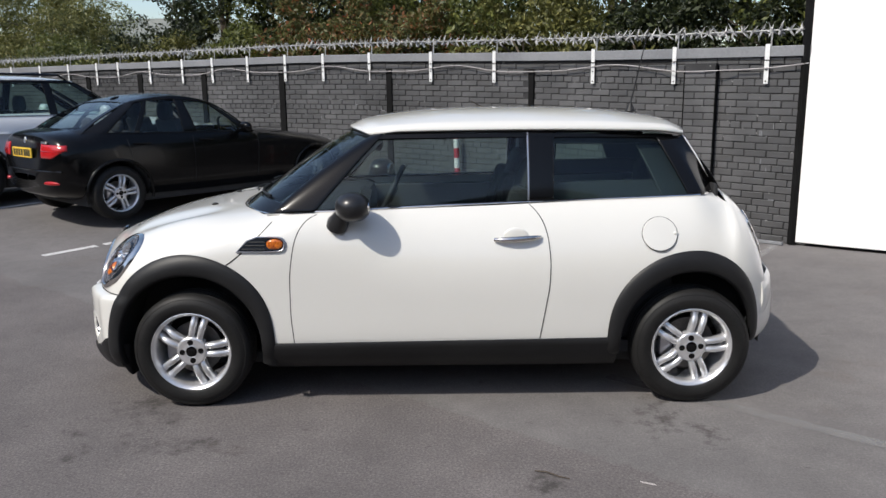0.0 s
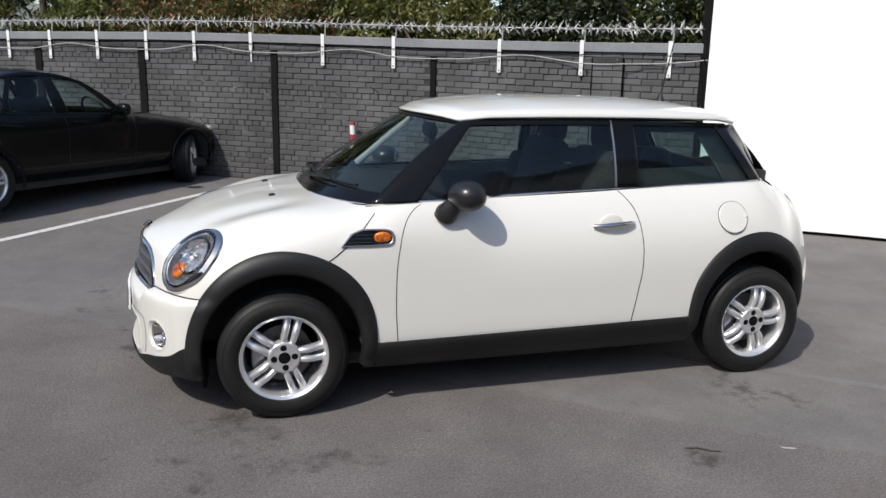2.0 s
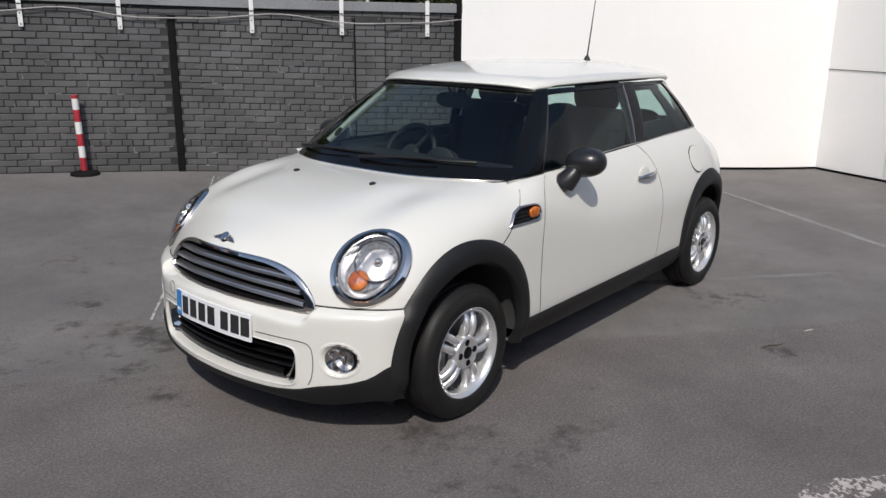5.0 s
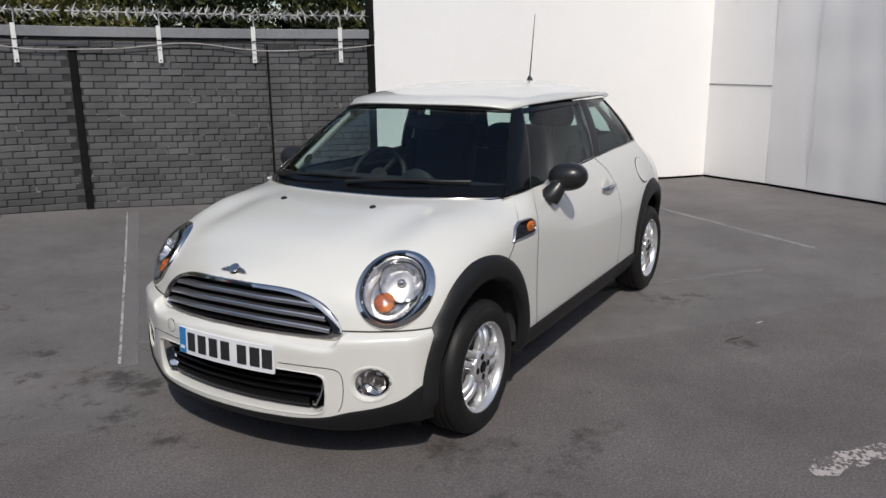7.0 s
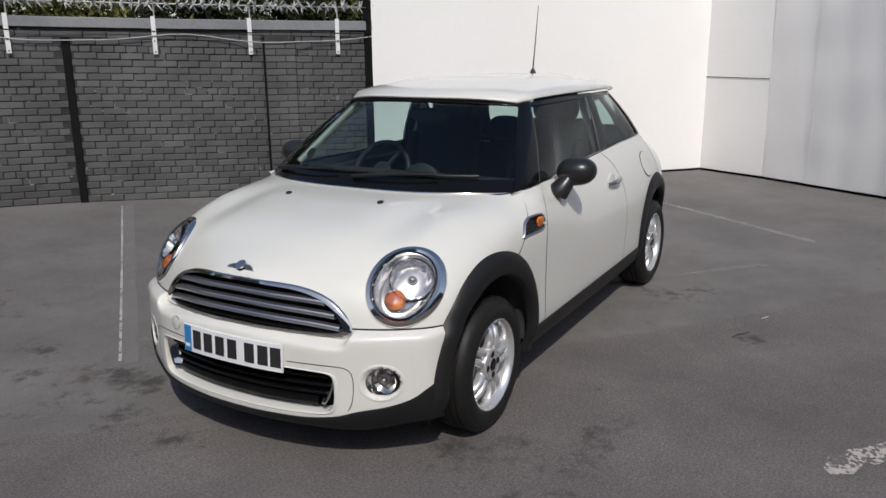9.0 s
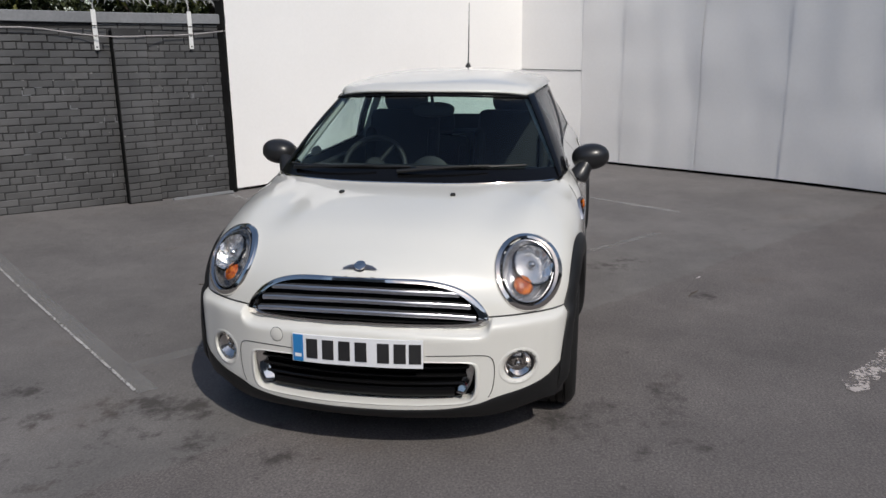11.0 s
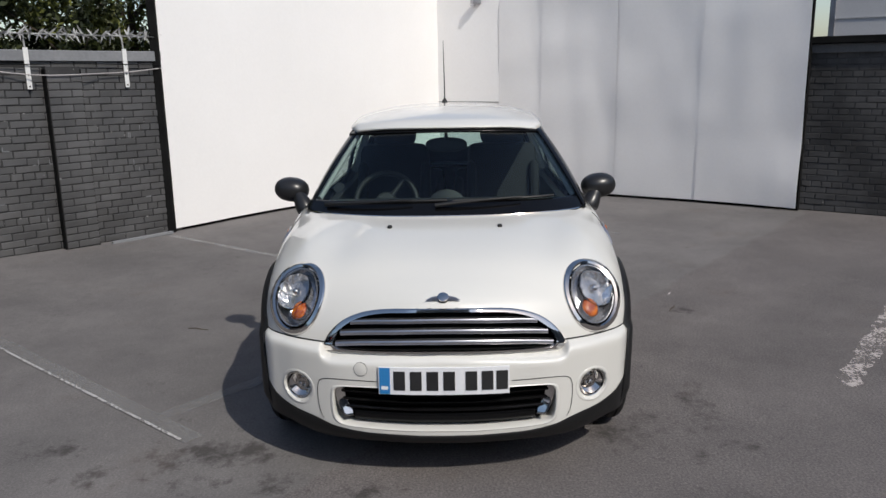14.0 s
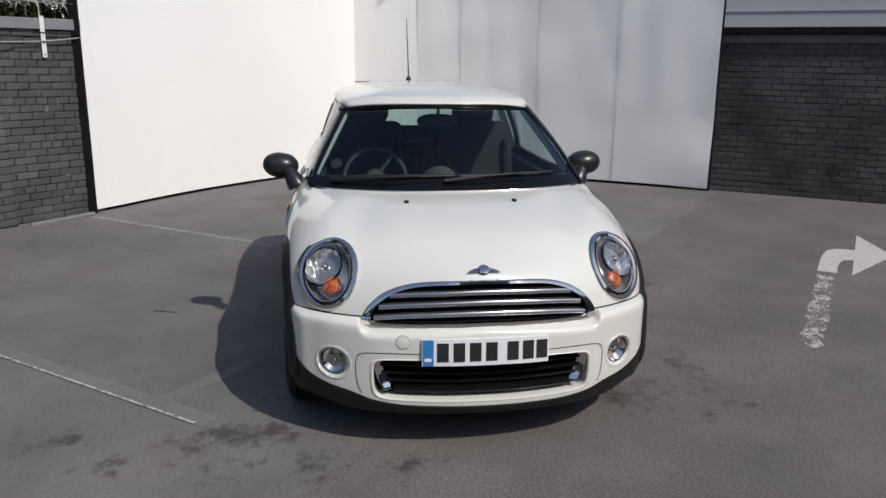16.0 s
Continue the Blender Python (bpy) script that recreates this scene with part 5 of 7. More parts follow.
SILL_Z = Curve((-0.8, 0.335), (0.8, 0.352))
for s in (-1, 1):
    flank_line("door_gap", s, [(DOOR_F(z), z) for z in np.linspace(0.335, 0.955, 40)], 0.0045)
    flank_line("door_gap", s, [(DOOR_R(z), z) for z in np.linspace(0.35, 0.985, 40)], 0.0045)
    # bonnet edge down to the wheel arch
    flank_line("wing_gap", s, [(lerp(-1.022, -0.79, t ** 0.85), lerp(0.727, 0.938, t)) for t in np.linspace(0, 0.92, 26)], 0.0062)
    # door skin: a thin panel just proud of the shell
    thick(put_mesh("door", *grid(lambda u, v: flank(s, lerp(DOOR_F(lerp(0.345, 0.962, v)) + 0.0022, DOOR_R(lerp(0.355, 0.986, v)) - 0.0022, u), lerp(lerp(0.345, 0.355, u), lerp(0.962, 0.986, u), v), 0.0010), 50, 40), PAINT, hatchback, "cream-white door"), 0)
    # sill
    def sill(u, v, s=s):
        x = lerp(-0.86, 0.86, u)
        t = v * math.pi
        zt = SILL_Z(x)
        z = lerp(0.185, zt, v)
        return (x, s * (HB.side_y(x, max(z, 0.3)) + 0.003 + 0.016 * math.sin(t) ** 0.5 - 0.085 * (1 - v) ** 1.7), z)
    thick(put_mesh("sill", *grid(sill, 40, 10), CLADDING, hatchback, "black plastic sill"), 0.004, 0)
    # wheel arch trims
    for k, (hx, hz) in enumerate(HUBS):
        lo, hi = 1, 186
        if k == 0:
            lo, hi = -12, 195

        def arch(u, v, s=s, hx=hx, hz=hz, k=k, lo=lo, hi=hi):
            t = radians(lerp(lo, hi, u))
            c, q = math.cos(t), math.sin(t)
            r_out = 0.452 + 0.022 * max(0, q) ** 2
            r_in = 0.348 + 0.022 * max(0, q)
            if k == 0 and c < 0:
                r_out -= 0.030 * (-c) ** 2
            if k == 0 and c > 0:
                r_out -= 0.035 * c ** 8
            if k == 1 and c < 0:
                r_out -= 0.035 * (-c) ** 8
            if k == 1 and c > 0:
                r_out -= 0.11 * c ** 2
                r_in -= 0.055 * c ** 2
            r = lerp(r_in, r_out, min(1, v * 1.15) if v < 0.999 else 1)
            x, z = hx + r * c, max(0.175, hz + r * q)
            y = HB.side_y(max(-1.9, min(1.74, x)), max(z, 0.25))
            puff = 0.016 * math.sin(math.pi * min(1, max(0.0, v * 1.15))) ** 0.6 + 0.002
            if v < 0.02:
                puff = -0.02
            if k == 0 and x < -1.46 and z < BUMP_SEAM:
                y = max(y, bump_y(x, max(z, 0.30)) + 0.002)
            if k == 0 and c < 0:
                y -= 0.05 * smooth_step(0.30, 0.17, z)
            return (x, s * (y + puff), z)
        thick(put_mesh("wheel_arch", *grid(arch, 64, 14), CLADDING, hatchback, "black plastic wheel arch trim"), 0.004, 0)
        wheel_well(hatchback, HB, hx, hz + 0.01, 0.374, s, 0.44)
        wheel(hatchback, (hx, s * 0.732, 0.290), s, 0.290, 0.1905, 0.178, 5, True)
    # fuel flap on the near flank only
    if s < 0:
        du, dv = flank(s, 1.09, 0.85) - flank(s, 1.01, 0.85), flank(s, 1.05, 0.89) - flank(s, 1.05, 0.81)
        nrm = dv.cross(du).normalized() * (1 if dv.cross(du).y * s > 0 else -1)
        m = Matrix.Translation(flank(s, 1.05, 0.850) + nrm * 0.0015) @ nrm.to_track_quat("Z", "Y").to_matrix().to_4x4()
        part("fuel_flap", lathe([(0.083, -0.003), (0.083, 0.002), (0.080, 0.0045), (0.001, 0.007)], 48, m), PAINT, hatchback)
        part("fuel_flap_gap", lathe([(0.0855, -0.004), (0.0855, 0.0008), (0.083, 0.0008)], 48, m), GAP, hatchback)
        part("flap_nib", ellipsoid(flank(s, 1.125, 0.852, 0.006), (0.012, 0.005, 0.012), None, 1.0, 12, 8), PAINT, hatchback)
    # door handle
    hx0, hx1 = 0.262, 0.482
    cup = ellipsoid(flank(s, 0.365, 0.842, -0.004), (0.062, 0.010, 0.045), None, 1.0, 24, 12)
    part("handle_cup", cup, PAINT, hatchback)
    bar = []
    for i in range(13):
        t = i / 12
        x = lerp(hx0, hx1, t)
        bar.append(flank(s, x, lerp(0.828, 0.840, t) + 0.004, 0.008 + 0.026 * math.sin(math.pi * t) ** 0.5))
    bm = tube(bar, [0.006 + 0.008 * math.sin(math.pi * min(1, max(0.06, i / 12))) ** 0.4 for i in range(13)], 10)
    part("door_handle", bm, CHROME, hatchback, "chrome door handle")
    # side scuttle with its amber repeater
    quad = rounded([(-0.968, 0.792), (-0.905, 0.857), (-0.78, 0.860), (-0.742, 0.852), (-0.733, 0.825), (-0.742, 0.798), (-0.78, 0.790), (-0.968, 0.790)], 1)
    bm = bmesh.new()
    loops = []
    for grow, out in ((1.03, -0.002), (1.03, 0.008), (0.98, 0.012), (0.94, 0.010), (0.92, 0.004)):
        cx, cz = -0.845, 0.824
        loops.append([bm.verts.new(flank(s, cx + (x - cx) * grow, cz + (z - cz) * (1 - (1 - grow) * 1.6), out)) for x, z in quad])
    for a, b in zip(loops, loops[1:]):
        for i in range(len(quad)):
            bm.faces.new((a[i], a[(i + 1) % len(quad)], b[(i + 1) % len(quad)], b[i]))
    scuttle = part("side_scuttle", bm, SATIN, hatchback, "bright-rimmed side scuttle")
    bm = bmesh.new()
    bm.faces.new([bm.verts.new(flank(s, -0.845 + (x + 0.845) * 0.93, 0.824 + (z - 0.824) * 0.89, 0.008)) for x, z in quad])
    part("scuttle_face", bm, GLOSS_BLACK, scuttle, "black face", smooth=False)
    part("repeater", ellipsoid(flank(s, -0.784, 0.825, 0.006), (0.040, 0.010, 0.025), None, 0.85, 24, 14), AMBER, scuttle, "amber side repeater")
    for dz in (-0.016, 0.0, 0.016):
        part("scuttle_slat", tube([flank(s, -0.925 + dz * 0.9, 0.820 + dz, 0.010), flank(s, -0.832, 0.820 + dz, 0.010)], 0.0026, 6), CLADDING, scuttle)
    # door mirror
    mir = part("door_mirror", ellipsoid((-0.405, s * 0.868 + 0.014, 1.003), (0.083, 0.098, 0.069), pose(0, 0, 0, s * 6, 0, s * -10), 0.92, 32, 20), MIRROR_CAP, hatchback, "black door mirror")
    arm = tube([(-0.492, s * 0.790, 0.898), (-0.486, s * 0.800, 0.918), (-0.462, s * 0.822, 0.952), (-0.450, s * 0.840, 0.985)], [0.050, 0.052, 0.042, 0.032], 14)
    part("mirror_arm", arm, MIRROR_CAP, mir)
    glass_m = Matrix.Translation((-0.347, s * 0.850, 1.006)) @ Euler((0, radians(90), s * radians(-16))).to_matrix().to_4x4() @ Matrix.Diagonal((0.038, 0.060, 1, 1))
    part("mirror_glass", lathe([(0.001, 0.012), (0.9, 0.010), (1.0, 0.0)], 28, glass_m), CHROME, mir, "mirror glass")
    # chrome belt line
    flank_pts = [flank(s, x, belt_z(x) + 0.004, 0.002) for x in np.linspace(-0.60, 1.385, 50)]
    part("belt_trim", tube(flank_pts, 0.0055, 6), CHROME, hatchback, "chrome belt trim")
    # bumper parting line and the seam round the intake's lip
    pts, nrm = [], []
    for t in np.linspace(0, 1, 24):
        y = s * lerp(0.485, 0.772, t)
        q, nn = HB.nose_frame(y, BUMP_SEAM + 0.003)
        pts.append(q)
        nrm.append(nn)
    ribbon("bumper_gap", pts, nrm, 0.0055, GAP, hatchback)
    pts, nrm = [], []
    for y, z in rounded([(0.500, 0.260), (0.516, 0.29), (0.523, 0.35), (0.521, 0.405), (0.506, 0.432), (0.46, 0.440), (0.36, 0.442), (0.27, 0.442)]):
        q, nn = bump_frame(s * y, z)
        pts.append(q)
        nrm.append(nn)
    ribbon("lip_gap", pts, nrm, 0.0032, GAP, hatchback)

# black valance under the nose
def valance(u, v):
    t = abs(u * 2 - 1) * 0.78 * (1 if u > 0.5 else -1)
    zt = VAL(abs(t))
    z = lerp(0.165 + 0.035 * smooth_step(0.50, 0.76, abs(t)), zt, v)
    x = bump_x(t, max(0.25, zt))
    return (x - 0.008 + 0.045 * (1 - v) ** 2, t, z)


thick(put_mesh("front_valance", *grid(valance, 61, 8), CLADDING, hatchback, "black plastic front valance"), 0.004)
for s in (-1, 1):
    SP = Curve((0.0, -1.635), (0.35, -1.60), (0.7, -1.565), (1.0, -1.55))
    SY = Curve((0.0, 0.725), (0.35, 0.725), (0.7, 0.705), (1.0, 0.50))
    SZ = Curve((0.0, 0.225), (0.35, 0.19), (0.7, 0.135), (1.0, 0.135))
    thick(put_mesh("splash_panel", *grid(lambda u, v, s=s: (SP(u), s * SY(u), lerp(SZ(u), 0.30, v)), 20, 6), CLADDING, hatchback, "black plastic splash panel"), 0.004)
part("underbody", boxed((-1.50, -0.64, 0.165), (1.52, 0.64, 0.23), 0.02), DARK, hatchback)
# unseen tray added to stop sun leaking into the shadow under the nose
part("light_stop_tray", boxed((-1.77, -0.52, 0.188), (-1.45, 0.52, 0.205), 0.004), DARK, hatchback)
part("engine_bay", boxed((-1.70, -0.42, 0.24), (-0.95, 0.42, 0.70), 0.05), DARK, hatchback)

# ---- greenhouse ----
SIDE_T = Curve((0, 0.532), (0.2, 0.556), (0.5, 0.566), (0.8, 0.520), (1, 0.448))
BX0, BX1, TX0, TX1 = -0.74, 1.395, -0.30, 1.225


SIDE_B = Curve(*((u, HB.side_y(lerp(BX0, BX1, u), belt_z(lerp(BX0, BX1, u))) - 0.004) for u in (0.0, 0.08, 0.16, 0.25, 0.4, 0.55, 0.7, 0.85, 0.94, 1.0)))


def base_curve(s):
    return lambda u: (lerp(BX0, BX1, u), s * SIDE_B(u), belt_z(lerp(BX0, BX1, u)))


def top_curve(s):
    return lambda u: (lerp(TX0, TX1, u), s * SIDE_T(u), 1.326 - 0.024 * u ** 3 - 0.006 * (1 - u) ** 6)


ub = lambda x: (x - BX0) / (BX1 - BX0)
ut = lambda x: (x - TX0) / (TX1 - TX0)
for s in (-1, 1):
    B, T = base_curve(s), top_curve(s)
    out = (0, s, 0.25)

    def pane(name, b0, b1, t0, t1, mat, label="", v0=0.0, v1=1.0, lift=0.0, t=0.004):
        return thick(put_mesh(name, *patch(B, T, ub(b0), ub(b1), ut(t0), ut(t1), 0.014, 24, 14, v0, v1, out, lift), mat, hatchback, label), min(t, 0.012), 0)
    pane("door_window", -0.612, 0.425, -0.282, 0.428, GLASS, "tinted door window", t=0)
    pane("b_pillar", 0.437, 0.555, 0.437, 0.560, GLOSS_BLACK, "black B-pillar", t=0.03)
    pane("pillar_trim", 0.429, 0.437, 0.4305, 0.437, SATIN, "bright pillar strip", lift=0.002, t=0.01)
    pane("quarter_window", 0.555, 1.215, 0.560, 1.075, DARK_GLASS, "tinted rear quarter window", t=0)
    pane("c_pillar", 1.215, 1.395, 1.075, 1.225, GLOSS_BLACK, "gloss black C-pillar", v1=0.955, t=0.03)
    pane("window_rail", -0.612, 1.34, -0.29, 1.17, GLOSS_BLACK, "black rail over the windows", 0.925, 0.985, 0.001, 0.02)
    pane("window_sill", -0.612, 1.395, -0.54, 1.225, GLOSS_BLACK, "black window seal", 0.0, 0.03, 0.001, 0.02)
    # dark cabin lining behind the rear side glass
    pane("side_lining", 0.50, 1.34, 0.50, 1.16, TRIM, "dark side lining", 0.0, 0.30, -0.075, 0.01)
    pane("pillar_lining", 1.10, 1.36, 0.97, 1.18, TRIM, "dark pillar lining", 0.0, 0.93, -0.060, 0.01)
    pane("header_lining", 0.50, 1.30, 0.50, 1.12, TRIM, "dark roof lining edge", 0.86, 1.0, -0.045, 0.01)

for s in (-1, 1):
    def wing_corner(u, v, s=s):
        x = lerp(-0.84, -0.565, u)
        z = lerp(0.900, belt_z(x) + 0.001, v)
        return (x, s * (lerp(HB.side_y(x, z), SIDE_B(max(0.0, ub(x))) + 0.002, v ** 3) + 0.0006 - 0.004 * abs(2 * u - 1) ** 6 - 0.003 * (1 - v) ** 6), z)
    thick(put_mesh("wing_corner", *grid(wing_corner, 20, 6), PAINT, hatchback, "cream-white panel under the pillar"), 0)
WS_HALF = SIDE_B(0) + 0.006
ws_base = lambda u: (-1.005 + 0.225 * abs(2 * u - 1) ** 3.2, lerp(-WS_HALF, WS_HALF, u), 0.972 - 0.014 * abs(2 * u - 1) ** 2)
ws_top = lambda u: (-0.465 + 0.165 * abs(2 * u - 1) ** 2.2, lerp(-0.532, 0.532, u), 1.338 - 0.022 * abs(2 * u - 1) ** 2)
ws_out = (-0.55, 0, 0.6)
thick(put_mesh("windscreen", *patch(ws_base, ws_top, 0.014, 0.986, 0.026, 0.974, 0.022, 44, 22, 0.085, 0.955, ws_out), SCREEN_GLASS, hatchback, "clear windscreen"), 0)
def cowl(u, v):
    """The black scuttle between bonnet and glass, drawn in towards the pillars."""
    q = abs(2 * u - 1)
    w = lerp(-0.090 * (1 - q ** 7), 0.10, v)
    return Vector(ws_base(u)).lerp(Vector(ws_top(u)), w) + Vector(ws_out) * (0.088 * w * (1 - w) + 0.002 + 0.014 * (1 - q ** 5) * (1 - 0.7 * v))


thick(put_mesh("cowl", *grid(cowl, 60, 8), GLOSS_BLACK, hatchback, "black scuttle under the windscreen"), 0.006)
thick(put_mesh("screen_header", *patch(ws_base, ws_top, 0, 1, 0, 1, 0.022, 40, 6, 0.945, 1.0, ws_out, 0.002), GLOSS_BLACK, hatchback, "black screen header"), 0.010, 0)
# gloss A-pillars that wrap from the windscreen round to the side windows
for s in (-1, 1):
    def wrap(u, v, s=s):
        bow = 4 * v * (1 - v)
        k = 0.0 if s < 0 else 1.0
        a, b = abs(k - 0.015), abs(k - 0.027)
        near = Vector(ws_base(a)).lerp(Vector(ws_top(b)), v) + Vector(ws_out) * (0.022 * bow + 0.001)
        edge = Vector(ws_base(k)).lerp(Vector(ws_top(k)), v) + (Vector((0, s, 0.25)) * 0.010 + Vector(ws_out) * 0.015) * bow
        far = Vector(base_curve(s)(ub(-0.602))).lerp(Vector(top_curve(s)(ut(-0.276))), v) + Vector((0, s, 0.25)) * (0.014 * bow + 0.001)
        knee = edge + (edge - (near + far) / 2) * 0.4
        return near.lerp(knee, u).lerp(knee.lerp(far, u), u)
    thick(put_mesh("a_pillar", *grid(wrap, 18, 24), GLOSS_BLACK, hatchback, "gloss black A-pillar"), 0.008, -1 if s > 0 else 1)
# chrome strip at the bonnet's back edge
trim_pts = [(ws_base(u)[0] - 0.046 + 0.03 * abs(2 * u - 1) ** 7, ws_base(u)[1] * 0.985) for u in np.linspace(0.02, 0.98, 50)]
part("bonnet_trim", tube([(x, y, bonnet_z(x, y) + 0.003) for x, y in trim_pts], 0.0042, 6), CHROME, hatchback)
# rear window and tailgate
rw_base = lambda u: (1.428 - 0.035 * abs(2 * u - 1) ** 2.5, lerp(-0.62, 0.62, u), 1.020)
rw_top = lambda u: (1.235 - 0.022 * abs(2 * u - 1) ** 2.5, lerp(-0.45, 0.45, u), 1.300)
thick(put_mesh("rear_window", *patch(rw_base, rw_top, 0.045, 0.955, 0.045, 0.955, 0.015, 30, 12, 0.06, 0.93, (1, 0, 0.4)), DARK_GLASS, hatchback, "tinted rear window"), 0)
for s in (-1, 1):
    def pillar_return(u, v, s=s):
        w = lerp(0.06, 0.985, v)
        p = Vector(base_curve(s)(1.0)).lerp(Vector(top_curve(s)(1.0)), w) + Vector((0, s, 0.25)) * 0.014 * 4 * w * (1 - w)
        k = 0.5 - s * 0.47
        q = Vector(rw_base(1 - k)).lerp(Vector(rw_top(1 - k)), w) + Vector((1, 0, 0.4)) * (0.015 * 4 * w * (1 - w) + 0.003)
        return p.lerp(q, u)
    thick(put_mesh("pillar_return", *grid(pillar_return, 6, 14), GLOSS_BLACK, hatchback, "gloss black pillar return"), 0.004)
    part("tailgate_edge", tube([pillar_return(0.06, v / 16) + Vector((0.006, s * 0.003, 0)) for v in range(17)], [0.003] + [0.0045] * 15 + [0.003], 8), WHITE_PAINT, hatchback, "pale tailgate edge")
thick(put_mesh("tailgate_sill", *patch(rw_base, rw_top, 0.1, 0.9, 0.1, 0.9, 0.015, 24, 4, -0.05, 0.06, (1, 0, 0.4)), PAINT, hatchback), 0.02)
# the roof with its rolled edge
ROOF_HALF = Curve((-0.50, 0.540), (-0.40, 0.548), (-0.1, 0.574), (0.4, 0.588), (0.8, 0.570), (1.1, 0.530), (1.24, 0.503))


def roof(u, v):
    """v runs from the lower rim over the edge to the middle, both sides."""
    q = 2 * v - 1
    bow = abs(q) ** 2.2
    front, back = -0.495 + 0.145 * bow, 1.275 - 0.045 * bow
    e = abs(u * 2 - 1)
    x = lerp(front, back, u)
    w = ROOF_HALF(lerp(-0.42, 1.22, u)) * (1 - 0.055 * smooth_step(0.84, 1.0, e) ** 2)
    crown_z = 1.354 - 0.009 * u ** 2 + 0.074 * (1 - abs(q) ** 3.0) * (1 - e ** 3.2 * 0.82) + 0.012 * (1 - e ** 2)
    side = abs(q)
    crown_z -= 0.014 * smooth_step(0.80, 1.0, e) * side ** 5
    z = crown_z + 0.002 - max(0.018 * smooth_step(0.94, 1.0, side), 0.015 * smooth_step(0.90, 1.0, e))
    return (x, w * q if side < 0.94 else math.copysign(w * (0.94 + (side - 0.94) * 0.8), q), z - 0.004)


thick(put_mesh("roof", *grid(roof, 70, 61), PAINT, hatchback, "cream-white roof"), 0.014)
part("headlining", boxed((-0.28, -0.45, 1.312), (1.02, 0.45, 1.332), 0.008), TRIM, hatchback)
aerial = part("aerial_base", lathe([(0.001, 0.045), (0.010, 0.042), (0.024, 0.012), (0.030, 0.0), (0.001, -0.01)], 20, pose(1.075, 0.029, 1.403)), CLADDING, hatchback, "black roof aerial")
part("aerial_mast", tube([(1.075, 0.029, 1.44), (1.10, 0.030, 1.56), (1.165, 0.036, 1.86)], [0.005, 0.0042, 0.002], 8), CLADDING, aerial)
# tail lamps and rear bumper band
for s in (-1, 1):
    def on_tail(r, t, out, s=s):
        y, z = 0.592 + 0.066 * r * math.cos(t), 0.800 + 0.125 * r * math.sin(t)
        p = Vector((HB.tail_x(y, z), s * y, z))
        return p + Vector((0.85, s * 0.45, 0.28)) * out
    turns = [math.tau * i / 40 for i in range(40)]
    tail = part("tail_lamp", tube([on_tail(1, t, 0.003) for t in turns], 0.0085, 8, True), CHROME, hatchback, "upright tail lamp with chrome rim")
    for name, mat, r0, r1 in (("lens", RED_LENS, 0.0, 0.62), ("clear_lens", REFLECTOR, 0.60, 1.0)):
        bm = bmesh.new()
        rings = [[bm.verts.new(on_tail(max(0.02, r), t, 0.006 * (1 - r * r) + 0.002)) for t in turns] for r in (r0, lerp(r0, r1, 0.5), r1)]
        for p, q in zip(rings, rings[1:]):
            for i in range(40):
                bm.faces.new((p[i], p[(i + 1) % 40], q[(i + 1) % 40], q[i]))
        part(name, bm, mat, tail)
rear_half = [(1.585, 0.745), (1.60, 0.732), (1.62, 0.712), (1.66, 0.65), (1.71, 0.54), (1.745, 0.38), (1.765, 0.20), (1.77, 0.0)]
rear_full = [(x, -y) for x, y in rear_half] + [(x, y) for x, y in reversed(rear_half[:-1])]


def bumper_band(z0, z1, out, back, wide):
    def fn(u, v):
        k = u * (len(rear_full) - 1)
        i = min(int(k), len(rear_full) - 2)
        x, y = (lerp(rear_full[i][j], rear_full[i + 1][j], k - i) for j in (0, 1))
        bulge = out * math.sin(math.pi * v) ** 0.6
        return (x - back + bulge, y * (wide + bulge * 0.2), lerp(z0, z1, v))
    return grid(fn, 60, 8)


thick(put_mesh("rear_bumper", *bumper_band(0.40, 0.62, 0.03, 0.03, 0.985), PAINT, hatchback, "cream rear bumper"), 0.01)
thick(put_mesh("rear_valance", *bumper_band(0.27, 0.41, 0.0, 0.06, 0.93), CLADDING, hatchback, "black rear valance"), 0.01)
# cabin
part("dashboard", boxed((-0.90, -0.70, 0.60), (-0.42, 0.70, 0.955), 0.06), TRIM, hatchback)
part("floor_pan", boxed((-0.75, -0.72, 0.24), (1.40, 0.72, 0.30)), TRIM, hatchback, smooth=False)
for s in (-1, 1):
    part("door_card", boxed((-0.55, s * 0.66 - 0.03, 0.30), (1.15, s * 0.66 + 0.03, 0.935), 0.02), TRIM, hatchback)
    part("pillar_lining", tube([(-0.63, s * 0.690, 0.985), (-0.46, s * 0.595, 1.15), (-0.29, s * 0.505, 1.305)], 0.020, 8), PALE_TRIM, hatchback)
    part("pillar_lining", tube([(0.50, s * 0.640, 0.99), (0.50, s * 0.520, 1.315)], 0.022, 8), PALE_TRIM, hatchback)
    seat(hatchback, 0.12, s * 0.36, 0.42, CLOTH, 0.24, 0.655)
    seat(hatchback, 0.90, s * 0.30, 0.43, CLOTH, 0.27, 0.38, True)
part("parcel_shelf", boxed((1.18, -0.62, 0.93), (1.40, 0.62, 0.95)), TRIM, hatchback, smooth=False)
part("tailgate_lining", boxed((1.362, -0.585, 0.95), (1.385, 0.585, 1.062), 0.006), TRIM, hatchback, "dark tailgate lining")
wheel_c = Vector((-0.31, 0.355, 0.905))
wm = Matrix.Translation(wheel_c) @ pose(0, 0, 0, 0, -64, 0)
steer = part("steering_wheel", tube([wm @ Vector((0.178 * math.cos(a), 0.178 * math.sin(a), 0)) for a in np.linspace(0, math.tau, 40, endpoint=False)], 0.016, 10, True), TRIM, hatchback, "dark steering wheel")
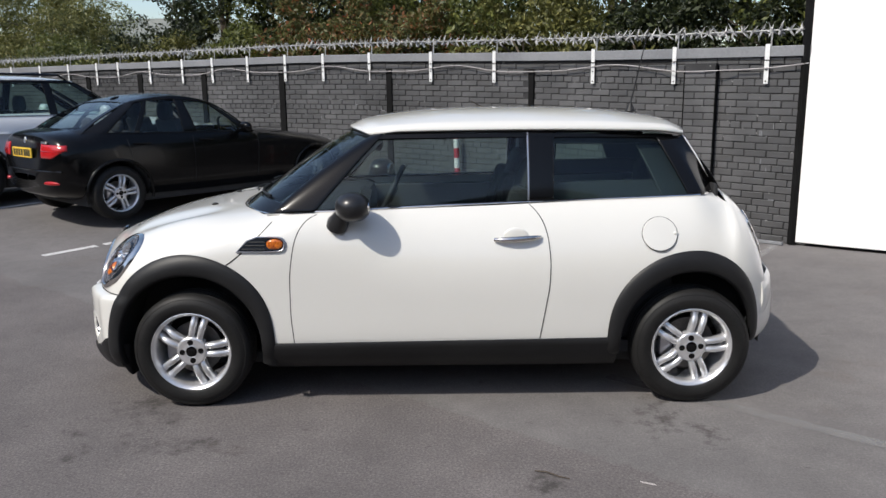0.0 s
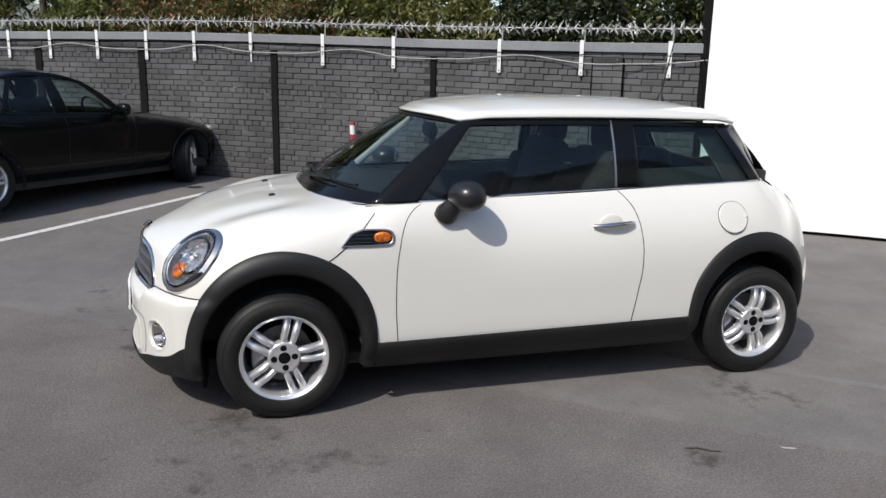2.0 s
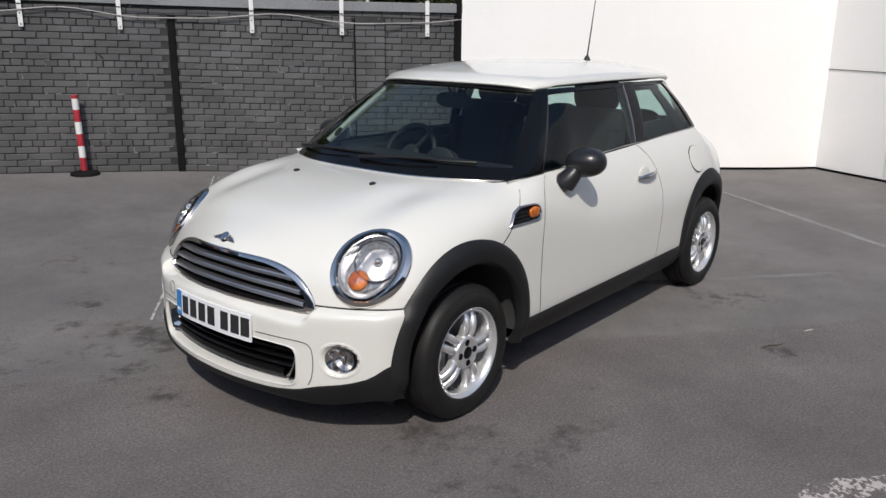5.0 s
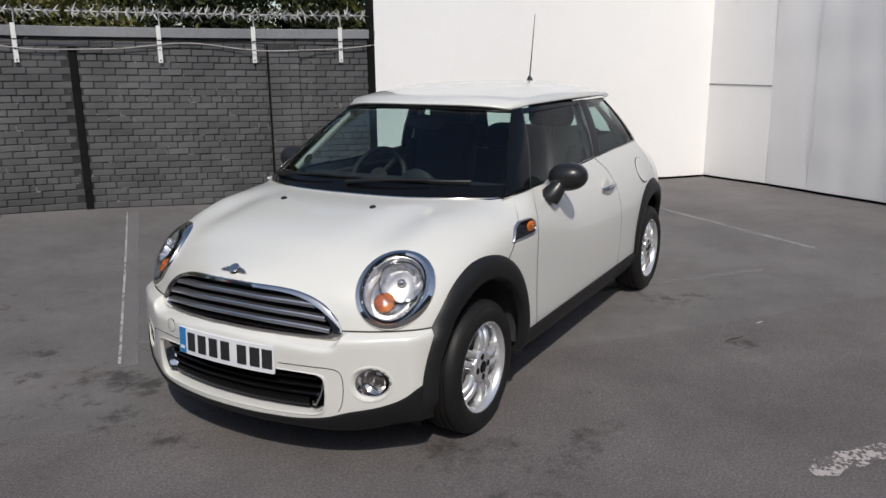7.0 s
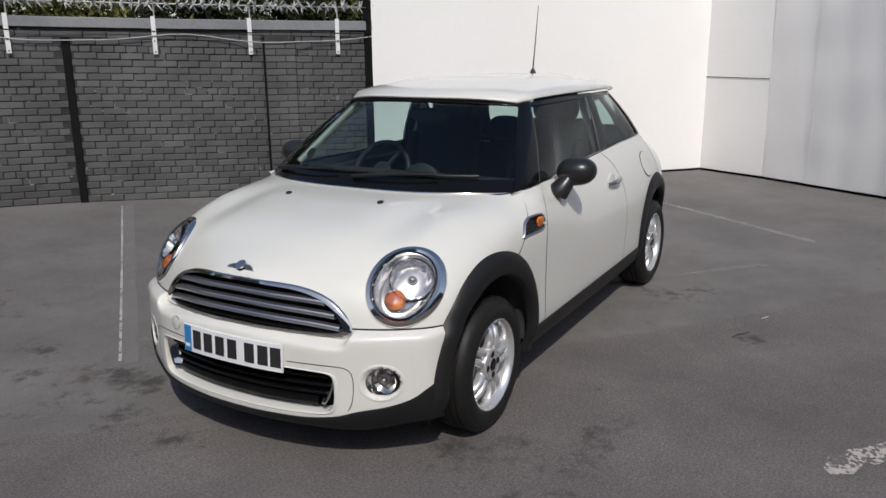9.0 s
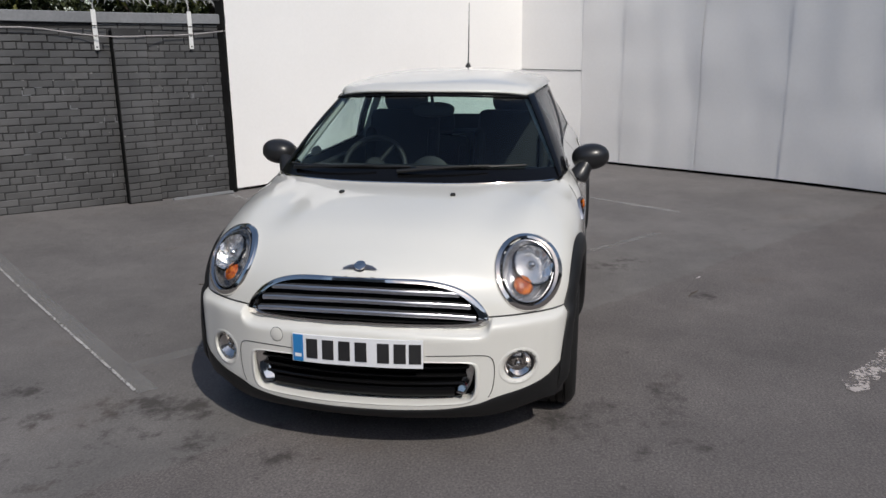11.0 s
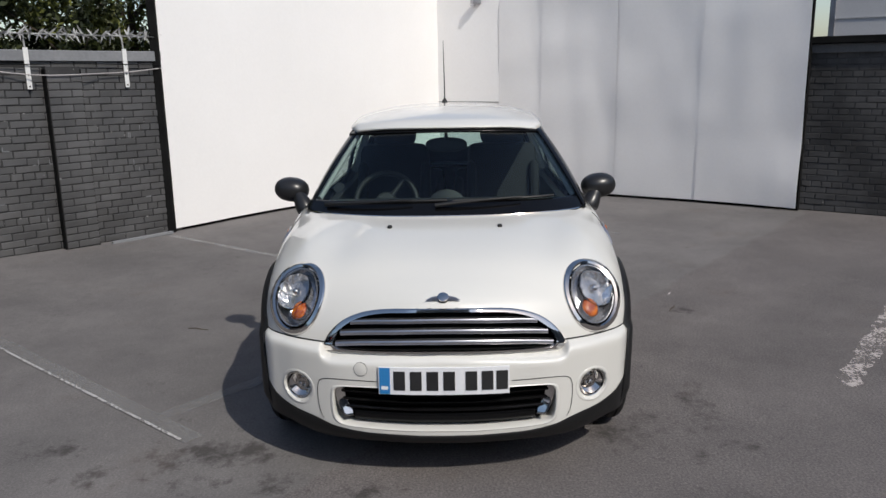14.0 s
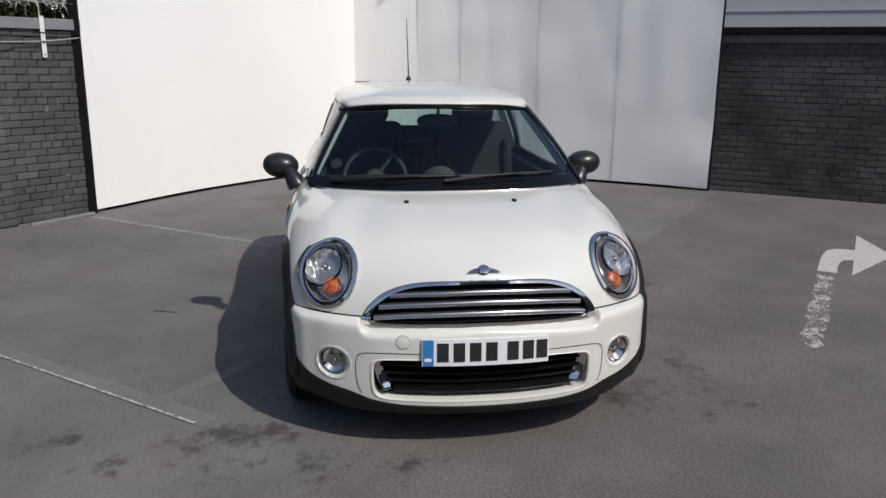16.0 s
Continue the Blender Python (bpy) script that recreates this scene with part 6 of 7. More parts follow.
part("steering_hub", lathe([(0.001, 0.02), (0.05, 0.018), (0.065, 0.0), (0.05, -0.03), (0.001, -0.03)], 20, wm), TRIM, steer)
for a in (0, 2.2, 4.08):
    part("steering_spoke", tube([wm @ Vector((0.04 * math.cos(a + 1.57), 0.04 * math.sin(a + 1.57), 0)), wm @ Vector((0.17 * math.cos(a + 1.57), 0.17 * math.sin(a + 1.57), 0))], 0.013, 8), TRIM, steer)
part("instrument_dial", lathe([(0.001, 0.012), (0.10, 0.012), (0.12, 0.0), (0.11, -0.06), (0.001, -0.06)], 28, pose(-0.47, 0.0, 0.88, 0, -78, 0)), TRIM, hatchback)
imir = part("interior_mirror", ellipsoid((-0.35, 0.0, 1.238), (0.026, 0.118, 0.042), None, 0.8, 24, 12), TRIM, hatchback, "dark interior mirror")
part("mirror_stem", tube([(-0.355, 0, 1.25), (-0.40, 0, 1.325)], 0.009, 8), TRIM, imir)
disc = part("tax_disc", lathe([(0.001, 0.001), (0.030, 0.001), (0.030, 0.0)], 28, Matrix.Translation((-0.655, 0.575, 1.045)) @ pose(0, 0, 0, 0, -50, -14)), TRIM, hatchback, "round paper disc")
# wipers
for y0, y1, tip in ((0.05, -0.54, 0.055), (0.62, 0.02, 0.03)):
    def on_screen(y, v, lift):
        u = (y + WS_HALF) / (2 * WS_HALF)
        p = Vector(ws_base(u)).lerp(Vector(ws_top(u)), v)
        return p + Vector(ws_out) * 0.022 * 4 * v * (1 - v) + Vector(ws_out).normalized() * lift
    arm_pts = [on_screen(lerp(y0, y1, t), lerp(0.03, tip + 0.06, t), 0.022 + 0.014 * math.sin(math.pi * t)) for t in np.linspace(0, 0.75, 8)]
    wiper = part("wiper", tube(arm_pts, [0.011, 0.010, 0.008, 0.007, 0.006, 0.006, 0.005, 0.005], 8), CLADDING, hatchback, "black wiper arm")
    part("wiper_blade", tube([on_screen(lerp(y0, y1, t), lerp(0.085, tip + 0.065, t), 0.010) for t in np.linspace(0.15, 1.05, 12)], 0.007, 6), CLADDING, wiper)

# ---- the other parked cars ----
def cabin(car, sh, c, paint, glass):
    """Windows, pillars, screens and roof over a shell's belt."""
    base_z = lambda x: lerp(c["bz"][0], c["bz"][1], (x - c["bx"][0]) / (c["bx"][1] - c["bx"][0]))
    us = [i / 10 for i in range(11)]
    bx = lambda u: lerp(c["bx"][0], c["bx"][1], u)
    tx = lambda u: lerp(c["tx"][0], c["tx"][1], u)
    half_b = Curve(*((u, sh.side_y(bx(u), base_z(bx(u))) - 0.004) for u in us))
    half_t = Curve(*c["half_top"])
    inv_b = lambda x: (x - c["bx"][0]) / (c["bx"][1] - c["bx"][0])
    inv_t = lambda x: (x - c["tx"][0]) / (c["tx"][1] - c["tx"][0])
    arch_z = lambda u: c["tz"] + c["arch"] * (1 - ((u - 0.55) / 0.55) ** 2) - c["arch"] * 0.6
    for s in (-1, 1):
        B = lambda u, s=s: (bx(u), s * half_b(u), base_z(bx(u)))
        T = lambda u, s=s: (tx(u), s * half_t(u), arch_z(u))
        for name, b0, b1, t0, t1, see in c["panes"]:
            ob = put_mesh(name, *patch(B, T, inv_b(b0), inv_b(b1), inv_t(t0), inv_t(t1), 0.02, 14, 8, 0, 1, (0, s, 0.2)), glass if see else paint, car)
            if see:
                ob.visible_shadow = False
            else:
                thick(ob, 0.012, 0)
        thick(put_mesh("window_rail", *patch(B, T, 0.02, 0.98, 0.02, 0.98, 0.02, 24, 4, 0.93, 1.02, (0, s, 0.2), 0.003), paint, car), 0.012, 0)
        part("belt_trim", tube([Vector(B(u)) + Vector((0, s * 0.006, 0.002)) for u in us], 0.008, 6), c["trim"], car)
    for key, name, way in (("front", "windscreen", (-0.5, 0, 0.6)), ("rear", "rear_window", (0.5, 0, 0.6))):
        xb, kb, xt, kt = c[key]
        hb, ht = half_b(0 if key == "front" else 1), half_t(0 if key == "front" else 1)
        zb = c["bz"][0 if key == "front" else 1]
        B = lambda u: (xb + kb * abs(2 * u - 1) ** 2.2, lerp(-hb, hb, u), zb + 0.012 * (1 - abs(2 * u - 1) ** 2))
        T = lambda u: (xt + kt * abs(2 * u - 1) ** 2.2, lerp(-ht, ht, u), arch_z(0 if key == "front" else 1) + 0.02 * (1 - abs(2 * u - 1) ** 2))
        pane = put_mesh(name, *patch(B, T, 0.06, 0.94, 0.06, 0.94, 0.03, 24, 12, 0.06, 0.95, way), glass, car, "tinted screen")
        pane.visible_shadow = False
        for a, b, v0, v1 in ((0, 0.06, 0, 1), (0.94, 1, 0, 1), (0, 1, -0.03, 0.06), (0, 1, 0.95, 1.0)):
            thick(put_mesh("screen_surround", *patch(B, T, a, b, a, b, 0.03, 16, 8, v0, v1, way, 0.002), paint, car), 0.012, 0)

    def top(u, v):
        q = 2 * v - 1
        front, back = c["front"][2] + c["front"][3] * abs(q) ** 2.2 - 0.02, c["rear"][2] + c["rear"][3] * abs(q) ** 2.2 + 0.02
        e = abs(2 * u - 1)
        return (lerp(front, back, u), half_t(u) * 1.015 * q, arch_z(u) - 0.004 + c["crown"] * (1 - abs(q) ** 2.6) * (1 - 0.55 * e ** 3) + 0.012 * (1 - e * e))
    thick(put_mesh("roof", *grid(top, 40, 31), c["roof"], car, "smooth roof"), 0.02)


def parked_car(name, label, at, size, sh, hubs, tyre, rim, skin, cab, paint, glass):
    car = thing(name, label, "car", at @ Matrix.Scale(size, 4))

    def keep(x, y, z, a):
        for hx, hz in hubs:
            if (x - hx) ** 2 + (z - hz) ** 2 < (tyre + 0.055) ** 2 and abs(y) > 0.5 or abs(x - hx) < tyre + 0.03 and z < hz and abs(y) > 0.5:
                return False
        return not (a > 0.6 and skin[0] < x < skin[1])
    xs = stations(sh.x0, skin[0], 44, 0.7)[:-1] + stations(skin[0], skin[1], 60, 0.0)[:-1] + stations(skin[1], sh.x1, 40, 0.7)
    put_mesh("body", *shell_mesh(sh, xs, -1, 1, 48, keep), paint, car, "glossy painted body shell")
    cabin(car, sh, cab, GLOSS_BLACK, glass)
    for s in (-1, 1):
        for hx, hz in hubs:
            wheel_well(car, sh, hx, hz, tyre + 0.05, s, 0.5)

            def lip(u, v, s=s, hx=hx, hz=hz):
                t = radians(lerp(-12, 192, u))
                r = tyre + 0.048 + 0.03 * v
                x, z = hx + r * math.cos(t), hz + r * math.sin(t)
                return (x, s * (sh.side_y(x, max(z, sh.mid(x))) + 0.004 + 0.012 * math.sin(math.pi * v)), z)
            thick(put_mesh("arch_lip", *grid(lip, 40, 5), paint if paint is BLACK_PAINT else CLADDING, car), 0.004, 0)
            wheel(car, (hx, s * (0.745 if hx < 0 else 0.775), hz), s, tyre, rim, 0.21, 5, True, 32 if hx < 0 and paint is BLACK_PAINT else 0)
        seat(car, 0.15, s * 0.38, 0.42, CLOTH, 0.26, 0.62)
        part("door_mirror", ellipsoid((cab["mirror"], s * 0.99, cab["bz"][0] + 0.06), (0.06, 0.10, 0.07), None, 0.85, 20, 12), paint, car, "door mirror")
        part("mirror_arm", tube([(cab["mirror"] + 0.01, s * 0.84, cab["bz"][0] + 0.01), (cab["mirror"] + 0.01, s * 0.94, cab["bz"][0] + 0.04)], 0.022, 8), paint, car)
        for x in (cab["handles"]):
            pts = [(lerp(x - 0.1, x + 0.1, i / 6), s * (sh.side_y(x, 0.86) + 0.006 + 0.022 * math.sin(math.pi * i / 6) ** 0.5), 0.865 + 0.012 * i / 6) for i in range(7)]
            part("door_handle", tube(pts, 0.013, 8), paint, car)
        for x0, x1 in cab["gaps"]:
            pts = [Vector((lerp(x0, x1, i / 14), s * sh.side_y(lerp(x0, x1, i / 14), lerp(0.36, cab["bz"][0] - 0.01, i / 14)), lerp(0.36, cab["bz"][0] - 0.01, i / 14))) for i in range(15)]
            ribbon("door_gap", pts, [(0, s, 0)] * 15, 0.006, GAP, car)
    part("rear_bench", boxed((0.85, -0.62, 0.42), (1.25, 0.62, 0.98), 0.08), CLOTH, car)
    for y in (-0.38, 0.38):
        part("head_restraint", ellipsoid((1.20, y, 1.06), (0.05, 0.13, 0.08), None, 0.8, 16, 10), CLOTH, car)
    part("dashboard", boxed((cab["bx"][0] + 0.05, -0.68, 0.6), (cab["bx"][0] + 0.5, 0.68, cab["bz"][0] - 0.02), 0.06), TRIM, car)
    wc = Matrix.Translation((-0.33, 0.38, 0.96)) @ pose(0, 0, 0, 0, -64, 0)
    part("steering_wheel", tube([wc @ Vector((0.18 * math.cos(a), 0.18 * math.sin(a), 0)) for a in np.linspace(0, math.tau, 28, endpoint=False)], 0.015, 8, True), TRIM, car)
    part("underbody", boxed((sh.x0 + 0.35, -0.74, 0.18), (sh.x1 - 0.35, 0.74, 0.30), 0.02), DARK, car)
    part("lower_lining", boxed((sh.x0 + 0.5, -0.55, 0.3), (skin[0], 0.55, 0.75), 0.05), DARK, car)
    part("boot_lining", boxed((skin[1] - 0.25, -0.60, 0.3), (sh.x1 - 0.25, 0.60, 0.80), 0.05), DARK, car)
    return car


SALOON = Shell(
    top=((-2.17, 0.52), (-2.15, 0.60), (-2.10, 0.685), (-2.0, 0.745), (-1.8, 0.805), (-1.4, 0.865), (-1.0, 0.922), (-0.75, 0.948), (-0.52, 0.968), (-0.3, 1.10), (0.0, 1.21), (1.2, 1.23), (1.60, 1.12), (1.80, 1.05),
         (1.93, 1.035), (2.02, 1.02), (2.08, 0.99), (2.11, 0.90), (2.13, 0.75), (2.15, 0.55)),
    low=((-2.17, 0.40), (-2.12, 0.27), (-1.9, 0.20), (0, 0.19), (1.7, 0.22), (1.96, 0.27), (2.11, 0.33), (2.15, 0.48)),
    mid=((-2.17, 0.46), (-1.8, 0.55), (-1.2, 0.6), (1.6, 0.62), (2.04, 0.62), (2.15, 0.52)),
    half=((-2.17, 0.28), (-2.12, 0.55), (-2.0, 0.74), (-1.8, 0.845), (-1.4, 0.89), (0, 0.905), (1.4, 0.90), (1.8, 0.865), (2, 0.80), (2.08, 0.70), (2.13, 0.52), (2.15, 0.30)),
    n_up=((-2.17, 2.4), (-1.8, 3.0), (-1.2, 4.2), (-0.6, 4.6), (-0.1, 2.8), (1.2, 2.7), (1.7, 3.8), (2.04, 3.6), (2.15, 3.0)),
    n_low=((-2.17, 2.6), (-1.6, 4.0), (1.6, 4.0), (2.15, 3.0)),
    belt=((-2.17, 0.88), (-0.55, 0.86), (-0.27, 0.63), (0.0, 0.556), (1.3, 0.61), (1.60, 0.76), (1.82, 0.88), (2.15, 0.90)))
SALOON_CAB = {"bx": (-0.40, 1.75), "tx": (0.04, 1.14), "bz": (0.937, 1.005), "tz": 1.352, "half_top": ((0, 0.565), (0.4, 0.60), (0.8, 0.59), (1, 0.54)), "crown": 0.045, "arch": 0.085, "roof": BLACK_PAINT, "trim": GLOSS_BLACK, "mirror": -0.20,
           "panes": (("a_pillar", -0.40, -0.28, 0.04, 0.12, False), ("door_window", -0.28, 0.40, 0.12, 0.46, True), ("b_pillar", 0.40, 0.58, 0.46, 0.57, False),
                     ("door_window", 0.58, 1.14, 0.57, 0.90, True), ("window_bar", 1.14, 1.21, 0.90, 0.95, False), ("quarter_window", 1.21, 1.52, 0.95, 1.03, True), ("c_pillar", 1.52, 1.75, 1.03, 1.14, False)),
           "front": (-0.62, 0.22, -0.06, 0.08), "rear": (1.86, -0.11, 1.08, 0.05), "handles": (0.30, 1.15), "gaps": ((-0.42, -0.46), (0.50, 0.48), (1.24, 1.32))}
HEADING = 48.5
D_CAR, L_CAR = Vector((math.cos(radians(HEADING)), math.sin(radians(HEADING)))), Vector((-math.sin(radians(HEADING)), math.cos(radians(HEADING))))


def bay_pose(near_rear_hub, rear_hub_x, half_track, size):
    """The pose that sets the near rear wheel on a point of the yard, nose towards the wall."""
    p = Vector(near_rear_hub) + D_CAR * rear_hub_x * size + L_CAR * half_track * size
    return pose(p.x, p.y, rise(p.y, p.x), 0, 0, HEADING + 180)


def lens_skin(sh, side, low, high, proud):
    """A tapering lens that wraps from the tail round to the flank, a little proud of the body."""
    def at(u, v):
        turn = radians(lerp(12, 60, u))
        z = lerp(lerp(low, lerp(low, high, 0.55), smooth_step(0.5, 1.0, u)), high - 0.012 * u, v)
        dx, dy = math.cos(turn), math.sin(turn)
        a, b = 0.0, 1.2
        for _ in range(30):
            c = (a + b) / 2
            a, b = (c, b) if sh.inside(1.72 + c * dx, 0.34 + c * dy, z) else (a, c)
        r = a + proud * (math.sin(math.pi * min(max(v, 0.04), 0.96)) ** 0.4) * min(1.0, 0.3 + 8 * min(u, 1 - u))
        return (1.72 + r * dx, side * (0.34 + r * dy), z)
    return at


saloon = parked_car("saloon_car", "glossy black four-door saloon parked nose to the brick wall", bay_pose((-3.57, 4.20), 1.405, 0.775, 0.955), 0.955, SALOON,
                    ((-1.405, 0.318), (1.455, 0.318)), 0.318, 0.210, (-0.50, 1.80), SALOON_CAB, BLACK_PAINT, GLASS)
for s in (-1, 1):
    lamp = thick(put_mesh("tail_lamp", *grid(lens_skin(SALOON, s, 0.742, 0.90, 0.014), 26, 9), RED_LENS, saloon, "red wrap-round tail lamp"), 0.02)
    put_mesh("lamp_bar", *grid(lens_skin(SALOON, s, 0.815, 0.835, 0.018), 26, 3), LENS_DARK, lamp, "dark bar across the lens")
    part("bumper_reflector", ellipsoid((2.09, s * 0.60, 0.47), (0.04, 0.12, 0.025), pose(0, 0, 0, 0, 0, s * 24), 0.8, 16, 8), RED_LENS, saloon, "red reflector")
    part("headlamp", ellipsoid((-1.95, s * 0.60, 0.65), (0.12, 0.18, 0.07), pose(0, 0, 0, 0, 8, s * -38), 0.85, 20, 12), REFLECTOR, saloon, "clear headlamp")
plate_y = part("number_plate", boxed((2.145, -0.26, 0.74), (2.16, 0.26, 0.85), 0.003), PLATE_YELLOW, saloon, "yellow rear plate", smooth=False)
for y in (-0.20, -0.13, -0.06, 0.01, 0.09, 0.15, 0.21):
    part("plate_bar", boxed((2.158, y - 0.024, 0.757), (2.163, y + 0.024, 0.833)), BAR_BLACK, plate_y, smooth=False)
part("boot_badge", lathe([(0.001, 0.01), (0.036, 0.008), (0.038, 0.0)], 20, pose(2.10, 0, 0.93, 0, 80, 0)), CHROME, saloon)
part("boot_script", boxed((2.10, 0.44, 0.905), (2.11, 0.56, 0.93)), CHROME, saloon, smooth=False)
part("roof_fin", ellipsoid((1.00, 0, 1.362), (0.075, 0.018, 0.034), pose(0, 0, 0, 0, 14, 0), 0.9, 16, 10), BLACK_PAINT, saloon, "black roof aerial fin")
part("rear_bumper_crease", tube([(2.05, -0.76, 0.60), (2.125, -0.55, 0.60), (2.162, -0.2, 0.60), (2.162, 0.2, 0.60), (2.125, 0.55, 0.60), (2.05, 0.76, 0.60)], 0.012, 6), BLACK_PAINT, saloon)

ESTATE = Shell(
    top=((-2.20, 0.62), (-2.17, 0.74), (-2.10, 0.83), (-1.9, 0.91), (-1.4, 0.985), (-1.0, 1.03), (-0.8, 1.06), (-0.5, 1.2), (-0.2, 1.28), (1.9, 1.30), (2.08, 1.15), (2.18, 1.0), (2.26, 0.8), (2.30, 0.6)),
    low=((-2.20, 0.45), (-2.12, 0.32), (-1.9, 0.26), (1.9, 0.28), (2.2, 0.35), (2.30, 0.5)),
    mid=((-2.20, 0.55), (-1.6, 0.65), (1.6, 0.68), (2.30, 0.55)),
    half=((-2.20, 0.40), (-2.12, 0.66), (-1.95, 0.83), (-1.5, 0.91), (0, 0.93), (1.6, 0.92), (2.0, 0.87), (2.2, 0.76), (2.30, 0.45)),
    n_up=((-2.20, 2.6), (-1.8, 3.4), (-1.0, 4.5), (-0.4, 3.0), (1.6, 2.9), (2.30, 3.0)),
    n_low=((-2.20, 2.8), (-1.6, 4.5), (1.6, 4.5), (2.30, 3.0)),
    belt=((-2.20, 0.88), (-0.8, 0.88), (-0.45, 0.70), (1.8, 0.66), (2.05, 0.8), (2.30, 0.9)))
SUV_CAB = {"bx": (-0.72, 1.98), "tx": (-0.05, 1.78), "bz": (1.06, 1.09), "tz": 1.515, "half_top": ((0, 0.60), (0.4, 0.64), (0.8, 0.63), (1, 0.58)), "crown": 0.06, "arch": 0.02, "roof": WHITE_PAINT, "trim": CHROME, "mirror": -0.30,
           "panes": (("a_pillar", -0.72, -0.56, -0.05, 0.03, False), ("door_window", -0.56, 0.26, 0.03, 0.26, True), ("b_pillar", 0.26, 0.36, 0.26, 0.36, False),
                     ("door_window", 0.36, 1.12, 0.36, 1.08, True), ("c_pillar", 1.12, 1.22, 1.08, 1.16, False), ("quarter_window", 1.22, 1.72, 1.16, 1.56, True), ("d_pillar", 1.72, 1.98, 1.56, 1.78, False)),
           "front": (-0.98, 0.26, -0.14, 0.09), "rear": (2.08, -0.10, 1.82, -0.04), "handles": (0.15, 1.0), "gaps": ((-0.66, -0.70), (0.32, 0.31), (1.16, 1.2))}
estate = parked_car("estate_car", "silver-white tall estate car parked beside the black saloon", bay_pose((-5.75, 5.15), 1.33, 0.80, 1.0), 1.0, ESTATE,
                    ((-1.33, 0.345), (1.33, 0.345)), 0.345, 0.235, (-0.80, 2.02), SUV_CAB, WHITE_PAINT, DARK_GLASS)
for s in (-1, 1):
    part("roof_rail", tube([(0.02, s * 0.58, 1.52), (0.12, s * 0.60, 1.585), (0.8, s * 0.615, 1.60), (1.5, s * 0.60, 1.59), (1.62, s * 0.58, 1.53)], 0.016, 8), GLOSS_BLACK, estate, "black roof rail")
    part("tail_lamp", ellipsoid((2.16, s * 0.74, 0.98), (0.09, 0.12, 0.17), pose(0, 0, 0, 0, -8, s * 28), 0.8, 20, 12), RED_LENS, estate, "red tail lamp")
    part("headlamp", ellipsoid((-2.02, s * 0.68, 0.80), (0.12, 0.17, 0.08), pose(0, 0, 0, 0, 8, s * -34), 0.85, 20, 12), REFLECTOR, estate, "clear headlamp")

# ---- wall furniture: straps, spinning spikes, cable ----
def strap_bracket(x, short=False):
    p = on_wall(x)[0]
    top = wall_top(p)
    b = thing("strap_bracket", "white perforated steel strap bracket on the wall", "bracket", wall_pose(x, top, 0.053), "wall strap brackets")
    low = -0.20 if short else -0.35
    bm = boxed((-0.022, -0.006, low), (0.022, 0.0, 0.02), 0.002)
    part("strap", bm, STRAP, b, smooth=False)
    if short:
        part("strap_tail", boxed((-0.003, -0.005, -0.34), (0.012, -0.001, low), 0.001), STRAP, b, "thin lower end", smooth=False)
    for z in (-0.13,) if short else (-0.13, -0.22, -0.325):
        bm = lathe([(0.007, 0), (0.007, 0.006), (0.001, 0.007)], 8, pose(0, -0.006, z, 90, 0, 0))
        part("bolt", bm, TAR, b)
    part("stalk", tube([(0.015, 0.04, -0.02), (0.015, 0.05, 0.10), (0.015, 0.05, 0.155)], 0.008, 6), GALV, b)
    return b


STRAPS = (-8.2, -7.4, -6.65, -5.95, -5.45, -4.75, -4.08, -3.5, -2.86, -2.22, -1.62, -0.94, -0.115, 0.655, 1.70, 2.42, 3.13)
for x in STRAPS:
    strap_bracket(x, x in (-5.45, -0.94))


def spike_star(seed):
    """Eight flat pointed vanes standing out of a short collar."""
    rng, bm = random.Random(seed), bmesh.new()
    c0, c1 = bm.verts.new((-0.012, 0, 0)), bm.verts.new((0.012, 0, 0))
    for i in range(8):
        a = i * math.tau / 8 + rng.uniform(-0.2, 0.2)
        lean, long = rng.uniform(-0.95, 0.95), rng.uniform(0.055, 0.115)
        tip = Vector((math.sin(lean) * long, math.cos(a) * long * math.cos(lean), math.sin(a) * long * math.cos(lean)))
        side = Vector((0.008, -math.sin(a) * 0.005, math.cos(a) * 0.005))
        rib = tip * 0.5 + Vector((0, math.sin(a), -math.cos(a))) * 0.005
        m0, m1, t, r = (bm.verts.new(q) for q in (tip * 0.62 - side, tip * 0.62 + side, tip, rib))
        for f in ((c0, r, m0), (c1, m1, r), (r, m1, t), (r, t, m0), (c0, c1, r)):
            bm.faces.new(f)
    me = bpy.data.meshes.new("spike_star")
    bm.to_mesh(me)
    bm.free()
    me.materials.append(GALV)
    return me


stars = [spike_star(i) for i in range(5)]
rail_rng = random.Random(4)
for name, a, b in (("north", LEFT_END.x + 3, CORNER.x - 0.02), ("east", CORNER.x + 0.02, 3.42)):
    pts = [on_wall(lerp(a, b, i / 14))[0] for i in range(15)]
    rail = thing("spike_rail", "galvanised rail of rotating spikes along the coping", "security spikes", group="spike rails")
    part("rail", tube([(p.x, p.y, wall_top(p) + 0.145) for p in pts], 0.0075, 8), GALV, rail)
    x = a + 0.05
    while x < b:
        p, way, o = on_wall(x)
        s = new("spike_star", rail_rng.choice(stars))
        s.parent = rail
        s.matrix_basis = pose(p.x, p.y, wall_top(p) + 0.145, rail_rng.uniform(0, 360), 0, math.degrees(math.atan2(way.y, way.x)))
        x += 0.088 * abs(way.x) * rail_rng.uniform(0.85, 1.15)

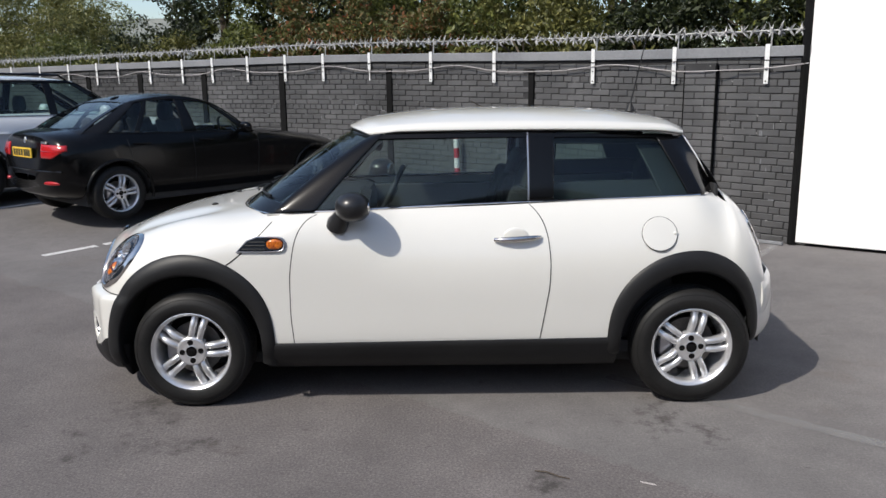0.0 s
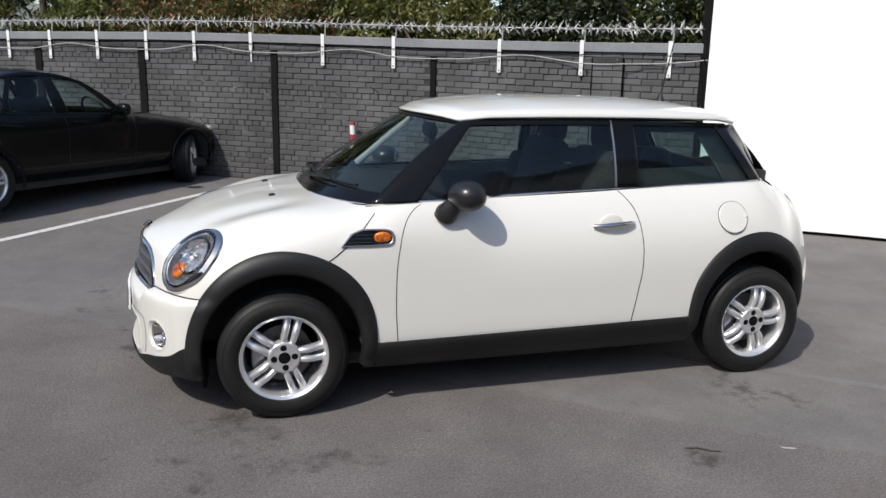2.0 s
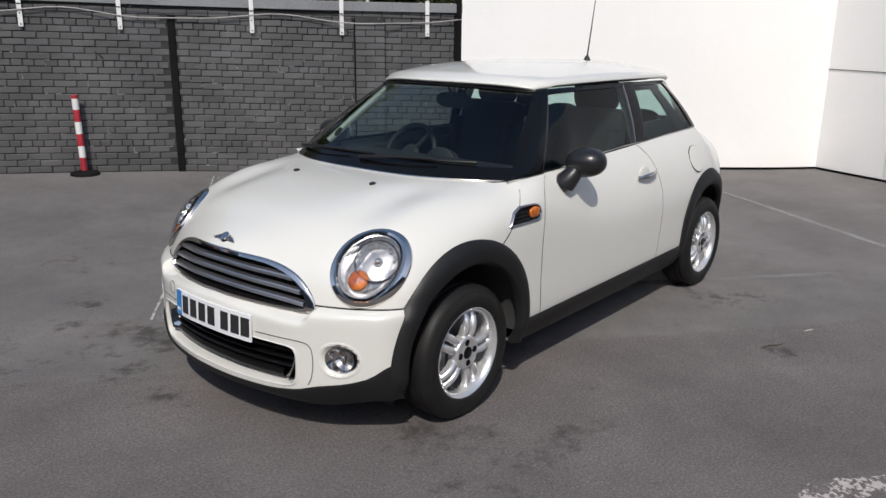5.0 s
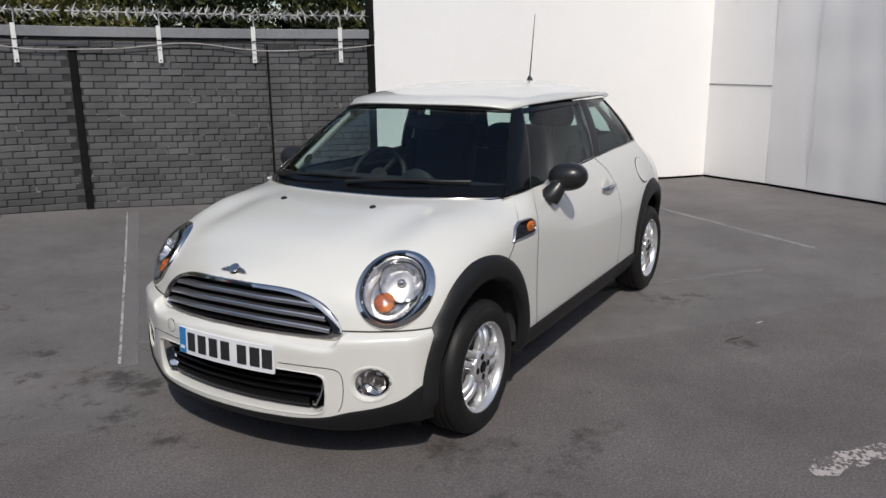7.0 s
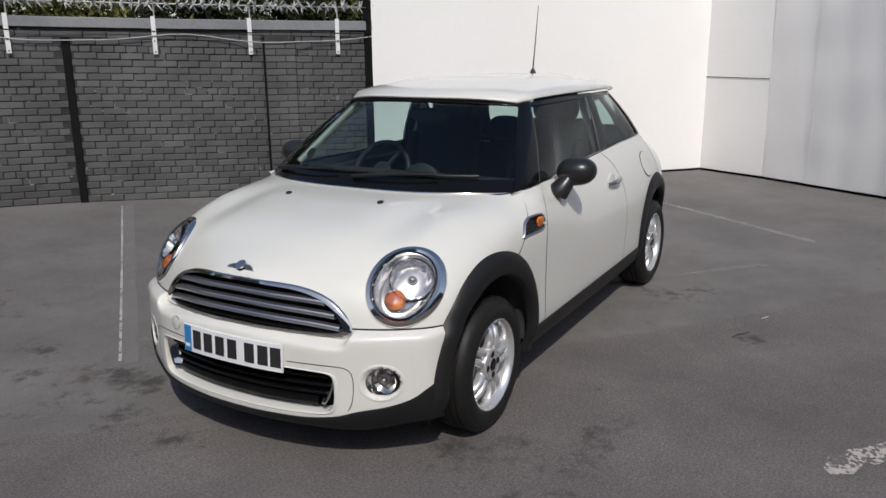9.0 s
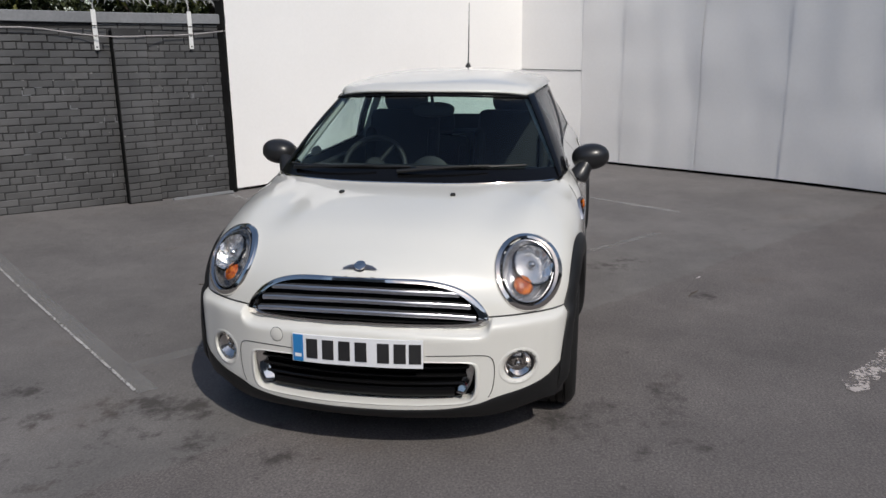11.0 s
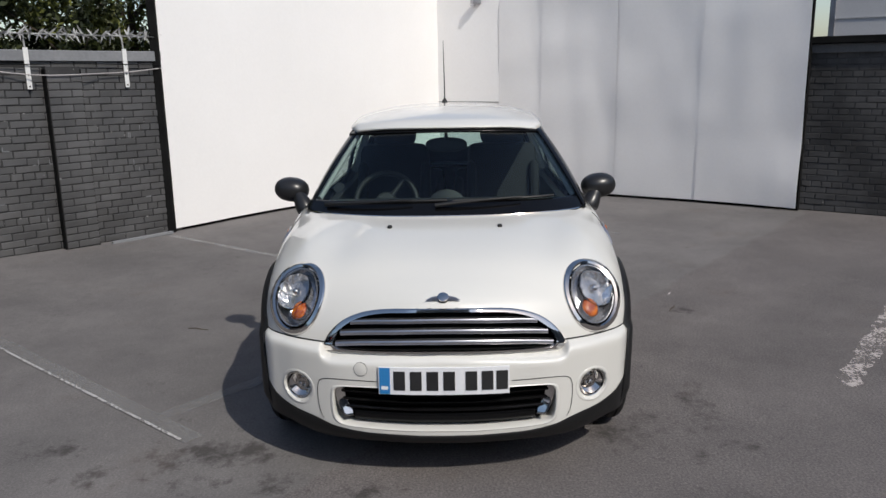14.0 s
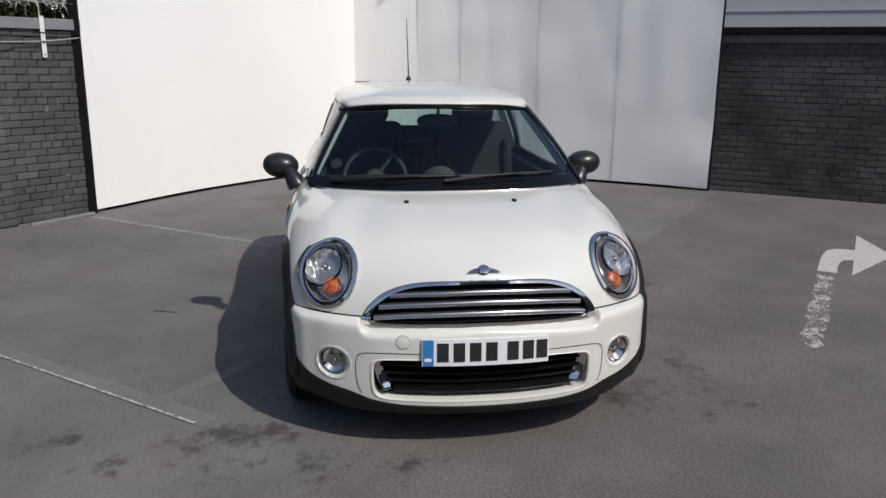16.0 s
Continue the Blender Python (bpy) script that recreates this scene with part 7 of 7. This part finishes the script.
cable_pts = []
for i in range(90):
    x = lerp(-7.6, 3.42, i / 89)
    p, way, o = on_wall(x)
    sag = 0.036 * math.sin(x * 3.72 + 0.9) + 0.010 * math.sin(x * 7.3)
    off = 0.068 + 0.05 * smooth_step(2.36, 2.46, x) * (1 - smooth_step(2.78, 2.88, x))
    cable_pts.append((p.x + o.x * off, p.y + o.y * off, wall_top(p) - 0.195 + sag))
tagged(part("cable", tube(cable_pts, 0.0058, 6), CABLE, None), "pale sagging cable clipped along the wall", "cable")
wire_pts = []
for i in range(60):
    x = lerp(-7.6, 3.42, i / 59)
    p, way, o = on_wall(x)
    wire_pts.append((p.x + o.x * (0.060 + 0.05 * smooth_step(2.36, 2.46, x) * (1 - smooth_step(2.78, 2.88, x))), p.y + o.y * 0.060, wall_top(p) - 0.128 + 0.006 * math.sin(x * 5.1)))
tagged(part("wire", tube(wire_pts, 0.0045, 6), TAR, None), "thin black wire clipped under the coping", "cable")


def mortar_chips(wall, start, way, length, count, seed):
    """Pale flakes where paint has come off the joints."""
    rng, bm = random.Random(seed), bmesh.new()
    facing = Vector((way.y, -way.x))
    for _ in range(count):
        at = start + way * rng.uniform(0.2, length - 0.2)
        k = rng.randrange(3, 19)
        m = Matrix.Translation((at.x + facing.x * 0.0195, at.y + facing.y * 0.0195, floor_y(at) + 0.003 + k * 0.068)) @ pose(0, 0, 0, 0, 0, math.degrees(math.atan2(way.y, way.x)))
        long = rng.uniform(0.02, 0.07)
        if rng.random() < 0.55:
            box(bm, (0, -0.008, -0.004), (long, 0, 0.004), 0.0, m)
        if rng.random() < 0.6:
            box(bm, (-0.004, -0.008, 0.0), (0.004, 0, rng.uniform(0.03, 0.06)), 0.0, m)
    chips = part("mortar_chips", bm, COPING, wall, smooth=False)
    tagged(chips, "pale bare mortar chips", kind="stuff")


mortar_chips(wall_mid, CORNER, D2, (RIGHT_END - CORNER).length, 34, 3)
mortar_chips(wall_left, CORNER - D1 * 6, D1, 6.0, 60, 4)

# ---- striped pole by the wall ----
pole = thing("striped_pole", "red and white striped pole on a black foot", "bollard", pose(0.187, 5.42, rise(5.42, 0.187) - 0.003, 0, -1.5, 0))
part("foot", lathe([(0.002, 0.05), (0.06, 0.05), (0.14, 0.028), (0.15, 0.0), (0.002, 0.0)], 20), TAR, pole, "black rubber foot")
z = 0.04
for i, (h, red) in enumerate(((0.145, True), (0.12, False), (0.125, True), (0.125, False), (0.125, True), (0.112, False), (0.035, True))):
    part("band", lathe([(0.001, z), (0.033, z), (0.033, z + h), (0.001, z + h)], 16), POLE_RED if red else POLE_WHITE, pole, "red band" if red else "white band")
    z += h - 0.0005
kerb = part("loose_batten", boxed((-0.33, -0.022, 0), (0.33, 0.022, 0.028), 0.004), COPING, None, smooth=False)
kerb.matrix_basis = pose(3.02, 3.18, rise(3.18, 3.02), 0, 0, -40)
tagged(kerb, "dirty grey batten lying at the foot of the wall", "batten")

for x, y, turn, long in ((0.45, -1.545, -28, 0.15), (0.10, 1.67, -104, 0.15)):
    half = long / 2
    t = part("twig", tube([(-half, 0, 0.006), (-half * 0.3, 0.006, 0.009), (half * 0.4, -0.004, 0.008), (half, 0.003, 0.005)], [0.0025, 0.0035, 0.003, 0.002], 6), BARK, None)
    t.matrix_basis = pose(x, y, 0, 0, 0, turn)
    tagged(t, "small brown twig lying on the asphalt", "twig")

# ---- trees and shrubs behind the wall ----
def crown(name, rng, clumps, leaf, mat, parent):
    """Leaves scattered in clumps: each one a small folded blade."""
    verts, faces = [], []
    for (cx, cy, cz), (rx, ry, rz), count in clumps:
        k = rng.normal(size=(count, 3))
        k /= np.linalg.norm(k, axis=1)[:, None]
        k *= rng.uniform(0.55, 1.05, (count, 1)) ** 0.6
        mid = np.array([cx, cy, cz]) + k * [rx, ry, rz]
        a = rng.normal(size=(count, 3)) + [0, 0, -0.25]
        a /= np.linalg.norm(a, axis=1)[:, None]
        b = np.cross(a, rng.normal(size=(count, 3)))
        b /= np.linalg.norm(b, axis=1)[:, None]
        size = leaf * rng.uniform(0.6, 1.3, (count, 1))
        n0 = len(verts)
        at = parent.matrix_basis.translation
        wx, wy = mid[:, 0] + at.x - CORNER.x, mid[:, 1] + at.y - CORNER.y
        clear_of = np.where(wx < 0, wx * -D1.y + wy * D1.x, wx * -D2.y + wy * D2.x) > 0.34
        mid, a, b, size = mid[clear_of], a[clear_of], b[clear_of], size[clear_of]
        count = len(mid)
        quad = np.stack([mid - a * size, mid + b * size * 0.42, mid + a * size, mid - b * size * 0.42], 1).reshape(-1, 3)
        verts.extend(map(tuple, quad))
        faces.extend((n0 + 4 * i, n0 + 4 * i + 1, n0 + 4 * i + 2, n0 + 4 * i + 3) for i in range(count))
    me = bpy.data.meshes.new(name)
    me.from_pydata(verts, [], faces)
    me.materials.append(mat)
    ob = new(name, me)
    ob.parent = parent
    return ob


def tree(x, y, height, spread, mat, seed, label, leaves=9000, leaf=0.043, low=0.25, name="tree"):
    rng = np.random.default_rng(seed)
    t = thing(name, label, name, pose(x, y, 0))
    trunk_h = height * 0.45
    bend = rng.uniform(-0.2, 0.2, 2)
    part("trunk", tube([(0, 0, -0.1), (bend[0] * 0.3, bend[1] * 0.3, trunk_h * 0.5), (bend[0], bend[1], trunk_h), (bend[0] * 1.3, bend[1] * 1.3, height * 0.8)],
                       [0.045 * height / 2.2, 0.035 * height / 2.2, 0.024 * height / 2.2, 0.006], 8), BARK, t)
    clumps, limbs = [], 16
    for i in range(limbs):
        ang, up = i * 2.4 + rng.uniform(-0.4, 0.4), lerp(low, 0.97, (i + 0.5) / limbs)
        reach = spread * (0.35 + 0.65 * math.sin(math.pi * min(1, (1 - up) * 0.95 + 0.12))) * rng.uniform(0.7, 1.1)
        tip = (bend[0] + math.cos(ang) * reach, bend[1] + math.sin(ang) * reach, height * up)
        if i % 2 == 0:
            part("limb", tube([(bend[0] * up, bend[1] * up, height * max(0.12, up - 0.22)), (tip[0] * 0.5, tip[1] * 0.5, height * (up - 0.08)), tip], [0.014 * height / 2, 0.009 * height / 2, 0.004], 6), BARK, t)
        for f in (1.0, 0.6):
            for j in range(2):
                c = (tip[0] * f + rng.uniform(-0.3, 0.3) * spread * 0.5, tip[1] * f + rng.uniform(-0.3, 0.3) * spread * 0.5, tip[2] + rng.uniform(-0.12, 0.1) * height * 0.6)
                r = spread * rng.uniform(0.16, 0.34)
                clumps.append((c, (r, r, r * rng.uniform(0.6, 0.95)), leaves // (limbs * 4)))
    crown("crown", rng, clumps, leaf, mat, t)
    return t


def behind(x, back):
    p, way, o = on_wall(x)
    return p.x - o.x * back, p.y - o.y * back


for i, (x, back, h, s, mat, word, n) in enumerate((
        (3.9, 1.6, 4.6, 1.5, GREEN, "green shrubby tree behind the wall", 13000),
        (2.4, 1.7, 5.0, 1.6, DEEP, "dark green shrubby tree behind the wall", 13000),
        (1.2, 1.9, 4.6, 1.7, OLIVE, "olive green tree behind the wall", 13000),
        (-0.2, 1.8, 4.4, 1.6, GREEN, "green tree behind the wall", 13000),
        (-1.6, 2.3, 4.8, 1.8, GREEN, "green tree behind the wall", 13000),
        (-3.0, 2.6, 5.0, 1.8, DEEP, "dark green tree behind the wall", 13000),
        (5.2, 3.5, 5.6, 2.2, DEEP, "dark green tree behind the hoarding", 9000),
        (-4.4, 4.6, 4.4, 1.6, OLIVE, "olive green tree behind the wall", 10000),
        (0.4, 4.2, 6.0, 2.4, GREEN, "tall green tree behind the wall", 10000),
        (-20.5, 5.0, 4.6, 2.4, OLIVE, "olive green tree far along the wall", 26000),
        (-15.0, 6.0, 4.6, 2.3, OLIVE, "green tree far along the wall", 26000),
        (-18.0, 8.0, 4.9, 2.6, GREEN, "olive green tree far along the wall", 24000),
        (-4.9, 1.9, 5.2, 1.7, DEEP, "dense dark green tree behind the wall", 22000),
        (-3.9, 3.4, 5.6, 1.8, GREEN, "dense green tree behind the wall", 20000))):
    tree(*behind(x, back), h, s, mat, 20 + i, word, int(n * 1.7))
for i, (x, back, h, s, mat, word) in enumerate((
        (0.7, 0.75, 2.6, 0.9, OLIVE, "olive shrub against the back of the wall"),
        (-0.5, 0.8, 2.65, 0.9, RUSSET, "shrub with russet leaves behind the wall"),
        (-1.6, 0.8, 2.75, 0.95, RUSSET, "shrub with russet leaves behind the wall"),
        (-2.6, 0.85, 2.7, 0.95, RUSSET, "shrub with russet leaves behind the wall"),
        (-3.7, 0.9, 2.5, 0.9, GREEN, "green shrub behind the wall"),
        (-5.0, 1.1, 2.4, 0.9, OLIVE, "olive shrub behind the wall"),
        (-6.4, 1.2, 2.4, 1.0, OLIVE, "olive shrub behind the wall"),
        (-8.2, 1.6, 2.5, 1.1, GREEN, "green shrub behind the wall"),
        (1.9, 0.7, 2.5, 0.8, DEEP, "dark shrub behind the wall"),
        (3.0, 0.7, 2.5, 0.8, DEEP, "dark shrub behind the wall"))):
    tree(*behind(x, back), h, s, mat, 60 + i, word, 13000, 0.036, 0.35, "shrub")

# far hillside on the horizon
hv, hf = [], []
for i in range(41):
    u = i / 40
    x, y = lerp(-1500, 900, u), 1500
    hv += [(x, y, -5), (x, y + 200, 132 * math.exp(-((u - 0.42) / 0.22) ** 2) + 26 * math.sin(u * 9) * math.exp(-((u - 0.5) / 0.4) ** 2) + 22)]
hf = [(2 * i, 2 * i + 2, 2 * i + 3, 2 * i + 1) for i in range(40)]
tagged(put_mesh("backdrop", hv, hf, HILL), "hazy grey-green hill on the horizon", "hill", kind="structure")

# ---- brick faces, last ----
brick_run(wall_mid, CORNER, D2, (RIGHT_END - CORNER).length, floor_y, wall_top, BRICK, (0.0, 2.4), 5)
brick_run(wall_left, LEFT_END, D1, 15.0, floor_y, wall_top, BRICK, (12.4, 15.0), 6)
pier_meshes = {n: brick_mesh("brick", n, BRICK) for n in (0.204, 0.1)}
pier_turn, pier_rng = math.atan2(D2.y, D2.x), random.Random(8)
for k in range(24):
    z = floor_y(p0) + 0.037 + k * 0.068
    if z > wall_top(p0) - 0.18:
        break
    for at, size in (((0.108, 0.204), (0.270, 0.1)) if k % 2 else ((0.057, 0.1), (0.219, 0.204))):
        q = p0 + D2 * at
        ob = new("brick", pier_meshes[size])
        ob.parent, ob.matrix_basis = pier, Matrix.Translation((q.x, q.y, z)) @ Euler((0, pier_rng.uniform(-0.004, 0.004), pier_turn)).to_matrix().to_4x4()
brick_run(wall_right, R_A, rw, 8.6, floor_zero, top_right, BRICK_DARK, (0.3, 2.4), 7)
